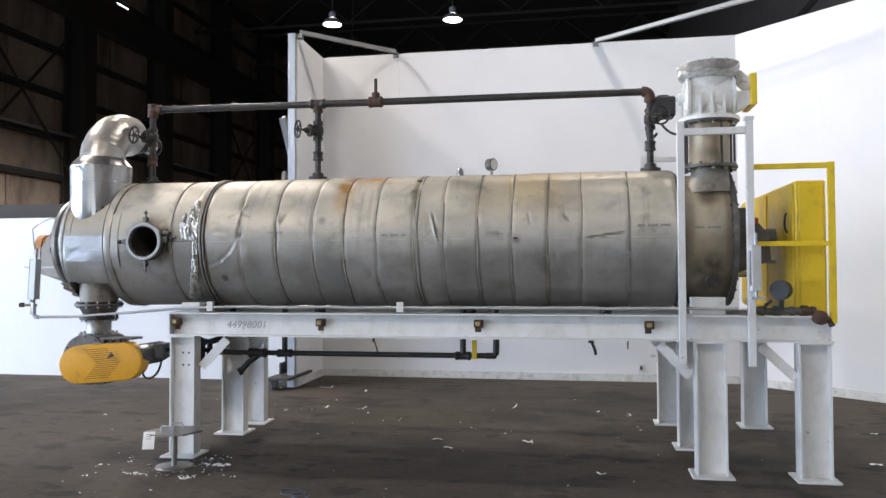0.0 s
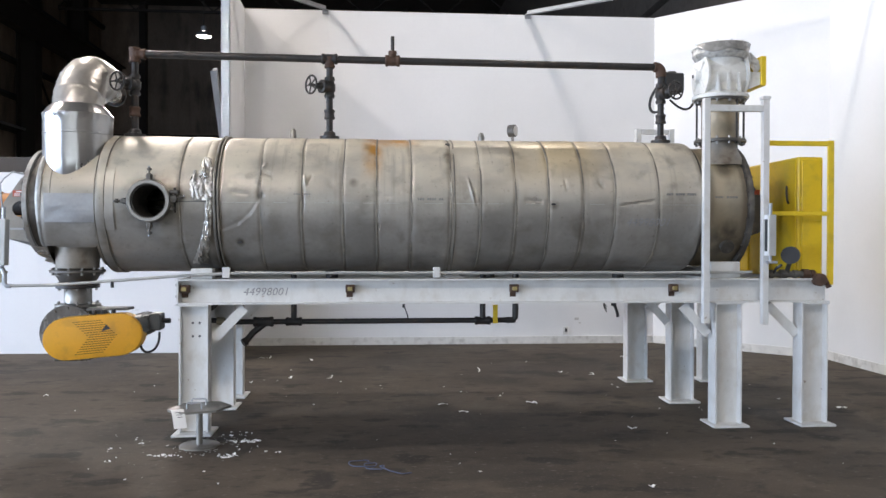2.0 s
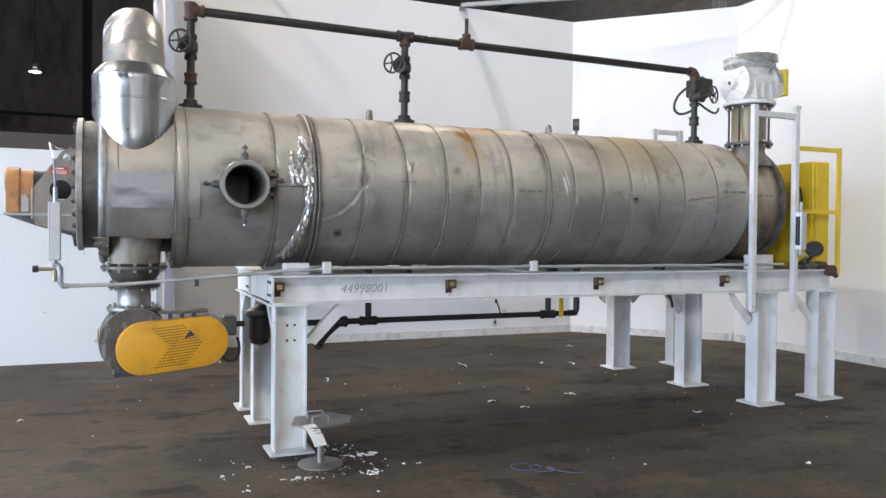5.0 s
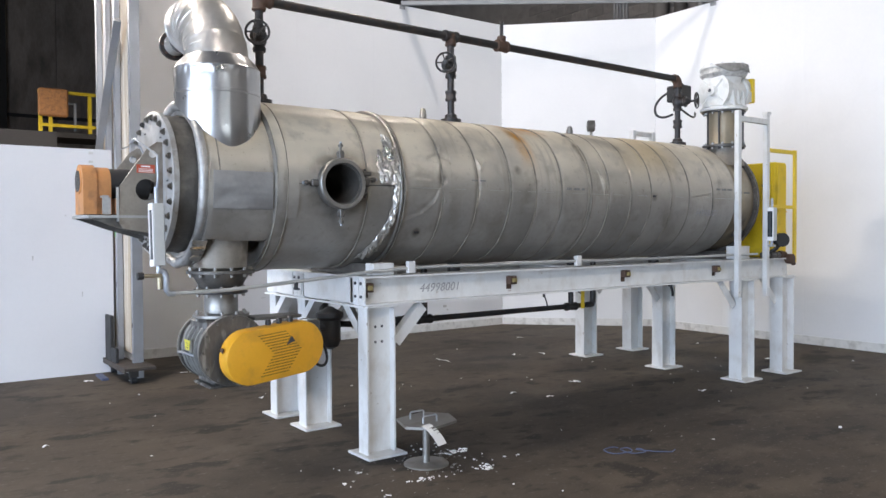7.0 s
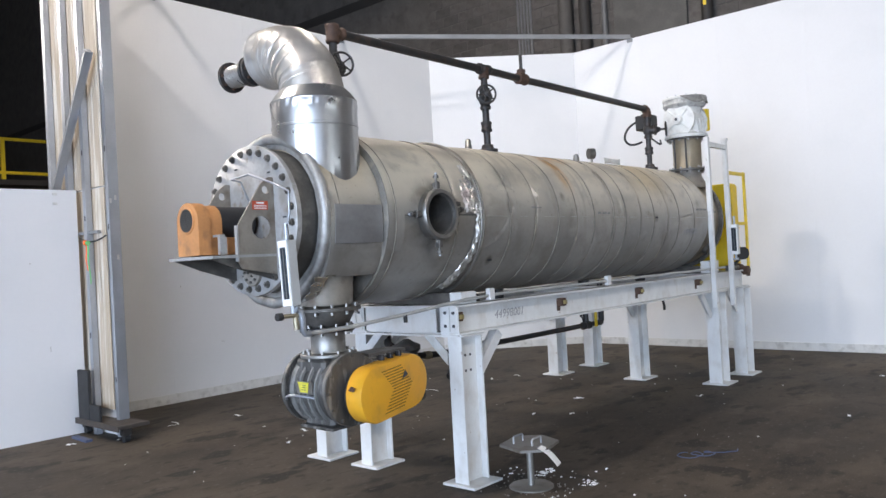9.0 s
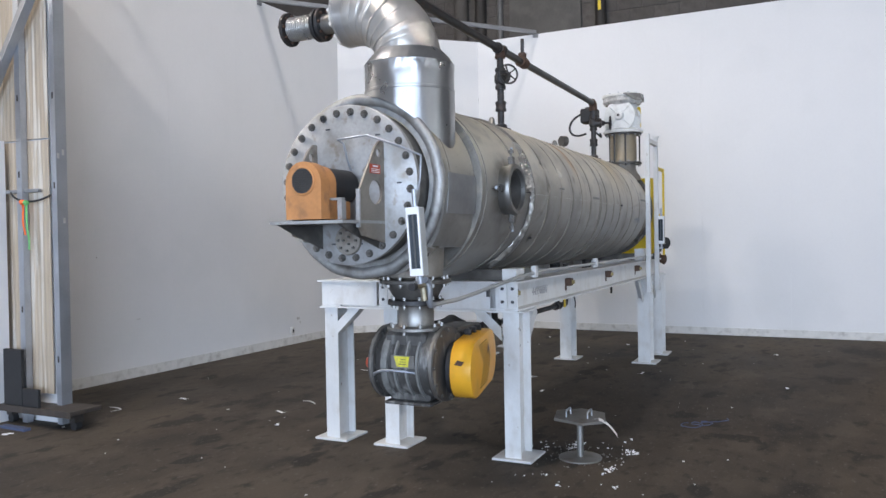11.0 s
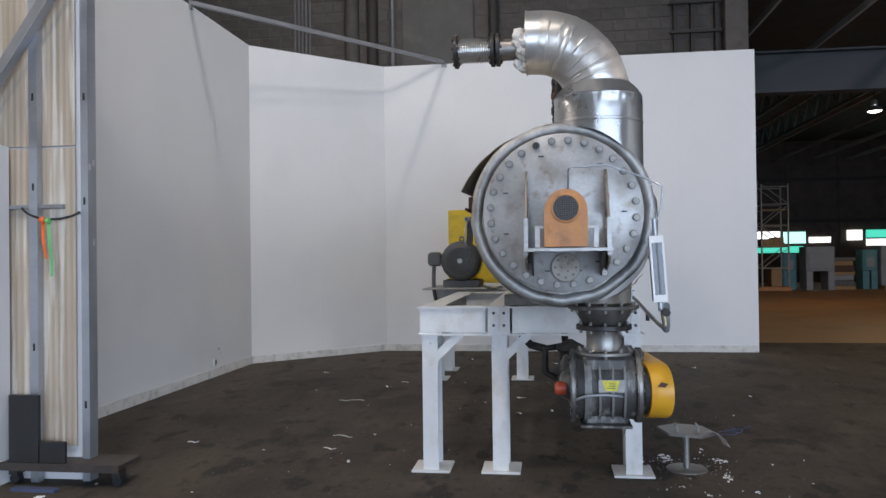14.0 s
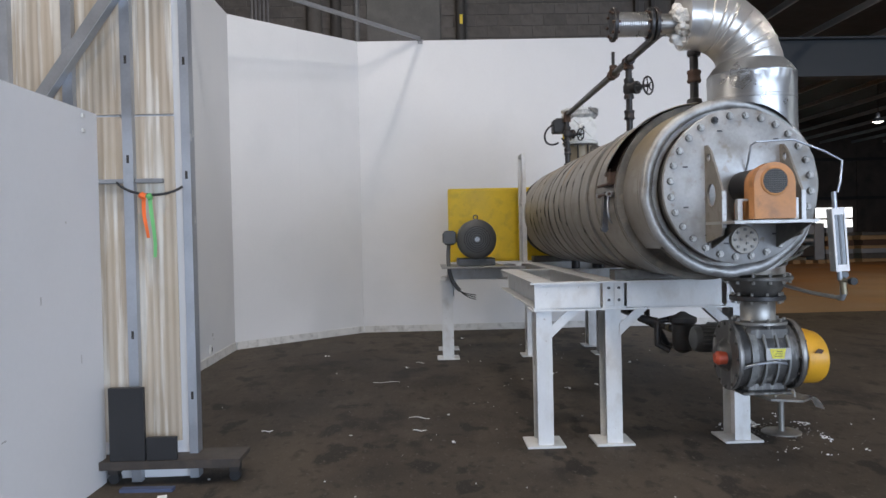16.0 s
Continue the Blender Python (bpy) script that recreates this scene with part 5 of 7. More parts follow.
# open inspection port with clamp bolts
PX, PZ = -3.497, 1.74
port = part("port_ring", revolve(bmesh.new(), (PX, 0, PZ), (0, 1, 0), [(5.775, 0.128), (5.775, 0.150), (5.785, 0.157), (5.812, 0.157), (5.825, 0.148), (5.90, 0.148), (5.96, 0.154), (5.96, 0.128)], 64, close=True), RAWSTEEL, vessel, "open round inspection port ring", smooth=True)
part("port_inside", revolve(bmesh.new(), (PX, 0, PZ), (0, 1, 0), [(5.80, 0.127), (6.15, 0.127), (6.15, 0.120), (5.80, 0.120)], 48, close=True), CAST, port, smooth=True)
for q in (8, 90, 180, 270):
    u = Vector((math.cos(radians(q)), 0, math.sin(radians(q))))
    v = Vector((-u.z, 0, u.x))
    c = Vector((PX, 5.82, PZ)) + u * 0.175
    bm = bmesh.new()
    cyl(bm, c - u * 0.03 - v * 0.012, c + u * 0.02 - v * 0.012, 0.010, seg=8)
    cyl(bm, c - u * 0.03 + v * 0.012, c + u * 0.02 + v * 0.012, 0.010, seg=8)
    cyl(bm, c - v * 0.022 + u * 0.01, c + v * 0.022 + u * 0.01, 0.012, seg=8)
    cyl(bm, c + u * 0.01, c + u * 0.075 + Vector((0, -0.006, 0)), 0.008, seg=8)
    cyl(bm, c + u * 0.05 - Vector((0, 0.003, 0)), c + u * 0.066 - Vector((0, 0.003, 0)), 0.018, seg=6)
    cyl(bm, c - u * 0.035 + Vector((0, -0.03, 0)), c - u * 0.035 + Vector((0, 0.05, 0)), 0.013, seg=8)
    box(bm, c.x - 0.016 - abs(u.x) * 0.012, c.y - 0.022, c.z - 0.016 - abs(u.z) * 0.012, c.x + 0.016 + abs(u.x) * 0.012, c.y + 0.012, c.z + 0.016 + abs(u.z) * 0.012, 0.004)
    part("clamp_bolt", bm, CAST, port)
    part("bolt_tip", new_cyl(c + u * 0.075 - Vector((0, 0.006, 0)), c + u * 0.083 - Vector((0, 0.0065, 0)), 0.009, seg=10), GALV, port)
for z0, z1, x1 in ((1.795, 1.822, -3.285), (1.728, 1.752, -3.30), (1.672, 1.692, -3.315)):
    part("port_hinge", new_box(-3.352, 5.80, z0, x1, 5.86, z1, 0.005), CAST, port)
part("hinge_pin", new_cyl((-3.318, 5.83, 1.655), (-3.318, 5.83, 1.84), 0.009, seg=8), BLACKIRON, port)
# hinge clamp on the rear side
clamp = part("rear_clamp", new_box(-3.43, AX + 0.50, 1.77, -3.20, AX + 0.60, 1.795, 0.004), CAST, vessel, "dark rear clamp")
part("clamp_bar", new_box(-3.40, AX + 0.52, 1.835, -3.23, AX + 0.60, 1.855, 0.004), CAST, clamp)
bm = bmesh.new()
prism(bm, [(-3.365, AX + 0.585, 1.80), (-3.295, AX + 0.585, 1.80), (-3.31, AX + 0.60, 1.56), (-3.35, AX + 0.60, 1.56)], (0, 0.035, 0))
cyl(bm, (-3.355, AX + 0.618, 1.565), (-3.305, AX + 0.618, 1.565), 0.022, seg=12)
part("clamp_lever", bm, BLACKIRON, clamp)
for z in (1.783, 1.845):
    part("clamp_pin", new_cyl((-3.47, AX + 0.615, z), (-3.17, AX + 0.615, z), 0.010, seg=8), RUSTY, clamp)
for x in (-3.46, -3.19):
    part("clamp_nut", new_cyl((x, AX + 0.615, 1.783), (x + 0.018, AX + 0.615, 1.783), 0.019, seg=6), RAWSTEEL, clamp)
part("clamp_stud", new_cyl((-3.33, AX + 0.575, 1.85), (-3.33, AX + 0.575, 1.95), 0.013, seg=8), RUSTY, clamp)
part("hook_wire", sweep(bmesh.new(), bezier((-3.42, AX + 0.61, 1.77), (-3.50, AX + 0.64, 1.70), (-3.50, AX + 0.63, 1.62), (-3.46, AX + 0.60, 1.60), 10), 0.005, 6), GALV, clamp, smooth=True)
clamp.location += Vector((-0.41, -0.03, -0.04))
# small fittings along the top
for x, r, h in ((-2.51, 0.026, 0.085), (-0.972, 0.028, 0.07)):
    part("top_nozzle", revolve(bmesh.new(), (x, AX - 0.04, AZ + R - 0.02), (0, 0, 1), [(0, r), (0.05, r), (0.055, r * 0.85), (h, r * 0.85), (h + 0.015, r * 0.4)], 16), RAWSTEEL, vessel, smooth=True)
g = part("pressure_gauge", new_cyl((-0.735, AX - 0.03, AZ + R + 0.085), (-0.69, AX - 0.06, AZ + R + 0.085), 0.05, seg=24), CAST, vessel, smooth=True)
part("gauge_face", new_cyl((-0.689, AX - 0.0607, AZ + R + 0.085), (-0.687, AX - 0.062, AZ + R + 0.085), 0.042, seg=24), PAPER, g)
part("gauge_stem", sweep(bmesh.new(), [(-0.71, AX - 0.045, AZ + R - 0.02), (-0.71, AX - 0.045, AZ + R + 0.05)], 0.012, 8), RAWSTEEL, g)
part("plug", revolve(bmesh.new(), (-1.27, AX - 0.25, AZ + 0.465), (0, -0.46, 0.88), [(0, 0.035), (0.012, 0.035), (0.014, 0.02), (0.02, 0.02)], 16), BLACKIRON, vessel)
for x, z in ((-0.475, 1.735), (-2.86, 1.44)):
    y = AX - math.sqrt(R * R - (z - AZ) ** 2)
    part("puncture", new_box(x - 0.016, y - 0.012, z - 0.008, x + 0.016, y, z + 0.006), BLACK, vessel)


def front_y(z, r=R):
    return AX - math.sqrt(max(0.0, r * r - (z - AZ) ** 2))


def stencil(name, x0, x1, z, h, parent, n=11, y=None):
    """A row of worn, unreadable stencilled marks as plain bars."""
    w = (x1 - x0) / n
    yy = front_y(z) - 0.009 if y is None else y
    for i in range(n):
        if i % 5 != 3:
            part(name, new_box(x0 + i * w, yy - 0.001, z - h / 2, x0 + (i + 0.72) * w, yy + 0.004, z + h / 2), FADED, parent)


stencil("stencil_mark", -1.52, -1.32, 1.768, 0.018, vessel)
stencil("stencil_mark", 0.42, 0.68, 1.818, 0.018, vessel, 14)
stencil("stencil_mark", 0.83, 1.04, 1.80, 0.016, vessel, 9, front_y(1.80, 0.498) - 0.004)
stencil("stencil_mark", -2.45, -2.32, 1.80, 0.012, vessel, 7)


def writing(text, size, m, material, parent, name="handwriting"):
    c = bpy.data.curves.new(name, "FONT")
    c.body, c.size, c.extrude, c.shear = text, size, 0.0008, 0.25
    c.space_character = 1.05
    ob = new("temp_text", c)
    bpy.context.view_layer.update()
    me = bpy.data.meshes.new_from_object(ob.evaluated_get(bpy.context.evaluated_depsgraph_get()))
    bpy.data.objects.remove(ob)
    bm = bmesh.new()
    bm.from_mesh(me)
    bpy.data.meshes.remove(me)
    bm.transform(m)
    return part(name, bm, material, parent, "handwritten black number", recalc=False)


writing("44998001", 0.085, pose(0.10, front_y(1.575) - 0.013, 1.572, 106, 0, 2), PENCIL, vessel)

# tall head ring and feed neck at the far end
part("head_drum", revolve(bmesh.new(), (0, AX, AZ), (1, 0, 0), [(0.76, 0.2), (0.76, 0.485), (0.775, 0.493), (0.93, 0.498), (1.085, 0.493), (1.10, 0.485), (1.10, 0.2)], 96, lambda s, q: 0.004 * noise.noise(Vector((s * 9, math.cos(q) * 3, math.sin(q) * 3)))), HEADCLAD, vessel, "brown stained feed head", smooth=True)
hf = part("head_flange", revolve(bmesh.new(), (0, AX, AZ), (1, 0, 0), [(1.10, 0.1), (1.10, 0.53), (1.135, 0.53), (1.135, 0.1)], 96), CAST, vessel, smooth=True)
bolt_parts(hf, (1.085, AX, AZ), (1, 0, 0), 0.512, 28, 0.010, 0.062, CAST)
part("feed_transition", revolve(bmesh.new(), (0.98, 6.15, AZ + 0.33), (0, 0, 1), [(0, 0.20), (0.05, 0.185), (0.09, 0.155), (0.13, 0.138), (0.187, 0.135)], 40), BRACKET, vessel, smooth=True)
part("drain_spout", sweep(bmesh.new(), [(0.97, front_y(1.42, 0.5) + 0.03, 1.44), (0.97, front_y(1.42, 0.5) - 0.03, 1.40)], 0.055, 16), CAST, vessel, smooth=True)
# shaft bearing between head and guard
part("bearing_housing", revolve(bmesh.new(), (0, AX, AZ), (1, 0, 0), [(1.135, 0.05), (1.135, 0.24), (1.20, 0.22), (1.22, 0.13), (1.36, 0.13), (1.38, 0.07), (1.495, 0.07), (1.495, 0.02)], 40), MOTORGREY, vessel, smooth=True)
for y in (6.18, 6.59):
    out = [(1.14, 1.96), (1.24, 1.96), (1.40, 1.76), (1.42, 1.56), (1.14, 1.45)]
    part("bearing_bracket", prism(bmesh.new(), [(x, y - 0.007, z) for x, z in out], (0, 0.014, 0)), CAST, vessel)
part("bearing_shelf", new_box(1.14, 6.16, 1.54, 1.45, 6.61, 1.56), CAST, vessel)
part("grease_tag", new_box(1.25, 6.165, 1.84, 1.33, 6.172, 1.88), REDPAINT, vessel, "small red plate")
# saddles
for x0, x1 in ((-3.22, -3.06), (0.80, 1.04)):
    sd = part("saddle", new_box(x0, 5.90, 1.163, x1, 6.0, 1.29 if x0 > 0 else 1.24, 0.004), FRAMEPAINT, vessel)
    part("saddle_web", new_box(x0, 6.0, 1.163, x1, 6.78, 1.235), CAST, vessel)
for x in (-2.2, -0.9, 0.2):
    part("bottom_nozzle", new_cyl((x, AX, 1.10), (x, AX, 1.24), 0.05, seg=16), BLACKIRON, vessel)

# ---- gearbox on the end shelf ----
gear = thing("end_bearing_cover", (-4.7, AX, 1.525), "faded orange bearing cover with a round mesh opening", "bearing cover")
GY, GZ, GR = 6.376, 1.705, 0.105
def arch(x0, x1, r, zb, inset=0.0):
    pts = [(x0, GY - r, zb), (x0, GY + r, zb)] + [(x0, GY + r * math.cos(radians(q)), GZ + r * math.sin(radians(q))) for q in range(0, 181, 10)]
    return prism(bmesh.new(), pts, (x1 - x0, 0, 0))
part("front_cover", arch(-4.87, -4.80, GR, 1.527), GEARORANGE, gear)
part("side_cover", arch(-4.799, -4.72, GR - 0.012, 1.527), GEARORANGE, gear)
part("mesh_rim", torus(bmesh.new(), (-4.871, GY, 1.715), (1, 0, 0), 0.066, 0.007, 32, 8), GEARORANGE, gear, smooth=True)
part("mesh_back", new_cyl((-4.876, GY, 1.715), (-4.8705, GY, 1.715), 0.064, seg=32), BLACK, gear)
bm = bmesh.new()
for i in range(-5, 6):
    h = math.sqrt(max(0.0, 0.062 ** 2 - (i * 0.011) ** 2))
    cyl(bm, (-4.879, GY - h, 1.715 + i * 0.011), (-4.879, GY + h, 1.715 + i * 0.011), 0.0016, seg=5)
    cyl(bm, (-4.8795, GY + i * 0.011, 1.715 - h), (-4.8795, GY + i * 0.011, 1.715 + h), 0.0016, seg=5)
part("wire_mesh", bm, CAST, gear)
part("mesh_hood", new_cyl((-4.719, GY, GZ), (-4.50, GY, GZ), 0.088, seg=28), BLACK, gear, "black perforated hood", smooth=True)
part("rear_block", new_box(-4.70, GY - 0.10, 1.527, -4.60, GY + 0.10, 1.62, 0.006), GEARORANGE, gear)
for y in (GY - 0.15, GY + 0.14):
    bm = new_box(-4.78, y - 0.012, 1.525, -4.74, y + 0.012, 1.62)
    box(bm, -4.78, min(y - 0.012, GY + 0.09 if y > GY else y), 1.6205, -4.75, max(y + 0.012, GY - 0.09 if y < GY else y), 1.632)
    part("cover_bracket", bm, DISC, gear)
part("shaft_cap", new_cyl((-4.60, GY, GZ), (-4.468, GY, GZ), 0.05, seg=20), CAST, gear)

gear.location.z += 0.025

# ---- exhaust duct ----
DX, DY = -4.135, 6.17
duct = thing("exhaust_duct", (DX, DY, 2.1), "bright aluminium clad exhaust duct with a segmented elbow", "duct")


def stub_bottom(q):
    y = DY + 0.250 * math.sin(q)
    return AZ + math.sqrt(max(0.012, 0.50 ** 2 - (y - AX) ** 2)) - 0.03


bm = bmesh.new()
seg = 144
cols = []
for i in range(seg):
    q = 2 * math.pi * i / seg
    zb = stub_bottom(q)
    ring = []
    for z, r in ((zb, 0.248), (zb + 0.004, 0.250), (2.05, 0.25), (2.10, 0.25), (2.14, 0.25), (2.18, 0.25), (2.21, 0.25), (2.235, 0.250), (2.238, 0.253), (2.25, 0.253), (2.253, 0.250), (2.27, 0.25), (2.29, 0.25), (2.305, 0.25), (2.32, 0.25), (2.335, 0.25), (2.35, 0.25), (2.365, 0.25), (2.378, 0.25), (2.388, 0.250), (2.392, 0.2525), (2.396, 0.249), (2.412, 0.238), (2.435, 0.222), (2.47, 0.188)):
        z = max(z, zb + 0.001)
        rr = r + 0.004 * noise.noise(Vector((math.cos(q) * 3, math.sin(q) * 3, z * 3))) + 0.0012 * noise.noise(Vector((math.cos(q) * 9, math.sin(q) * 9, z * 2)))
        rr += 0.007 * math.exp(-((z - 2.375) / 0.045) ** 2) * noise.noise(Vector((math.cos(q) * 8, math.sin(q) * 8, z * 22)))
        ring.append(bm.verts.new((DX + rr * math.cos(q), DY + rr * math.sin(q), z)))
    cols.append(ring)
for i in range(seg):
    a, b = cols[i], cols[(i + 1) % seg]
    for k in range(len(a) - 1):
        bm.faces.new((a[k], b[k], b[k + 1], a[k + 1]))
bm.faces.new([c[-1] for c in cols])
part("collar", bm, COLLARMETAL, duct, "bright collar with a rolled seam", smooth=True)
# smooth elbow with raised ribs on its inner side
EC, ER, EP = Vector((DX, DY + 0.335, 2.40)), 0.335, 0.182


def elbow_radius(t):
    return EP + 0.0035 * sum(math.exp(-((t - c) / 0.012) ** 2) for c in (0.30, 0.72))


bm = sweep(bmesh.new(), arc(EC, (0, -1, 0), (0, 0, 1), ER, -4, 91, 90), elbow_radius, 96, caps=False)
bm.normal_update()
for v in bm.verts:
    v.co += v.normal * (0.006 * noise.noise(v.co * 6) + 0.0035 * abs(noise.noise(v.co * 15)) + 0.0018 * noise.noise(v.co * 34))
part("elbow", bm, DUSTYALU, duct, "smooth bright aluminium elbow", smooth=True)
part("elbow_end", sweep(bmesh.new(), [(DX, DY + 0.325, 2.735), (DX, DY + 0.40, 2.735), (DX, DY + 0.402, 2.735), (DX, DY + 0.41, 2.735)], lambda t: EP + (0.004 if t > 0.4 else 0.0), 48), SHINY, duct, smooth=True)
for k in range(7):
    q = radians(18 + 10.5 * k)
    out = Vector((0, -math.cos(q), math.sin(q)))
    pts = []
    for j in range(9):
        w = radians(150 - 13 * j)
        pts.append(EC + out * (ER + (EP + 0.001) * math.cos(w)) + Vector((-(EP + 0.001) * math.sin(w), 0, 0)))
    part("rib", sweep(bmesh.new(), pts, lambda t: 0.0015 + 0.006 * math.sin(math.pi * t), 6), DUSTYALU, duct, smooth=True)
random.seed(11)
bm = bmesh.new()
for k in range(46):
    q, rr = random.uniform(0, 2 * math.pi), random.uniform(0.03, 0.12)
    c = Vector((DX + rr * math.cos(q), DY + 0.43 + random.uniform(-0.02, 0.03), 2.715 + rr * math.sin(q) * 0.95 - 0.01))
    m_ = bmesh.ops.create_icosphere(bm, subdivisions=2, radius=random.uniform(0.018, 0.038))
    for v in m_["verts"]:
        v.co = v.co * (1 + 0.45 * noise.noise(v.co * 60 + Vector((k, 0, 0)))) + c
part("insulation", bm, WOOL, duct, "torn white insulation wool", smooth=True)
BZ = 2.705
part("inner_pipe", new_cyl((DX, DY + 0.40, BZ), (DX, DY + 0.56, BZ), 0.06, seg=24), RAWSTEEL, duct)


def pipe_flange(y0, y1, r, name="flange"):
    f = part(name, revolve(bmesh.new(), (DX, 0, BZ), (0, 1, 0), [(y0, 0.055), (y0, r - 0.003), (y0 + 0.003, r), (y1 - 0.003, r), (y1, r - 0.003), (y1, 0.055)], 40, close=True), BLACKIRON, duct, smooth=True)
    bolt_parts(f, (DX, y0 - 0.012, BZ), (0, 1, 0), r - 0.022, 8, 0.009, y1 - y0 + 0.024, RUSTY)


pipe_flange(6.73, 6.752, 0.098)
pipe_flange(6.762, 6.784, 0.098)
prof = [(6.784, 0.058)]
for i in range(14):
    y = 6.79 + i * 0.0132
    prof += [(y, 0.058), (y + 0.0035, 0.072), (y + 0.0075, 0.073), (y + 0.011, 0.058)]
prof += [(6.976, 0.058)]
part("bellows", revolve(bmesh.new(), (DX, 0, BZ), (0, 1, 0), prof, 40), SHINY, duct, "ribbed metal bellows", smooth=True)
pipe_flange(6.978, 7.0, 0.100)
part("bore", new_cyl((DX, 6.985, BZ), (DX, 7.0012, BZ), 0.054, seg=24), BLACK, duct)

duct.location.z += 0.02

# ---- rotary valve under the outlet ----
VX, VY, VZ = -4.135, 6.155, 0.735
outlet = thing("outlet_neck", (VX, VY, 0.93), "stained steel outlet neck with bolted flanges under the drum", "outlet")
part("outlet_pipe", revolve(bmesh.new(), (VX, VY, 0), (0, 0, 1), [(1.20, 0.13), (1.215, 0.155), (1.38, 0.165), (1.42, 0.17)], 40), BRACKET, outlet, smooth=True)


def ring_flange(z0, z1, r, n, parent, mm, x=VX, y=VY, br=0.010):
    f = part("flange", revolve(bmesh.new(), (x, y, 0), (0, 0, 1), [(z0, 0.05), (z0, r - 0.003), (z0 + 0.003, r), (z1 - 0.003, r), (z1, r - 0.003), (z1, 0.05)], 48), mm, parent, smooth=True)
    bolt_parts(f, (x, y, z0 - 0.018), (0, 0, 1), r - 0.022, n, br, z1 - z0 + 0.036, RAWSTEEL)
    return f


ring_flange(1.178, 1.200, 0.20, 12, outlet, CAST)
part("reducer", revolve(bmesh.new(), (VX, VY, 0), (0, 0, 1), [(1.09, 0.115), (1.10, 0.125), (1.17, 0.165), (1.178, 0.165)], 40), CAST, outlet, smooth=True)
ring_flange(1.06, 1.088, 0.158, 10, outlet, BLACKIRON)
part("spool", revolve(bmesh.new(), (VX, VY, 0), (0, 0, 1), [(0.94, 0.105), (0.95, 0.10), (1.05, 0.10), (1.06, 0.105)], 40), RAWSTEEL, outlet, "bright steel spool", smooth=True)
WORNRIB = mat("worn_grey_rib", (0.25, 0.25, 0.235), 0.55, 0.2, 0.3, 9, 70, 0.25, (0.075, 0.07, 0.065), 0.9, (1.2, 1.2, 0.5))
rot = thing("rotary_valve", (VX, VY, 0.52), "stained cast rotary valve hung under the outlet", "rotary valve")
ring_flange(0.918, 0.938, 0.165, 10, rot, RAWSTEEL)
part("body", revolve(bmesh.new(), (VX, 0, VZ), (0, 1, 0), [(5.99, 0.05), (5.99, 0.18), (6.01, 0.188), (6.30, 0.188), (6.32, 0.18), (6.32, 0.05)], 48, lambda s, q: 0.003 * noise.noise(Vector((s * 12, math.cos(q) * 4, math.sin(q) * 4)))), VALVECAST, rot, smooth=True)
part("throat", new_box(VX - 0.15, 6.03, 0.80, VX + 0.15, 6.28, 0.918, 0.02), VALVECAST, rot)
part("foot", new_box(VX - 0.105, 6.03, 0.522, VX + 0.105, 6.28, 0.60, 0.02), VALVECAST, rot)
part("foot_flange", new_box(VX - 0.125, 6.01, 0.512, VX + 0.125, 6.30, 0.530, 0.006), VALVECAST, rot)
for y in (6.055, 6.12, 6.19, 6.255):
    w = 0.022 if y > 6.2 else 0.009
    bm = revolve(bmesh.new(), (VX, 0, VZ), (0, 1, 0), [(y - w, 0.17), (y - w + 0.003, 0.203), (y + w - 0.003, 0.203), (y + w, 0.17)], 48, lambda q, v: 0.004 * noise.noise(Vector((q * 15, math.cos(v) * 5, math.sin(v) * 5))))
    part("rib", bm, WORNRIB, rot, "rib with worn grey paint", smooth=True)
for y0, y1 in ((5.955, 5.988), (6.322, 6.352)):
    ep = part("end_cover", revolve(bmesh.new(), (VX, 0, VZ), (0, 1, 0), [(y0, 0.04), (y0, 0.205), (y1, 0.205), (y1, 0.04)], 48), VALVECAST, rot, smooth=True)
    bolt_parts(ep, (VX, y0 - 0.01, VZ), (0, 1, 0), 0.186, 12, 0.009, y1 - y0 + 0.02, CAST)
    part("worn_rim", revolve(bmesh.new(), (VX, 0, VZ), (0, 1, 0), [(y0 + 0.008, 0.203), (y0 + 0.009, 0.2075), (y1 - 0.009, 0.2075), (y1 - 0.008, 0.203)], 48), RAWSTEEL, ep, "bare steel rim", smooth=True)
part("end_bearing", revolve(bmesh.new(), (VX, 0, VZ), (0, 1, 0), [(6.352, 0.10), (6.37, 0.085), (6.40, 0.07), (6.415, 0.04)], 28), VALVECAST, rot, smooth=True)
part("red_hub", revolve(bmesh.new(), (VX - 0.06, 0, VZ - 0.008), (0, 1, 0), [(6.375, 0.038), (6.425, 0.04), (6.44, 0.028)], 20), REDPAINT, rot, "worn red hub", smooth=True)
tag = part("tag_plate", new_box(VX - 0.212, 6.06, 0.732, VX - 0.206, 6.20, 0.80), RAWSTEEL, rot)
part("yellow_label", prism(bmesh.new(), [(VX - 0.2145, 6.098, 0.739), (VX - 0.2145, 6.165, 0.739), (VX - 0.2145, 6.182, 0.796), (VX - 0.2145, 6.088, 0.796)], (0.002, 0, 0)), mat("yellow_label", (0.72, 0.64, 0.06), 0.5, 0.0, 0.2, 30, 90, 0.05, (0.4, 0.36, 0.15), 0.6), tag, "yellow printed label")
bm = bmesh.new()
for k in range(3):
    box(bm, VX - 0.216, 6.11, 0.752 + 0.013 * k, VX - 0.2148, 6.155 - 0.008 * k, 0.755 + 0.013 * k)
part("print", bm, INK, tag)
part("conduit", sweep(bmesh.new(), bezier((VX - 0.16, 6.345, 0.66), (VX - 0.26, 6.30, 0.735), (VX - 0.26, 6.12, 0.74), (VX - 0.10, 5.975, 0.67), 16), 0.008, 8), GALV, rot, "thin grey conduit", smooth=True)
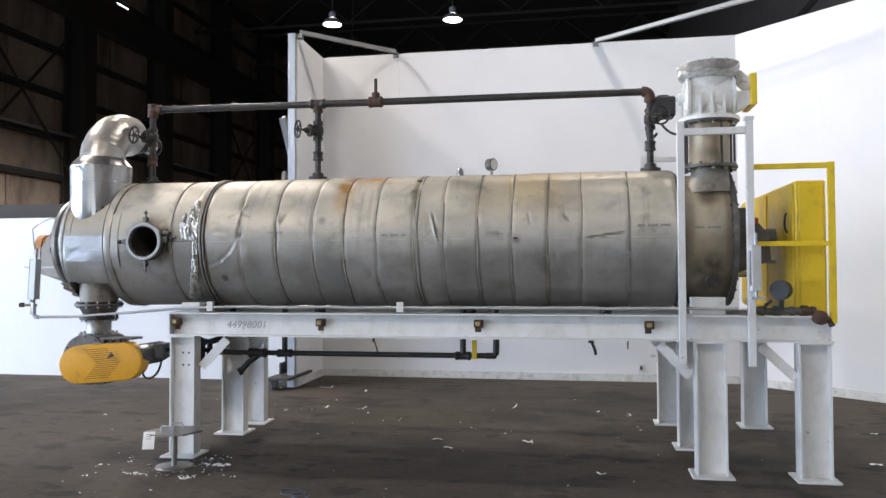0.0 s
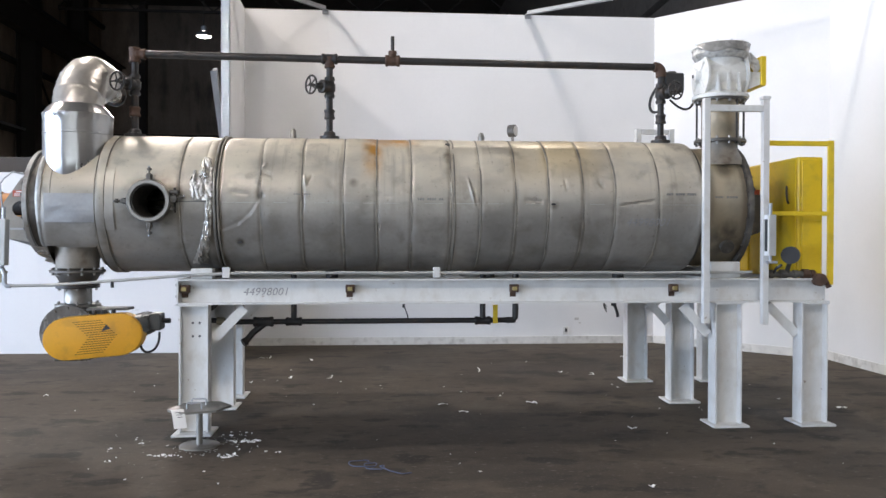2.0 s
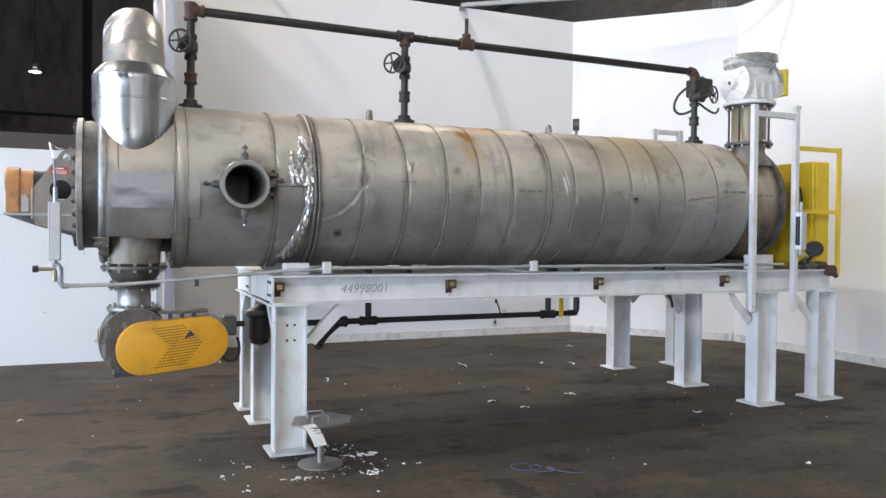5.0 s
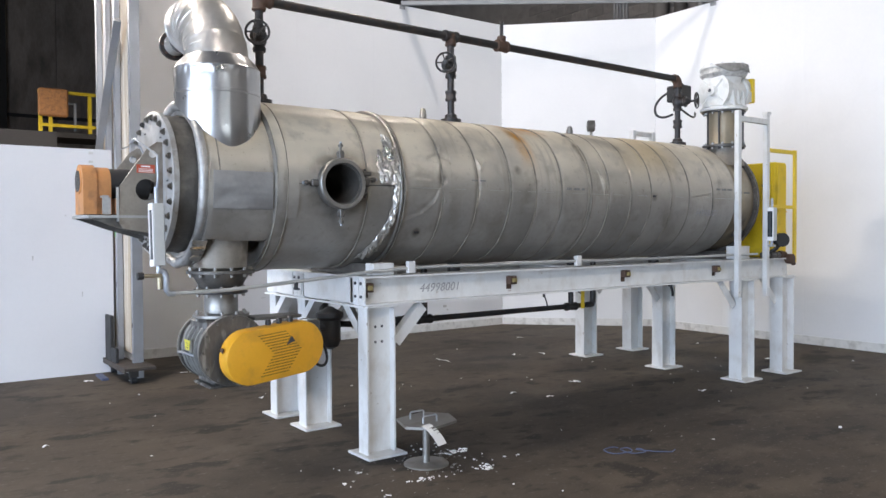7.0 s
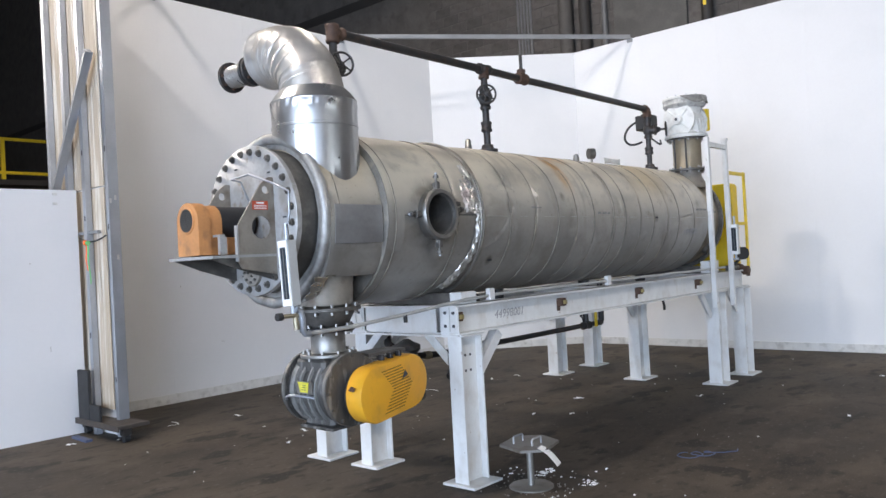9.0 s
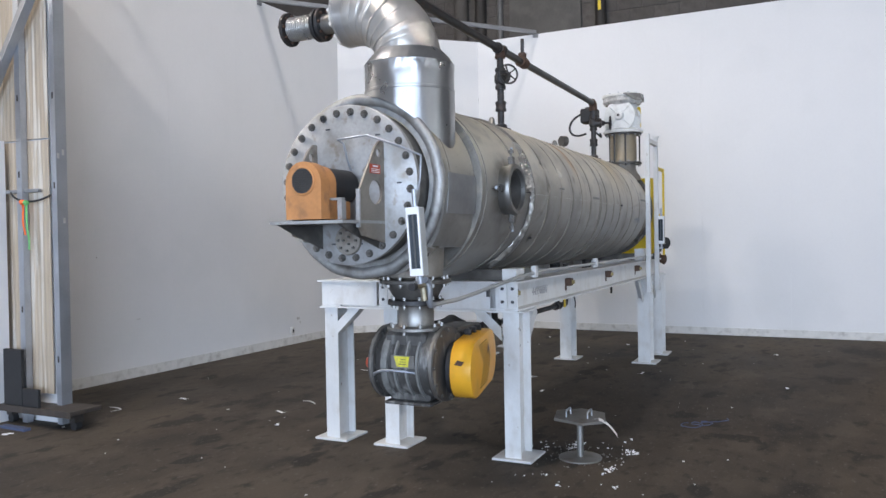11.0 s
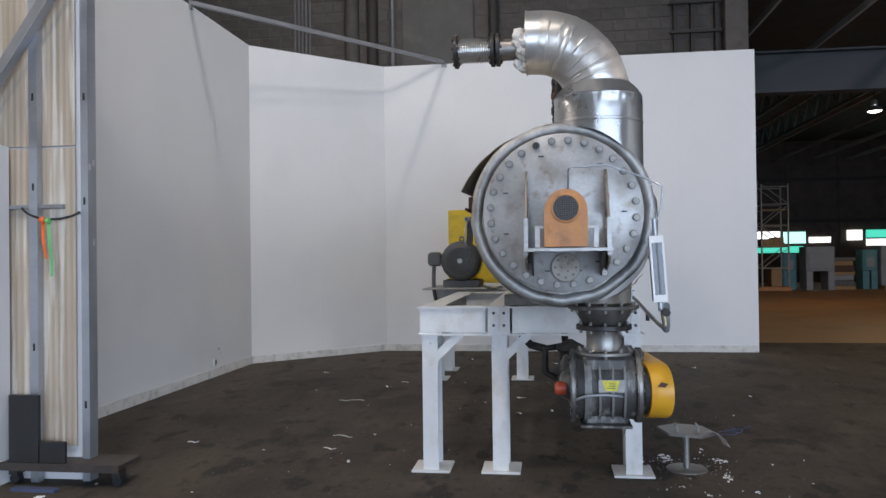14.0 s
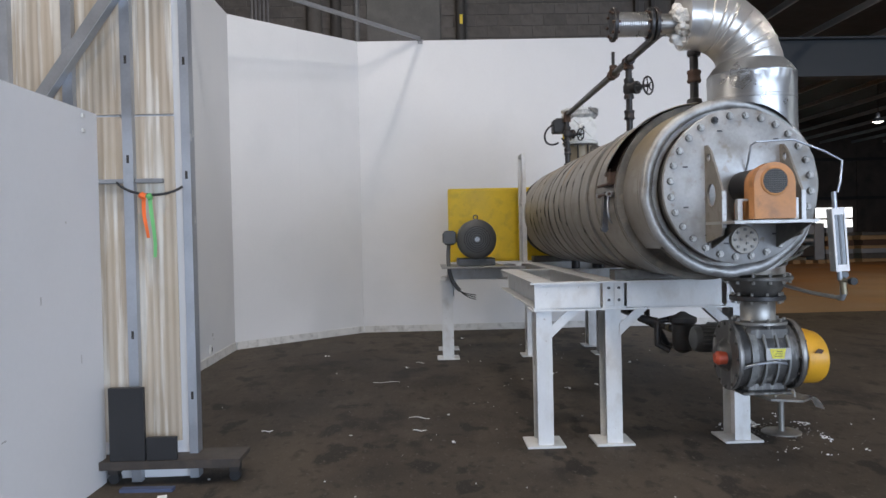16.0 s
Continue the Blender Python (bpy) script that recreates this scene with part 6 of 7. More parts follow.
# oval chain guard
gd = part("chain_guard", bmesh.new(), ORANGE, rot)
GC = Vector((-3.912, 0, 0.716))
TIL = radians(4.0)


def gp(u, v, y):
    x = u * math.cos(TIL) - v * math.sin(TIL)
    y += 0.19 * (x + 0.335) - 0.012
    return Vector((GC.x + x, y, GC.z + u * math.sin(TIL) + v * math.cos(TIL)))


def stadium(L, H, n=14):
    r = H / 2
    c = L / 2 - r
    return [(c + r * math.cos(radians(q)), r * math.sin(radians(q))) for q in [-90 + 180 * i / n for i in range(n + 1)]] + [(-c + r * math.cos(radians(q)), r * math.sin(radians(q))) for q in [90 + 180 * i / n for i in range(n + 1)]]


bm = bmesh.new()
rings = []
for L, H, y in ((0.665, 0.31, 5.912), (0.67, 0.315, 5.908), (0.67, 0.315, 5.800), (0.663, 0.308, 5.790), (0.645, 0.29, 5.787)):
    rings.append([bm.verts.new(gp(u, v, y)) for u, v in stadium(L, H)])
for a, b in zip(rings, rings[1:]):
    for i in range(len(a)):
        j = (i + 1) % len(a)
        bm.faces.new((a[i], a[j], b[j], b[i]))
bm.faces.new(rings[0])
bm.faces.new(rings[-1])
bmesh.ops.recalc_face_normals(bm, faces=bm.faces)
bm.transform(Matrix.Translation(-ORIGIN[rot.name]))
bm.to_mesh(gd.data)
bm.free()
gd.data.shade_smooth()
gd.data.set_sharp_from_angle(angle=radians(38))
gd["label"] = "orange yellow oval chain guard"
bm = bmesh.new()
prism(bm, [gp(u, v, 5.914) for u, v in stadium(0.63, 0.285)], (0, 0.03, 0))
part("back_plate", bm, BLACK, gd, "black back plate")
for u in (-0.02, 0.05, 0.12):
    part("lug", new_box(GC.x + u - 0.012, 5.91, GC.z + 0.155 + u * 0.07, GC.x + u + 0.012, 5.95, GC.z + 0.19 + u * 0.07, 0.004), BLACKIRON, gd, "dark lug")
bm = bmesh.new()
rows_ = 15
for k in range(rows_):
    v = -0.118 + 0.236 * k / (rows_ - 1)
    shift = 0.10 * (1 - abs(v) / 0.118)
    for s in range(10):
        u = -0.125 + shift + s * 0.0195
        c0, c1 = gp(u, v - 0.0028, 5.7845), gp(u + 0.015, v + 0.0028, 5.7845)
        prism(bm, [gp(u, v - 0.0028, 5.7845), gp(u + 0.015, v - 0.0028, 5.7845), gp(u + 0.015, v + 0.0028, 5.7845), gp(u, v + 0.0028, 5.7845)], (0, 0.0022, 0))
tagged(part("vent_pattern", bm, mat("dark_slot", (0.20, 0.12, 0.02), 0.7), gd), kind="stuff")
part("warning_triangle", prism(bmesh.new(), [gp(0.06, 0.035, 5.783), gp(0.125, 0.05, 5.783), gp(0.10, 0.085, 5.783)], (0, 0.0015, 0)), INK, gd)
part("rust_scar", prism(bmesh.new(), [(-4.250, 5.815, 0.765), (-4.250, 5.85, 0.775), (-4.251, 5.872, 0.75), (-4.251, 5.83, 0.745)], (0.004, 0, 0)), RUSTY, gd)
# gear motor behind the guard
mo = part("gear_motor", revolve(bmesh.new(), (-3.66, 0, 0.77), (0, 1, 0), [(5.93, 0.05), (5.93, 0.085), (6.02, 0.095), (6.05, 0.085), (6.36, 0.085), (6.38, 0.075), (6.40, 0.03)], 28), MOTORGREY, rot, "dark grey gear motor", smooth=True)
part("motor_box", new_box(-3.59, 6.10, 0.73, -3.50, 6.24, 0.86, 0.01), MOTORGREY, mo)
bolt_parts(mo, (-3.66, 6.08, 0.77), (0, 1, 0), 0.086, 20, 0.006, 0.26, MOTORGREY, 0.0, "fin")
part("gland", new_cyl((-3.50, 6.17, 0.80), (-3.44, 6.17, 0.80), 0.02, seg=10), BLACK, mo)
part("motor_mount", new_box(-4.0, 5.96, 0.90, -3.70, 6.12, 0.918), CAST, rot)
part("hanging_cable", sweep(bmesh.new(), bezier((-3.60, 6.0, 0.70), (-3.66, 5.95, 0.55), (-3.45, 5.95, 0.53), (-3.50, 6.08, 0.72), 14), 0.009, 8), BLACK, mo, smooth=True)

outlet.location.z += 0.022
rot.location.z += 0.022

# ---- support frame ----
FY, MY, BY2 = 5.935, 6.815, 7.295
ZB, ZT = 0.970, 1.160
frame_thing = thing("support_frame", (-0.8, 6.4, 0), "white painted steel beam frame on legs under the drum", "frame")
mid = (ZB + ZT) / 2
fb = None
for y in (FY, MY):
    b_ = part("beam", ibeam(bmesh.new(), (-3.30, y, mid), (1.76, y, mid), (0, 0, 1), ZT - ZB, 0.16), FRAMEPAINT, frame_thing)
    fb = fb or b_
for a, b in (((-3.215, 6.02, mid), (-3.215, 6.73, mid)), ((0.9, 6.02, mid), (0.9, 6.73, mid)), ((1.68, 6.02, mid), (1.68, 6.73, mid)), ((-3.215, 6.90, mid), (-3.215, 7.21, mid)), ((-1.08, 6.90, mid), (-1.08, 7.21, mid)), ((-1.2, 6.02, mid), (-1.2, 6.73, mid))):
    part("cross_beam", ibeam(bmesh.new(), a, b, (0, 0, 1), ZT - ZB - 0.004, 0.13), FRAMEPAINT, frame_thing)
part("side_beam", ibeam(bmesh.new(), (-3.30, BY2, mid), (-1.0, BY2, mid), (0, 0, 1), ZT - ZB, 0.16), FRAMEPAINT, frame_thing)
# end face plates closing the beam ends
for y0, y1 in ((5.858, 6.012), (6.05, 6.72), (6.74, 6.89), (6.91, 7.37)):
    part("end_cover_plate", new_box(-3.308, y0, ZB + 0.014, -3.301, y1, ZT - 0.014), FRAMEPAINT, frame_thing)
part("end_top_flange", new_box(-3.325, 5.855, ZT - 0.012, -3.302, 7.40, ZT + 0.001), FRAMEPAINT, frame_thing)
part("end_bottom_flange", new_box(-3.325, 5.855, ZB - 0.0105, -3.302, 7.38, ZB + 0.002), FRAMEPAINT, frame_thing)
for y in (6.815, 5.925):
    for s in (-1, 1):
        pl = part("splice_plate", new_box(-3.3165, y + (0.004 if s > 0 else -0.062), 0.99, -3.3085, y + (0.062 if s > 0 else -0.004), 1.155, 0.002), FRAMEPAINT, frame_thing)
        for z in (1.03, 1.115):
            part("bolt", new_cyl((-3.317, y + s * 0.035, z), (-3.325, y + s * 0.035, z), 0.011, seg=6), INK, pl)
LEGS = [(-3.19, 5.91), (0.925, 5.91), (1.625, 5.905), (-3.175, MY), (-3.185, 7.305), (0.91, MY), (0.845, 7.86), (1.625, 7.83)]
for x, y in LEGS:
    lg = part("leg", ibeam(bmesh.new(), (x, y, 0.016), (x, y, ZB - 0.011), (1, 0, 0), 0.215, 0.11 if x < -3 else 0.135), FRAMEPAINT, frame_thing)
    part("foot_plate", new_box(x - 0.145, y - 0.135, 0.0, x + 0.145, y + 0.135, 0.016, 0.003), FRAMEPAINT, lg)
    part("cap_plate", new_box(x - 0.115, y - 0.085, ZB - 0.011, x + 0.115, y + 0.085, ZB - 0.001), FRAMEPAINT, lg)
for x, z in ((-3.205, 0.83), (-3.155, 0.83), (-3.205, 0.73), (-3.155, 0.73)):
    part("bolt_hole", new_cyl((x, 5.91 - 0.0065, z), (x, 5.91 - 0.0045, z), 0.009, seg=12), INK, frame_thing)


def knee(a, b, w=0.065, along="y"):
    """A flat knee brace between a beam and a leg."""
    a, b = Vector(a), Vector(b)
    off = Vector((0, w, 0)) if along == "y" else Vector((w, 0, 0))
    d = (b - a).normalized()
    n = off.normalized().cross(d) * 0.008
    if n.z > 0:
        n = -n
    o2 = off / 2
    bm = prism(bmesh.new(), [a - o2, a + o2, a + o2 + n, a - o2 + off * 0.12 + n, a - o2 + off * 0.12 + n * 9, a - o2 + n * 9], b - a)
    return part("knee_brace", bm, FRAMEPAINT, frame_thing)


for y in (FY, MY):
    knee((-3.07, y, 0.74), (-2.85, y, ZB - 0.002))
    knee((0.81, y, 0.74), (0.60, y, ZB - 0.002))
knee((1.535, FY, 0.74), (1.30, FY, ZB - 0.002))
for y, s in ((BY2, -1), (MY, -1), (FY, 1)):
    kb = prism(bmesh.new(), [(-3.296, y + s * 0.045, 0.86), (-3.296, y + s * 0.045, 0.775), (-3.296, y + s * 0.24, ZB - 0.012), (-3.296, y + s * 0.155, ZB - 0.012)], (0.008, 0, 0))
    prism(kb, [(-3.2878, y + s * 0.045, 0.775), (-3.2878, y + s * 0.045, 0.783), (-3.2878, y + s * 0.232, ZB - 0.012), (-3.2878, y + s * 0.24, ZB - 0.012)], (0.07, 0, 0))
    part("knee_brace", kb, FRAMEPAINT, frame_thing)
knee((0.92, 7.80, 0.76), (1.14, 7.80, ZB - 0.01))
writing("44998001", 0.082, pose(-2.84, FY - 0.0062, 1.035, 90, 0, 0), PENCIL, frame_thing)
# welded lugs on the front beam
for i, x in enumerate((-3.262, -2.03, -0.768, 0.50)):
    lug = part("jack_lug", new_box(x - 0.035, FY - 0.055, 1.055, x + 0.035, FY - 0.005, 1.115, 0.005), RUSTY, frame_thing, "rusty square lug")
    part("lug_nut", new_box(x - 0.018, FY - 0.075, 1.07, x + 0.018, FY - 0.056, 1.10, 0.003), mat("brass_nut", (0.35, 0.28, 0.12), 0.5, 0.5), lug)
    part("rust_run", new_box(x - 0.03, FY - 0.0065, 1.018, x + 0.018, FY - 0.0046, 1.055), RUSTY, lug)
# motor platform
pf = [((0.72, 7.80, mid - 0.02), (1.80, 7.80, mid - 0.02)), ((0.72, 7.18, mid - 0.02), (1.72, 7.18, mid - 0.02))]
for a, b in pf:
    part("platform_beam", ibeam(bmesh.new(), a, b, (0, 0, 1), 0.155, 0.12), FRAMEPAINT, frame_thing)
for x in (0.76, 1.70):
    part("platform_cross", ibeam(bmesh.new(), (x, 6.90, mid - 0.02), (x, 7.735, mid - 0.02), (0, 0, 1), 0.15, 0.08), FRAMEPAINT, frame_thing)
part("platform_plate", new_box(0.15, 7.20, 1.130, 1.30, 7.93, 1.146, 0.003), mat("grey_plate", (0.34, 0.34, 0.33), 0.55, 0.1, 0.12, 6, 50, 0.05), frame_thing, "grey motor base plate")
part("platform_skirt", new_box(0.705, 7.24, 0.985, 0.718, 7.86, 1.128), FRAMEPAINT, frame_thing)
for x in (0.2, 0.7):
    part("plate_rib", new_box(x, 6.90, 1.171, x + 0.1, 7.19, 1.182), FRAMEPAINT, frame_thing)

# front tracing pipe
tr = thing("tracing_pipe", (-1.5, 5.87, 1.2), "thin pale steam tracing pipe along the front beam", "pipe")
pts = [(-4.50, 5.86, 1.115), (-4.2, 5.86, 1.12), (-3.7, 5.865, 1.155), (-3.25, 5.868, 1.19), (-2.9, 5.868, 1.205)] + [(-2.8 + 0.1 * i, 5.868, 1.207 + 0.002 * math.sin(i)) for i in range(35)] + [(1.12, 5.868, 1.21)]
part("pipe", sweep(bmesh.new(), pts, 0.0115, 10), mat("pale_pipe", (0.48, 0.48, 0.46), 0.45, 0.3, 0.1, 8, 50, 0.05), tr, smooth=True)
for x in (-2.95, -1.372):
    part("clip", new_box(x - 0.028, 5.85, 1.171, x + 0.028, 5.885, 1.25, 0.003), FRAMEPAINT, tr)
for x in (-3.78,):
    part("hanger", new_cyl((x, 5.865, 1.10), (x, 5.865, 1.15), 0.012, seg=8), BLACK, tr)
bm = sweep(bmesh.new(), [(-4.50, 5.86, 1.115), (-4.53, 5.86, 1.115), (-4.545, 5.86, 1.135), (-4.545, 5.86, 1.20), (-4.555, 5.86, 1.235), (-4.58, 5.865, 1.245)], 0.017, 10)
part("corner_fitting", bm, GALV, tr, smooth=True)


def sight_glass(x, y, z0, z1, lean, parent_label, facing=(-1, 0, 0)):
    """A framed level glass on a stem."""
    t = thing("sight_glass", (x, y, z0), parent_label, "gauge", "level gauges")
    h = z1 - z0
    m = Matrix.Translation((x, y, z0)) @ Matrix.Rotation(radians(lean), 4, "X") @ Matrix.Rotation(math.atan2(facing[1], facing[0]) - math.pi, 4, "Z")
    def tb(*a, bevel=0.0):
        bm = new_box(*a, bevel=bevel)
        bm.transform(m)
        return bm
    part("case", tb(-0.03, -0.036, 0, 0.03, 0.036, h, bevel=0.004), mat("pale_case", (0.52, 0.53, 0.52), 0.45, 0.3, 0.08, 8, 60, 0.05), t)
    for a in ((-0.036, -0.036, 0, -0.0305, -0.026, h), (-0.036, 0.026, 0, -0.0305, 0.036, h), (-0.036, -0.0255, 0, -0.0305, 0.0255, 0.035), (-0.036, -0.0255, h - 0.035, -0.0305, 0.0255, h)):
        part("bezel", tb(*a), PAPER, t)
    part("glass", tb(-0.032, -0.0255, 0.036, -0.0305, 0.0255, h - 0.036), GLASS, t, "dark gauge glass")
    part("tube", tb(-0.0345, -0.005, 0.04, -0.0325, 0.005, h - 0.04), MOTORGREY, t)
    for z0_, z1_ in ((h, h + 0.09), (-0.05, 0.0)):
        bm = new_cyl((0, 0, z0_), (0, 0, z1_), 0.013, seg=12)
        bm.transform(m)
        part("stem", bm, GALV, t, smooth=True)
    return t


sg = sight_glass(-4.575, 5.895, 1.265, 1.605, -3.5, "pale framed level glass leaning on its pipe at the drum end")
bm = sweep(bmesh.new(), [(-4.575, 5.882, 1.225), (-4.575, 5.876, 1.18), (-4.575, 5.87, 1.14)], 0.016, 10)
sweep(bm, [(-4.66, 5.88, 1.215), (-4.53, 5.87, 1.215)], 0.011, 8)
part("valve", bm, mat("brass", (0.30, 0.26, 0.18), 0.4, 0.7), sg, smooth=True)
part("valve_handle", new_cyl((-4.69, 5.88, 1.215), (-4.66, 5.88, 1.215), 0.02, seg=12), BLACK, sg)
sg2 = sight_glass(1.225, 5.78, 1.34, 1.66, 0, "pale framed level glass beside the white posts", (-1, 0, 0))
part("bracket", new_box(1.20, 5.77, 1.28, 1.28, 5.84, 1.30), GALV, sg2)
cl = thing("drain_valve_cluster", (1.45, 5.9, 1.17), "greasy drain valve and round gauge on the beam end", "valve")
part("gauge_body", new_cyl((1.37, 5.75, 1.345), (1.41, 5.81, 1.345), 0.068, seg=28), BLACK, cl, smooth=True)
part("gauge_stem", sweep(bmesh.new(), [(1.40, 5.80, 1.30), (1.41, 5.86, 1.24), (1.42, 5.89, 1.19)], 0.018, 10), CAST, cl, smooth=True)
part("valve_body", sweep(bmesh.new(), [(1.22, 5.88, 1.20), (1.34, 5.89, 1.19), (1.50, 5.89, 1.195), (1.62, 5.89, 1.19)], 0.026, 10), CAST, cl, smooth=True)
for x, r, L in ((1.26, 0.034, 0.04), (1.36, 0.038, 0.05), (1.47, 0.032, 0.03), (1.545, 0.040, 0.05), (1.61, 0.033, 0.035)):
    part("union", new_cyl((x, 5.889, 1.193), (x + L, 5.889, 1.193), r, seg=8), CAST if x < 1.5 else RUSTY, cl)
part("drain_cock", sweep(bmesh.new(), [(1.30, 5.87, 1.20), (1.30, 5.83, 1.24), (1.33, 5.80, 1.27)], 0.012, 8), BLACKIRON, cl, smooth=True)
part("elbow_valve", revolve(bmesh.new(), (1.66, 5.80, 1.15), (0, 1, 0), [(0.0, 0.03), (0.01, 0.05), (0.07, 0.05), (0.09, 0.03)], 20), RUSTY, cl, smooth=True)
part("tail_pipe", sweep(bmesh.new(), [(1.66, 5.86, 1.15), (1.72, 5.85, 1.14), (1.745, 5.85, 1.09)], 0.022, 10), RUSTY, cl, smooth=True)

# white channel posts round the feed end
for x0, x1, y, zt, zb, lab in ((0.725, 1.20, 5.855, 2.565, 0.81, "white painted channel post frame beside the feed neck"),):
    t = thing("post_frame", (x0, y, zb), lab, "frame")
    for x in (x0, x1):
        part("post", new_box(x - 0.022, y - 0.05, zb if x == x0 else 0.80, x + 0.028, y - 0.003, zt, 0.003), FRAMEPAINT, t)
    part("top_bar", new_box(x0 + 0.0225, y - 0.05, zt - 0.10, x1 - 0.0225, y - 0.01, zt - 0.05, 0.003), FRAMEPAINT, t)
    part("hook", new_box(x1 - 0.034, y - 0.06, zt - 0.006, x1 + 0.034, y, zt + 0.022, 0.003), FRAMEPAINT, t)
t = thing("post_frame", (0.70, 6.93, ZT), "white painted channel post frame behind the drum", "frame")
for x in (0.55, 0.86):
    part("post", new_box(x - 0.025, 6.90, ZT, x + 0.025, 6.95, 2.48, 0.003), FRAMEPAINT, t)
part("top_bar", new_box(0.58, 6.905, 2.43, 0.832, 6.945, 2.475, 0.003), FRAMEPAINT, t)
part("tie", new_box(0.58, 6.91, 1.85, 0.832, 6.94, 1.89), FRAMEPAINT, t)

# yellow rail and drive guard
yr = thing("guard_rail", (1.48, 5.86, ZT), "yellow painted square tube guard rail", "rail")
part("post", new_box(1.725, 5.835, ZT - 0.05, 1.775, 5.855, 2.25, 0.003), YELLOW, yr)
part("top_rail", new_box(1.23, 5.835, 2.205, 1.724, 5.855, 2.245, 0.003), YELLOW, yr)
part("mid_rail", new_box(1.23, 5.835, 1.655, 1.724, 5.855, 1.69, 0.003), YELLOW, yr)
guard = thing("drive_guard", (1.62, 6.85, ZT), "large yellow sheet metal belt guard over the drive", "guard")
part("housing", new_box(1.53, 5.93, ZT + 0.002, 1.74, 7.80, 2.13, 0.012), YELLOW, guard)
part("front_door", new_box(1.555, 5.915, ZT + 0.03, 1.715, 5.928, 2.10, 0.003), YELLOW, guard)
for z in (1.40, 1.62):
    part("stiffener", new_box(1.56, 5.905, z, 1.71, 5.914, z + 0.02), YELLOW, guard)
part("side_panel", new_box(1.515, 6.75, ZT + 0.03, 1.528, 7.77, 2.10, 0.004), YELLOW, guard)
part("slope_panel", prism(bmesh.new(), [(1.515, 5.95, 1.22), (1.515, 6.70, 1.22), (1.515, 6.70, 2.0), (1.515, 6.45, 2.10), (1.515, 5.95, 2.10)], (0.012, 0, 0)), YELLOW, guard)
part("hook", sweep(bmesh.new(), bezier((1.50, 6.05, 1.90), (1.47, 6.0, 1.86), (1.47, 6.0, 1.78), (1.50, 6.02, 1.76), 8), 0.008, 6), BLACK, guard)

# drive motor
MX0, MYc, MZ = 0.34, 7.51, 1.46
mt = thing("drive_motor", (0.7, MYc, 1.146), "dark grey finned electric motor on its base", "motor")
part("body", revolve(bmesh.new(), (0, MYc, MZ), (1, 0, 0), [(0.42, 0.05), (0.42, 0.205), (0.92, 0.205), (0.98, 0.19), (0.98, 0.05)], 40), MOTORGREY, mt, smooth=True)
bm = bmesh.new()
for i in range(44):
    q = 2 * math.pi * i / 44
    c = Vector((0, math.cos(q), math.sin(q)))
    s = Vector((0, -c.z, c.y)) * 0.003
    p0 = Vector((0.44, MYc, MZ)) + c * 0.20
    prism(bm, [p0 - s, p0 + s, p0 + s + c * 0.03, p0 - s + c * 0.03], (0.46, 0, 0))
part("cooling_fins", bm, MOTORGREY, mt)
part("fan_cover", revolve(bmesh.new(), (0, MYc, MZ), (1, 0, 0), [(0.335, 0.02), (0.335, 0.16), (0.35, 0.205), (0.38, 0.228), (0.44, 0.236), (0.44, 0.21)], 40), MOTORGREY, mt, smooth=True)
bm = bmesh.new()
for r in (0.05, 0.075, 0.10, 0.125, 0.15):
    torus(bm, (0.332, MYc, MZ), (1, 0, 0), r, 0.004, 32, 5)
part("fan_grille", bm, BLACK, mt)
part("hub_cap", new_cyl((0.326, MYc, MZ), (0.3345, MYc, MZ), 0.028, seg=20), GALV, mt)
part("foot", new_box(0.46, MYc - 0.22, 1.148, 0.95, MYc + 0.22, 1.235, 0.008), MOTORGREY, mt)
part("shaft", new_cyl((0.98, MYc, MZ), (1.51, MYc, MZ), 0.035, seg=16), GALV, mt)
part("lifting_eye", torus(bmesh.new(), (0.55, MYc, MZ + 0.262), (1, 0, 0), 0.026, 0.008, 20, 8), MOTORGREY, mt, smooth=True)
jb = part("junction_box", new_box(0.42, MYc + 0.235, 1.40, 0.64, MYc + 0.40, 1.57, 0.035), MOTORGREY, mt)
part("box_lid", new_box(0.41, MYc + 0.25, 1.415, 0.419, MYc + 0.385, 1.555, 0.003), MOTORGREY, jb)
part("cable", sweep(bmesh.new(), bezier((0.50, MYc + 0.33, 1.40), (0.50, MYc + 0.36, 1.05), (0.42, MYc + 0.30, 0.95), (0.46, MYc + 0.21, 0.86), 16), 0.024, 10), mat("grey_conduit", (0.13, 0.13, 0.13), 0.5), jb, "grey flexible conduit", smooth=True)
bm = bmesh.new()
for k in range(3):
    sweep(bm, bezier((0.46, MYc + 0.21, 0.86), (0.46, MYc + 0.18, 0.82), (0.44, MYc + 0.10 + 0.02 * k, 0.82 - 0.02 * k), (0.44, MYc + 0.02, 0.80 - 0.025 * k), 8), 0.006, 6)
part("wire_ends", bm, BLACK, jb)

# ---- steam pipework ----
pipes = thing("steam_pipework", (-1.6, AX, 2.28), "black iron steam pipe header with valves above the drum", "pipework")
HZ = 2.93
X1, X2, X3, XT = -3.775, -2.22, 0.565, -1.705
hdr = part("header_pipe", sweep(bmesh.new(), [(X1, AX, HZ + 0.02), (XT, AX, HZ + 0.005), (X3, AX, HZ - 0.005)], 0.030, 14), BLACKIRON, pipes, smooth=True)


def fitting(p, d, L, r, mm, name="coupling"):
    d = Vector(d).normalized()
    p = Vector(p)
    o = p - d * L / 2
    return part(name, revolve(bmesh.new(), o, d, [(0, r * 0.9), (0.006, r), (0.02, r), (0.026, r * 0.9), (L - 0.026, r * 0.9), (L - 0.02, r), (L - 0.006, r), (L, r * 0.9)], 16), mm, pipes, smooth=True)


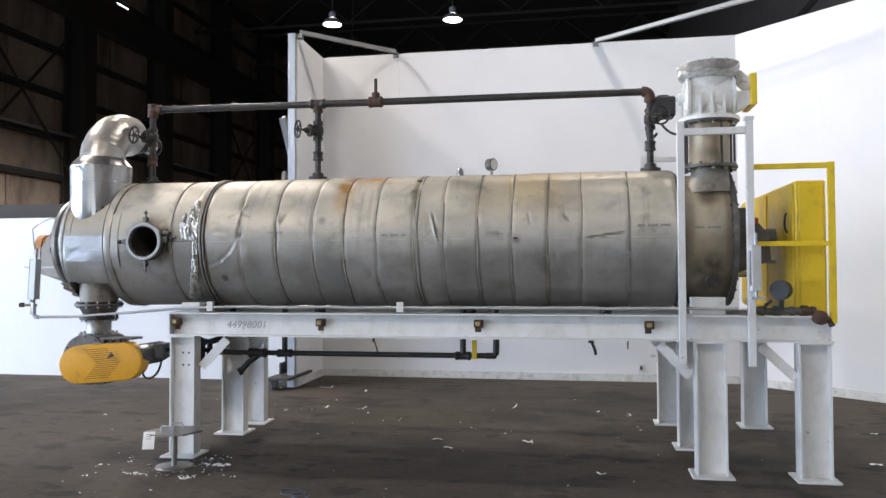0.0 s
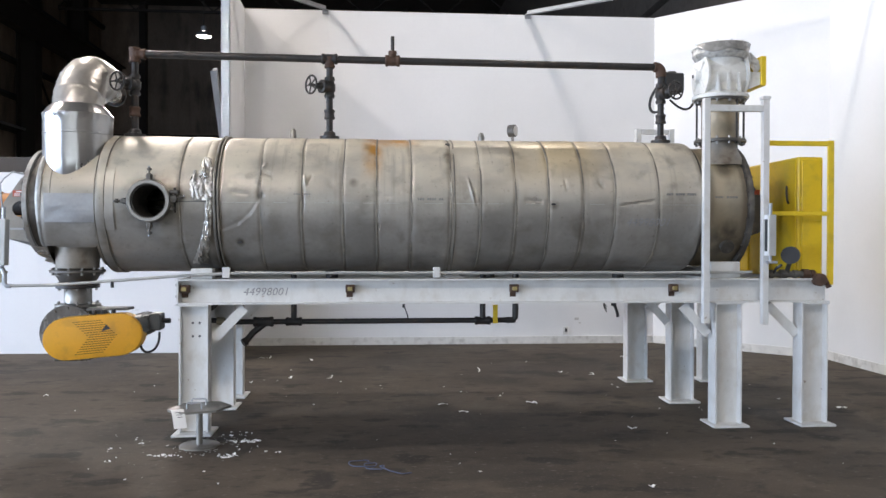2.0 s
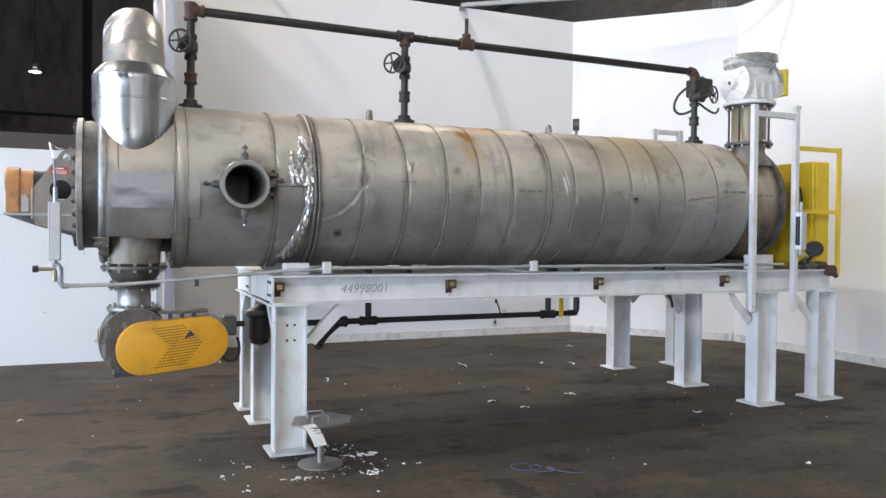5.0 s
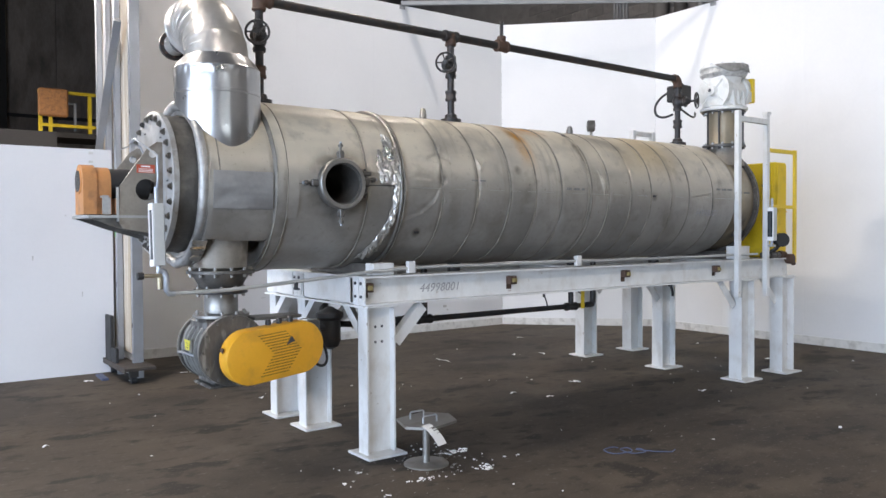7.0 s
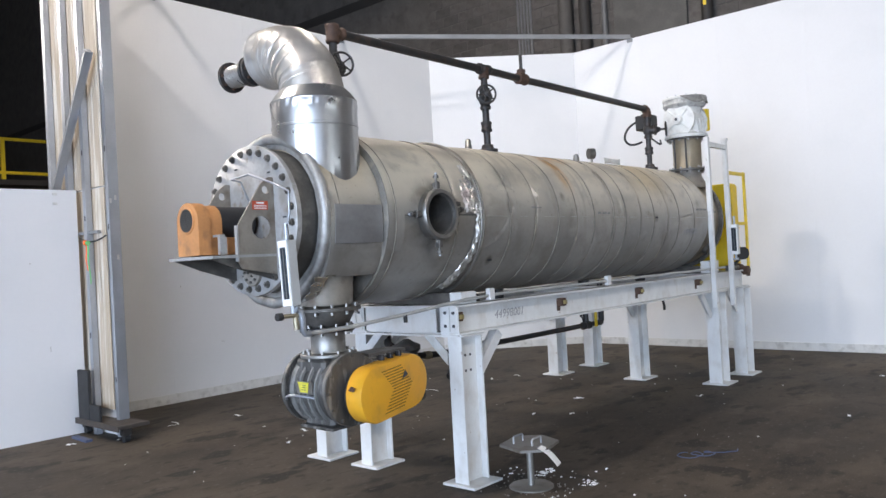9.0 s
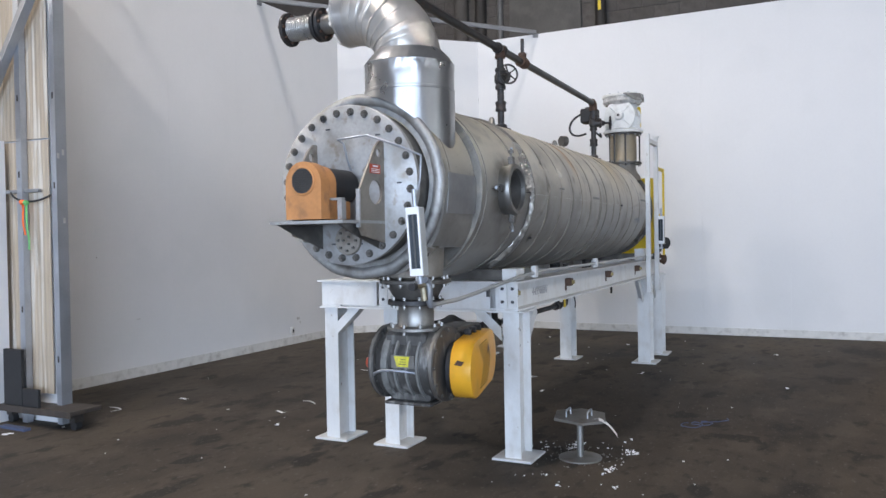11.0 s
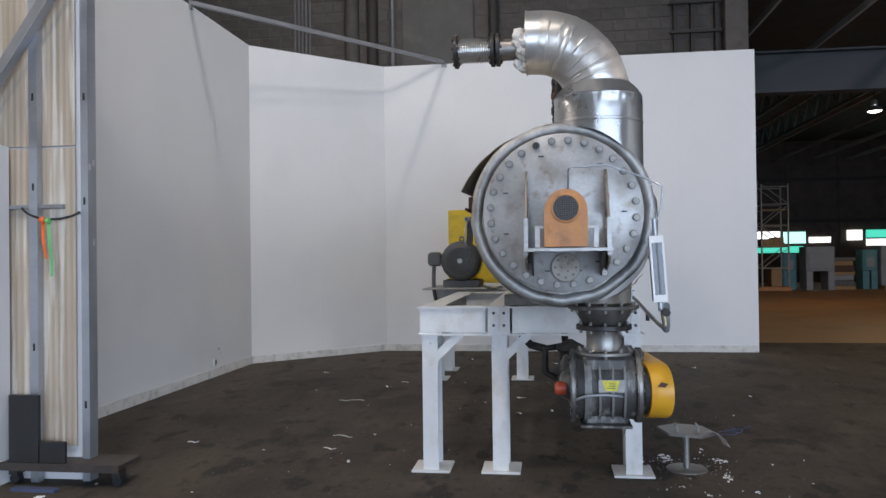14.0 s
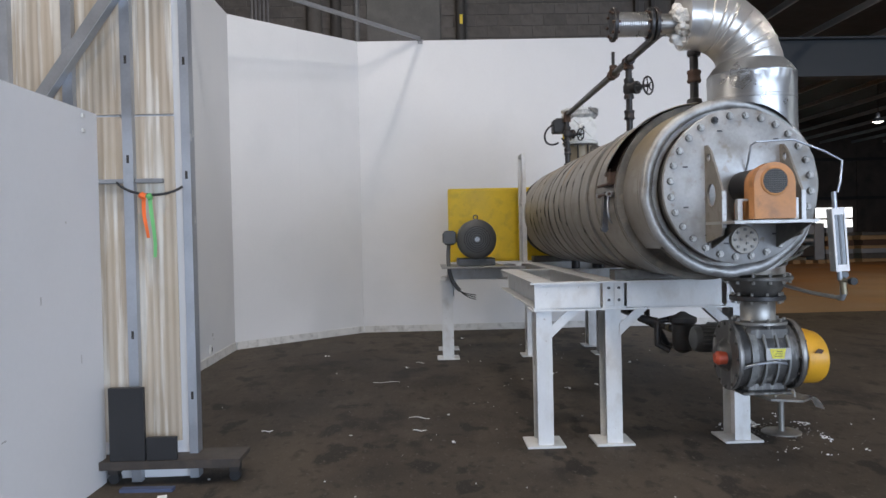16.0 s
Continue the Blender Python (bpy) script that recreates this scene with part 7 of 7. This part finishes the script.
def handwheel(c, axis, r, parent):
    d, u, w = basis(axis)
    c = Vector(c)
    bm = torus(bmesh.new(), c, axis, r, 0.008, 28, 8)
    for k in range(5):
        q = 2 * math.pi * k / 5
        cyl(bm, c, c + (math.cos(q) * u + math.sin(q) * w) * r, 0.006, seg=6)
    cyl(bm, c - d * 0.012, c + d * 0.012, 0.016, seg=10)
    return part("handwheel", bm, BLACKIRON, parent, smooth=True)


def gate_valve(x, z, stem, mm):
    """A gate valve whose bonnet points along stem."""
    v = part("valve_body", revolve(bmesh.new(), (x, AX, z - 0.085), (0, 0, 1), [(0, 0.040), (0.02, 0.044), (0.04, 0.036), (0.06, 0.048), (0.11, 0.048), (0.13, 0.036), (0.15, 0.044), (0.17, 0.040)], 18), mm, pipes, smooth=True)
    s = Vector(stem).normalized()
    o = Vector((x, AX, z))
    part("bonnet", revolve(bmesh.new(), o, s, [(0.0, 0.045), (0.06, 0.045), (0.065, 0.055), (0.085, 0.055), (0.09, 0.035), (0.12, 0.025), (0.13, 0.012), (0.20, 0.010)], 16), mm, v, smooth=True)
    handwheel(o + s * 0.185, s, 0.072, v)
    return v


for x, zt in ((X1, HZ), (X2, HZ), (X3, HZ)):
    part("riser", new_cyl((x, AX, AZ + R - 0.01), (x, AX, zt), 0.027, seg=14), BLACKIRON, pipes, smooth=True)
    part("base_flange", revolve(bmesh.new(), (x, AX, AZ + R - 0.01), (0, 0, 1), [(0, 0.08), (0.035, 0.08), (0.04, 0.05), (0.07, 0.045), (0.075, 0.034)], 24), BLACKIRON, pipes, smooth=True)
    fitting((x, AX, 2.485), (0, 0, 1), 0.08, 0.044, RUSTY if x == X1 else BLACKIRON, "union")
fitting((X1, AX, HZ + 0.01), (0, 0, 1), 0.12, 0.046, RUSTY, "corner_tee")
fitting((X1 + 0.05, AX, HZ + 0.02), (1, 0, 0), 0.08, 0.043, RUSTY)
fitting((X2, AX, HZ - 0.02), (0, 0, 1), 0.09, 0.043, RUSTY, "tee")
fitting((X2, AX, HZ + 0.01), (1, 0, 0), 0.13, 0.044, BLACKIRON, "tee_run")
fitting((XT, AX, HZ + 0.005), (1, 0, 0), 0.12, 0.048, RUSTY, "tee_run")
fitting((XT, AX, HZ + 0.055), (0, 0, 1), 0.06, 0.036, RUSTY, "bushing")
part("top_nipple", new_cyl((XT, AX, HZ + 0.05), (XT, AX, HZ + 0.205), 0.015, seg=10), BLACKIRON, pipes)
part("corner_elbow", sweep(bmesh.new(), [(X3 - 0.06, AX, HZ - 0.005)] + arc((X3 - 0.045, AX, HZ - 0.05), (0, 0, 1), (1, 0, 0), 0.045, 0, 90, 6) + [(X3, AX, HZ - 0.09)], 0.043, 14), RUSTY, pipes, smooth=True)
gate_valve(X1, 2.70, (-0.45, -0.9, 0), BLACKIRON)
gate_valve(X2, 2.705, (-0.75, -0.66, 0), BLACKIRON)
gate_valve(X3, 2.70, (0.35, -0.94, 0), BLACKIRON)
act = part("actuator", new_box(X3 + 0.03, AX - 0.02, 2.72, X3 + 0.20, AX + 0.16, 2.88, 0.012), BLACK, pipes, "dark valve actuator box")
part("actuator_cap", new_cyl((X3 + 0.11, AX + 0.07, 2.875), (X3 + 0.11, AX + 0.07, 2.90), 0.05, seg=16), MOTORGREY, act)
part("actuator_cable", sweep(bmesh.new(), bezier((X3 + 0.06, AX + 0.155, 2.82), (X3 - 0.02, AX + 0.34, 2.74), (X3 - 0.02, AX + 0.30, 2.50), (X3 + 0.06, AX + 0.10, 2.60), 14), 0.012, 8), BLACK, act, smooth=True)
part("actuator_cable", sweep(bmesh.new(), bezier((X3 + 0.10, AX + 0.05, 2.66), (X3 + 0.16, AX - 0.05, 2.55), (X3 + 0.22, AX - 0.05, 2.54), (X3 + 0.28, AX, 2.62), 14), 0.010, 8), BLACK, act, smooth=True)

# lower condensate line
low = thing("condensate_line", (-1.6, 6.35, 0.76), "black iron condensate pipe hung under the frame", "pipework")
pipes_main, pipes = pipes, low
part("pipe", sweep(bmesh.new(), [(-3.25, 6.35, 0.785), (-2.98, 6.35, 0.765), (-0.68, 6.35, 0.768)], 0.022, 12), BLACKIRON, low, smooth=True)
for x in (-2.505, -0.955):
    part("riser", new_cyl((x, 6.35, 0.76), (x, 6.35, 1.16), 0.024, seg=12), BLACKIRON, low, smooth=True)
    fitting((x, 6.35, 0.765), (1, 0, 0), 0.13, 0.036, BLACKIRON, "tee")
part("end_elbow", sweep(bmesh.new(), [(-0.76, 6.35, 0.768), (-0.70, 6.35, 0.768), (-0.682, 6.35, 0.79), (-0.68, 6.35, 0.85), (-0.68, 6.35, 1.16)], 0.026, 12), BLACKIRON, low, smooth=True)
part("yellow_valve_handle", new_box(-0.875, 6.30, 0.745, -0.835, 6.312, 0.90, 0.003), YELLOW, low, "yellow valve handle")
part("strainer", sweep(bmesh.new(), [(-2.72, 6.35, 0.765), (-2.83, 6.33, 0.68), (-2.89, 6.31, 0.605)], 0.026, 12), BLACKIRON, low, "angled strainer leg", smooth=True)
fitting((-2.75, 6.35, 0.765), (1, 0, 0), 0.16, 0.042, BLACKIRON, "strainer_body")
part("strainer_cap", new_cyl((-2.905, 6.30, 0.60), (-2.88, 6.315, 0.615), 0.034, seg=10), BLACKIRON, low)
trap = part("steam_trap", revolve(bmesh.new(), (-3.31, 6.33, 0.62), (0, 0, 1), [(0, 0.02), (0.02, 0.06), (0.06, 0.075), (0.20, 0.075), (0.22, 0.095), (0.25, 0.095), (0.27, 0.05), (0.29, 0.02)], 20), BLACKIRON, low, "dark steam trap", smooth=True)
part("trap_loop", sweep(bmesh.new(), [(-3.27, 6.37, 0.86), (-3.27, 6.50, 0.84), (-3.28, 6.50, 0.68), (-3.30, 6.42, 0.64)], 0.026, 10), BLACKIRON, trap, smooth=True)
part("trap_pipe", sweep(bmesh.new(), [(-3.27, 6.50, 0.84), (-3.22, 6.60, 0.86), (-3.16, 6.66, 0.92), (-3.12, 6.66, 1.14)], 0.028, 10), BLACKIRON, trap, smooth=True)
part("brass_union", new_cyl((-3.12, 6.35, 0.773), (-3.06, 6.35, 0.770), 0.03, seg=8), mat("brass", (0.30, 0.26, 0.18)), low)
low.location.z += 0.025
pipes = pipes_main
for x, y in ((0.08, 6.1), (-1.62, 5.99)):
    t = thing("loose_cable", (x, y, 0.97), "short black cable end hanging below the beam", "cable")
    part("cable", sweep(bmesh.new(), bezier((x, y, 0.985), (x, y, 0.92), (x + 0.03, y - 0.01, 0.90), (x + 0.035, y, 0.84), 8), 0.012 if x > -1 else 0.005, 8), BLACK, t, smooth=True)
    part("gland", new_cyl((x, y, 0.93), (x, y, 0.972), 0.022 if x > -1 else 0.01, seg=10), BLACK, t)

# ---- feed airlock on top ----
LX, LY = 0.98, 6.15
neck = thing("feed_neck", (LX, LY, 2.26), "stained steel feed neck with flanges and tie rods", "neck")
ring_flange(2.255, 2.280, 0.205, 12, neck, CAST, LX, LY, 0.013)
part("neck_pipe", revolve(bmesh.new(), (LX, LY, 0), (0, 0, 1), [(2.28, 0.155), (2.29, 0.148), (2.585, 0.148), (2.595, 0.155)], 40), HEADCLAD, neck, smooth=True)
ring_flange(2.595, 2.612, 0.205, 12, neck, CAST, LX, LY, 0.012)
for q in (20, 70, 160, 200, 290, 340):
    c = Vector((LX + 0.182 * math.cos(radians(q)), LY + 0.182 * math.sin(radians(q)), 0))
    part("tie_rod", new_cyl(c + Vector((0, 0, 2.235)), c + Vector((0, 0, 2.63)), 0.009, seg=8), BLACKIRON, neck)
air = thing("feed_airlock", (LX, LY, 2.612), "white painted cast airlock wrapped in plastic film on top", "rotary valve")
AZC = 2.80
part("lower_flange", revolve(bmesh.new(), (LX, LY, 0), (0, 0, 1), [(2.613, 0.06), (2.613, 0.222), (2.640, 0.224), (2.648, 0.20), (2.67, 0.17)], 48), AIRWHITE, air, smooth=True)
part("body", revolve(bmesh.new(), (0, LY, AZC), (1, 0, 0), [(LX - 0.15, 0.05), (LX - 0.15, 0.150), (LX - 0.13, 0.156), (LX + 0.13, 0.156), (LX + 0.15, 0.150), (LX + 0.15, 0.05)], 48), AIRWHITE, air, smooth=True)
part("throat", revolve(bmesh.new(), (LX, LY, 0), (0, 0, 1), [(2.65, 0.165), (2.70, 0.145), (2.86, 0.145), (2.93, 0.17), (2.955, 0.205)], 40), AIRWHITE, air, smooth=True)
for s in (-1, 1):
    ec = part("end_cover", revolve(bmesh.new(), (0, LY, AZC), (1, 0, 0), [(LX + s * 0.151, 0.04), (LX + s * 0.151, 0.172), (LX + s * 0.172, 0.174), (LX + s * 0.177, 0.150), (LX + s * 0.180, 0.055), (LX + s * 0.225, 0.045), (LX + s * 0.23, 0.02)], 40), AIRWHITE, air, smooth=True)
    for k in range(4):
        q = radians(45 + 90 * k)
        c = Vector((LX + s * 0.184, LY, AZC))
        u = Vector((0, math.cos(q), math.sin(q)))
        part("cover_rib", sweep(bmesh.new(), [c + u * 0.045, c + u * 0.15 - Vector((s * 0.006, 0, 0))], 0.011, 6), AIRWHITE, ec)
    part("bearing_bore", new_cyl((LX + s * 0.2302, LY, AZC), (LX + s * 0.233, LY, AZC), 0.016, seg=14), INK, ec)
for x in (LX - 0.085, LX + 0.0, LX + 0.085):
    for s in (-1, 1):
        part("gusset", prism(bmesh.new(), [(x - 0.008, LY + s * 0.09, 2.645), (x - 0.008, LY + s * 0.185, 2.645), (x - 0.008, LY + s * 0.165, 2.80), (x - 0.008, LY + s * 0.10, 2.86)], (0.016, 0, 0)), AIRWHITE, air)
tf = part("top_flange", revolve(bmesh.new(), (LX, LY, 0), (0, 0, 1), [(3.02, 0.15), (3.02, 0.225), (3.025, 0.23), (3.048, 0.23), (3.05, 0.225), (3.05, 0.15)], 48, close=True), AIRWHITE, air, smooth=True)
bolt_parts(tf, (LX, LY, 3.045), (0, 0, 1), 0.205, 12, 0.010, 0.016, GALV)
FILM = mat("cloudy_plastic_film", (0.50, 0.49, 0.46), 0.25, 0.0, 0.22, 16, 60, 0.5, (0.26, 0.25, 0.23), 0.7)
part("plastic_wrap", revolve(bmesh.new(), (LX, LY, 0), (0, 0, 1), [(2.93, 0.18), (2.94, 0.20), (2.97, 0.222), (3.0, 0.216), (3.019, 0.222), (3.019, 0.16), (2.96, 0.15)], 96, lambda s, q: 0.012 * noise.noise(Vector((math.cos(q) * 6, math.sin(q) * 6, s * 30)))), FILM, air, "crumpled cloudy plastic film", smooth=True)
part("film_cover", revolve(bmesh.new(), (LX, LY, 0), (0, 0, 1), [(3.0, 0.148), (3.02, 0.149), (3.035, 0.10), (3.03, 0.04), (3.045, 0.01)], 36, lambda s, q: 0.01 * noise.noise(Vector((math.cos(q) * 4, math.sin(q) * 4, s * 20)))), FILM, air)
# sagging film flap over the front rim
bm = bmesh.new()
rows = []
for i in range(17):
    q = radians(195 + 8.5 * i)
    t = i / 16
    drop = 0.075 * math.sin(math.pi * t) * (1 + 0.35 * math.sin(9 * t)) + 0.012
    r0, r1 = 0.233, 0.236 + 0.006 * math.sin(11 * t)
    rows.append([bm.verts.new((LX + r * math.cos(q), LY + r * math.sin(q), z)) for r, z in ((r0, 3.045), (r1, 3.045 - drop), (r1 - 0.003, 3.043 - drop), (r0 - 0.003, 3.043))])
for a, b in zip(rows, rows[1:]):
    for k in range(4):
        bm.faces.new((a[k], b[k], b[(k + 1) % 4], a[(k + 1) % 4]))
bm.faces.new(rows[0])
bm.faces.new(rows[-1])
part("film_flap", bm, mat("dark_film", (0.24, 0.23, 0.21), 0.25, 0.0, 0.25, 20, 60, 0.5), air, "dark folded film flap", smooth=True)
for dx, dy, dz in ((0.17, -0.10, -0.22), (0.19, 0.06, -0.16)):
    a = Vector((LX + dx, LY + dy, 2.98))
    part("film_tail", prism(bmesh.new(), [a, a + Vector((0.05, 0.03, 0.01)), a + Vector((0.13, -0.03, dz * 0.45)), a + Vector((0.07, -0.02, dz * 0.8)), a + Vector((0.03, -0.03, dz * 0.6))], (0.003, 0.003, 0)), FILM, air)
part("chain_guard", new_box(LX + 0.275, LY - 0.14, 2.71, LX + 0.325, LY + 0.16, 2.95, 0.008), YELLOW, air, "yellow chain guard")
part("guard_bracket", prism(bmesh.new(), [(LX + 0.18, LY - 0.13, 2.68), (LX + 0.275, LY - 0.13, 2.72), (LX + 0.275, LY - 0.13, 2.82), (LX + 0.18, LY - 0.13, 2.82)], (0, 0.25, 0)), AIRWHITE, air)

# ---- floor items ----
st = thing("cover_plate_stand", (-3.07, 5.53, 0), "small steel plate with two handles on a round footed post", "stand")
part("foot", revolve(bmesh.new(), (-3.07, 5.53, 0), (0, 0, 1), [(0, 0.14), (0.008, 0.14), (0.012, 0.135), (0.014, 0.03)], 36), RAWSTEEL, st, smooth=True)
part("post", new_cyl((-3.07, 5.53, 0.012), (-3.07, 5.53, 0.262), 0.022, seg=18), RAWSTEEL, st, smooth=True)
c, s_ = math.cos(radians(20)), math.sin(radians(20))
pts = []
for u, v in ((-0.215, 0.0), (-0.15, -0.15), (0.09, -0.17), (0.215, -0.03), (0.16, 0.14), (-0.08, 0.17)):
    pts.append((-3.07 + u * c - v * s_, 5.53 + u * s_ + v * c, 0.262))
part("plate", prism(bmesh.new(), pts, (0, 0, 0.016)), RAWSTEEL, st)
for dy in (-0.07, 0.07):
    b0 = Vector((-3.09, 5.53 + dy, 0.277))
    part("handle", sweep(bmesh.new(), [b0 + Vector((-0.05, 0, 0)), b0 + Vector((-0.05, 0, 0.035)), b0 + Vector((-0.042, 0, 0.043)), b0 + Vector((0.042, 0, 0.043)), b0 + Vector((0.05, 0, 0.035)), b0 + Vector((0.05, 0, 0))], 0.006, 8), GALV, st, smooth=True)
tg = thing("paper_tag", (-3.16, 5.36, 0.285), "white paper tag with scribbles tied to the plate edge", "tag")
bm = bmesh.new()
rows = []
for i in range(7):
    t_ = i / 6
    x_, y_, z_ = -3.185 + 0.05 * t_, 5.375 - 0.105 * t_, 0.292 - 0.03 * t_ - 0.075 * t_ * t_
    rows.append([bm.verts.new((x_ - 0.04, y_ - 0.012, z_)), bm.verts.new((x_ + 0.04, y_ + 0.012, z_)), bm.verts.new((x_ + 0.04, y_ + 0.012, z_ + 0.001)), bm.verts.new((x_ - 0.04, y_ - 0.012, z_ + 0.001))])
for a, b in zip(rows, rows[1:]):
    for k in range(4):
        bm.faces.new((a[k], b[k], b[(k + 1) % 4], a[(k + 1) % 4]))
bm.faces.new(rows[0])
bm.faces.new(rows[-1])
part("card", bm, PAPER, tg)
for k in range(3):
    x_, y_, z_ = -3.165 + 0.012 * k, 5.333 - 0.02 * k, 0.281 - 0.012 * k
    part("print", sweep(bmesh.new(), [(x_ - 0.02, y_ - 0.006, z_ + 0.001), (x_ + 0.015, y_ + 0.005, z_ + 0.001)], 0.0018, 5), INK, tg)
part("tie", sweep(bmesh.new(), [(-3.15, 5.42, 0.279), (-3.17, 5.39, 0.292), (-3.182, 5.372, 0.2935)], 0.002, 5), GALV, tg)

# paper and strapping scraps
random.seed(21)


def scrap(x, y, L, w, ang, curl, mm=PAPER, label="thin white scrap strip curled on the dark floor"):
    bm = bmesh.new()
    rows = []
    for i in range(9):
        t = i / 8 - 0.5
        px, py = L * t, curl * L * (t * t - 0.1)
        ca, sa = math.cos(ang), math.sin(ang)
        z = 0.003 + 0.012 * abs(math.sin(3 * t + x))
        for_w = []
        for k in (-1, 1):
            qx, qy = px, py + k * w / 2
            for_w.append((x + qx * ca - qy * sa, y + qx * sa + qy * ca, z))
        rows.append([bm.verts.new(for_w[0]), bm.verts.new(for_w[1]), bm.verts.new((for_w[1][0], for_w[1][1], z + 0.002)), bm.verts.new((for_w[0][0], for_w[0][1], z + 0.002))])
    for a, b in zip(rows, rows[1:]):
        for k in range(4):
            bm.faces.new((a[k], b[k], b[(k + 1) % 4], a[(k + 1) % 4]))
    bm.faces.new(rows[0])
    bm.faces.new(rows[-1])
    for v in bm.verts:
        v.co.z = max(v.co.z, 0.0005)
    solo("floor_scrap", bm, mm, label, "scrap", "scraps on the floor")


for x, y, L, w, ang, curl in (
    (0.48, 8.2, 0.13, 0.02, 1.2, 1.5), (-0.46, 6.8, 0.10, 0.05, 0.2, 0.9), (-1.25, 6.77, 0.11, 0.03, 0.4, 0.2), (0.14, 5.8, 0.09, 0.03, -0.5, 0.3),
    (-1.1, 6.46, 0.10, 0.03, 0.1, 0.2), (-0.71, 8.55, 0.34, 0.018, 1.5, 0.25), (-2.75, 8.2, 0.13, 0.03, 1.4, 0.2), (-2.33, 8.2, 0.22, 0.015, 1.3, 0.6),
    (-2.64, 9.39, 0.11, 0.04, 1.8, 0.3), (-3.2, 9.62, 0.24, 0.02, 0.9, 1.6), (0.17, 8.36, 0.07, 0.03, 0.5, 0.4), (-4.15, 9.70, 0.09, 0.075, 0.3, 0.0), (-0.43, 6.76, 0.09, 0.02, 0.9, 1.8),
    (-4.9, 7.4, 0.05, 0.03, 0.3, 0.1), (-3.12, 7.95, 0.05, 0.03, 0.3, 0.1), (2.2, 6.4, 0.12, 0.05, 0.3, 0.2), (1.9, 4.6, 0.08, 0.04, 0.6, 0.2),
    (1.2, 9.4, 0.10, 0.03, 2.5, 0.4), (-0.2, 4.4, 0.05, 0.03, 0.4, 0.2), (2.6, 7.6, 0.09, 0.03, 0.4, 0.5),
):
    scrap(x, y, 0.8 * L, 0.7 * w, ang, curl)
wire = thing("blue_wire", (-1.95, 5.0, 0), "thin tangled blue wire lying on the floor", "wire")
pts = [(-1.96 + 0.09 * math.cos(t) * (1 - t / 22) + 0.012 * t, 5.03 + 0.06 * math.sin(t) - 0.01 * t, 0.006 + 0.003 * math.sin(3 * t)) for t in [0.45 * i for i in range(34)]] + [(-1.74, 4.83, 0.006), (-1.66, 4.76, 0.006), (-1.60, 4.78, 0.006)]
part("strand", sweep(bmesh.new(), pts, 0.0035, 5), BLUE, wire, smooth=True)


def chips(name, spots, mm, label, lo, hi):
    """Loose chips and dust strewn on the floor."""
    bm = bmesh.new()
    for cx, cy, sx, sy, n in spots:
        for _ in range(n):
            x, y = random.gauss(cx, sx), random.gauss(cy, sy)
            r = random.uniform(lo, hi) * random.choice((1, 1, 1, 2))
            q0 = random.uniform(0, 6)
            k = random.choice((3, 4, 5))
            prism(bm, [(x + r * random.uniform(0.6, 1.3) * math.cos(q0 + 6.28 * i / k), y + r * random.uniform(0.5, 1.1) * math.sin(q0 + 6.28 * i / k), 0.0004) for i in range(k)], (0, 0, random.uniform(0.002, 0.006)))
    solo(name, bm, mm, label, "debris", kind="stuff")


chips("floor_chips", [(-3.0, 5.6, 0.14, 0.12, 80), (-3.1, 5.45, 0.22, 0.2, 30)], RAWSTEEL, "grey metal chips scattered round the stand", 0.002, 0.006)
chips("floor_flakes", [(-2.75, 5.45, 0.16, 0.16, 9), (-3.4, 5.2, 0.35, 0.25, 5), (-2.9, 5.1, 0.3, 0.2, 3), (-2.765, 5.633, 0.055, 0.022, 46), (-3.244, 5.291, 0.05, 0.02, 24), (-2.826, 5.256, 0.035, 0.02, 22), (-3.5, 5.63, 0.012, 0.012, 4), (-3.583, 5.175, 0.015, 0.012, 5), (-3.657, 5.478, 0.02, 0.01, 4), (-3.55, 5.75, 0.12, 0.07, 4), (-2.493, 5.329, 0.012, 0.01, 3), (-2.87, 5.85, 0.06, 0.05, 12)], PAPER, "white paint flakes scattered round the stand", 0.003, 0.009)
chips("floor_specks", [(-1.0, 7.5, 2.2, 1.6, 40), (-4.5, 7.5, 1.5, 1.5, 16), (1.5, 5.5, 1.5, 1.5, 14)], TRIMPAINT, "pale specks of litter over the dark floor", 0.003, 0.009)

# ---- blocks of the wall above the partition ----
proto = []
for w in (0.385,):
    me = bpy.data.meshes.new("block")
    bm = new_box(-0.012, 0.0, 0.0, 0.0, w, 0.185, 0.005)
    bm.to_mesh(me)
    bm.free()
    me.materials.append(BLOCK)
    proto.append(me)
count = 0
row = 0
z = 4.40
while z < 7.0:
    y = 3.54 + (0.2 if row % 2 else 0.0)
    while y < 13.0 and count < 300:
        if not (7.70 < y + 0.2 < 9.10 and z < 6.2):
            ob = new("block", proto[0])
            ob.location = (5.019, y, z)
            ob.parent = block
            count += 1
        y += 0.40
    z += 0.20
    row += 1
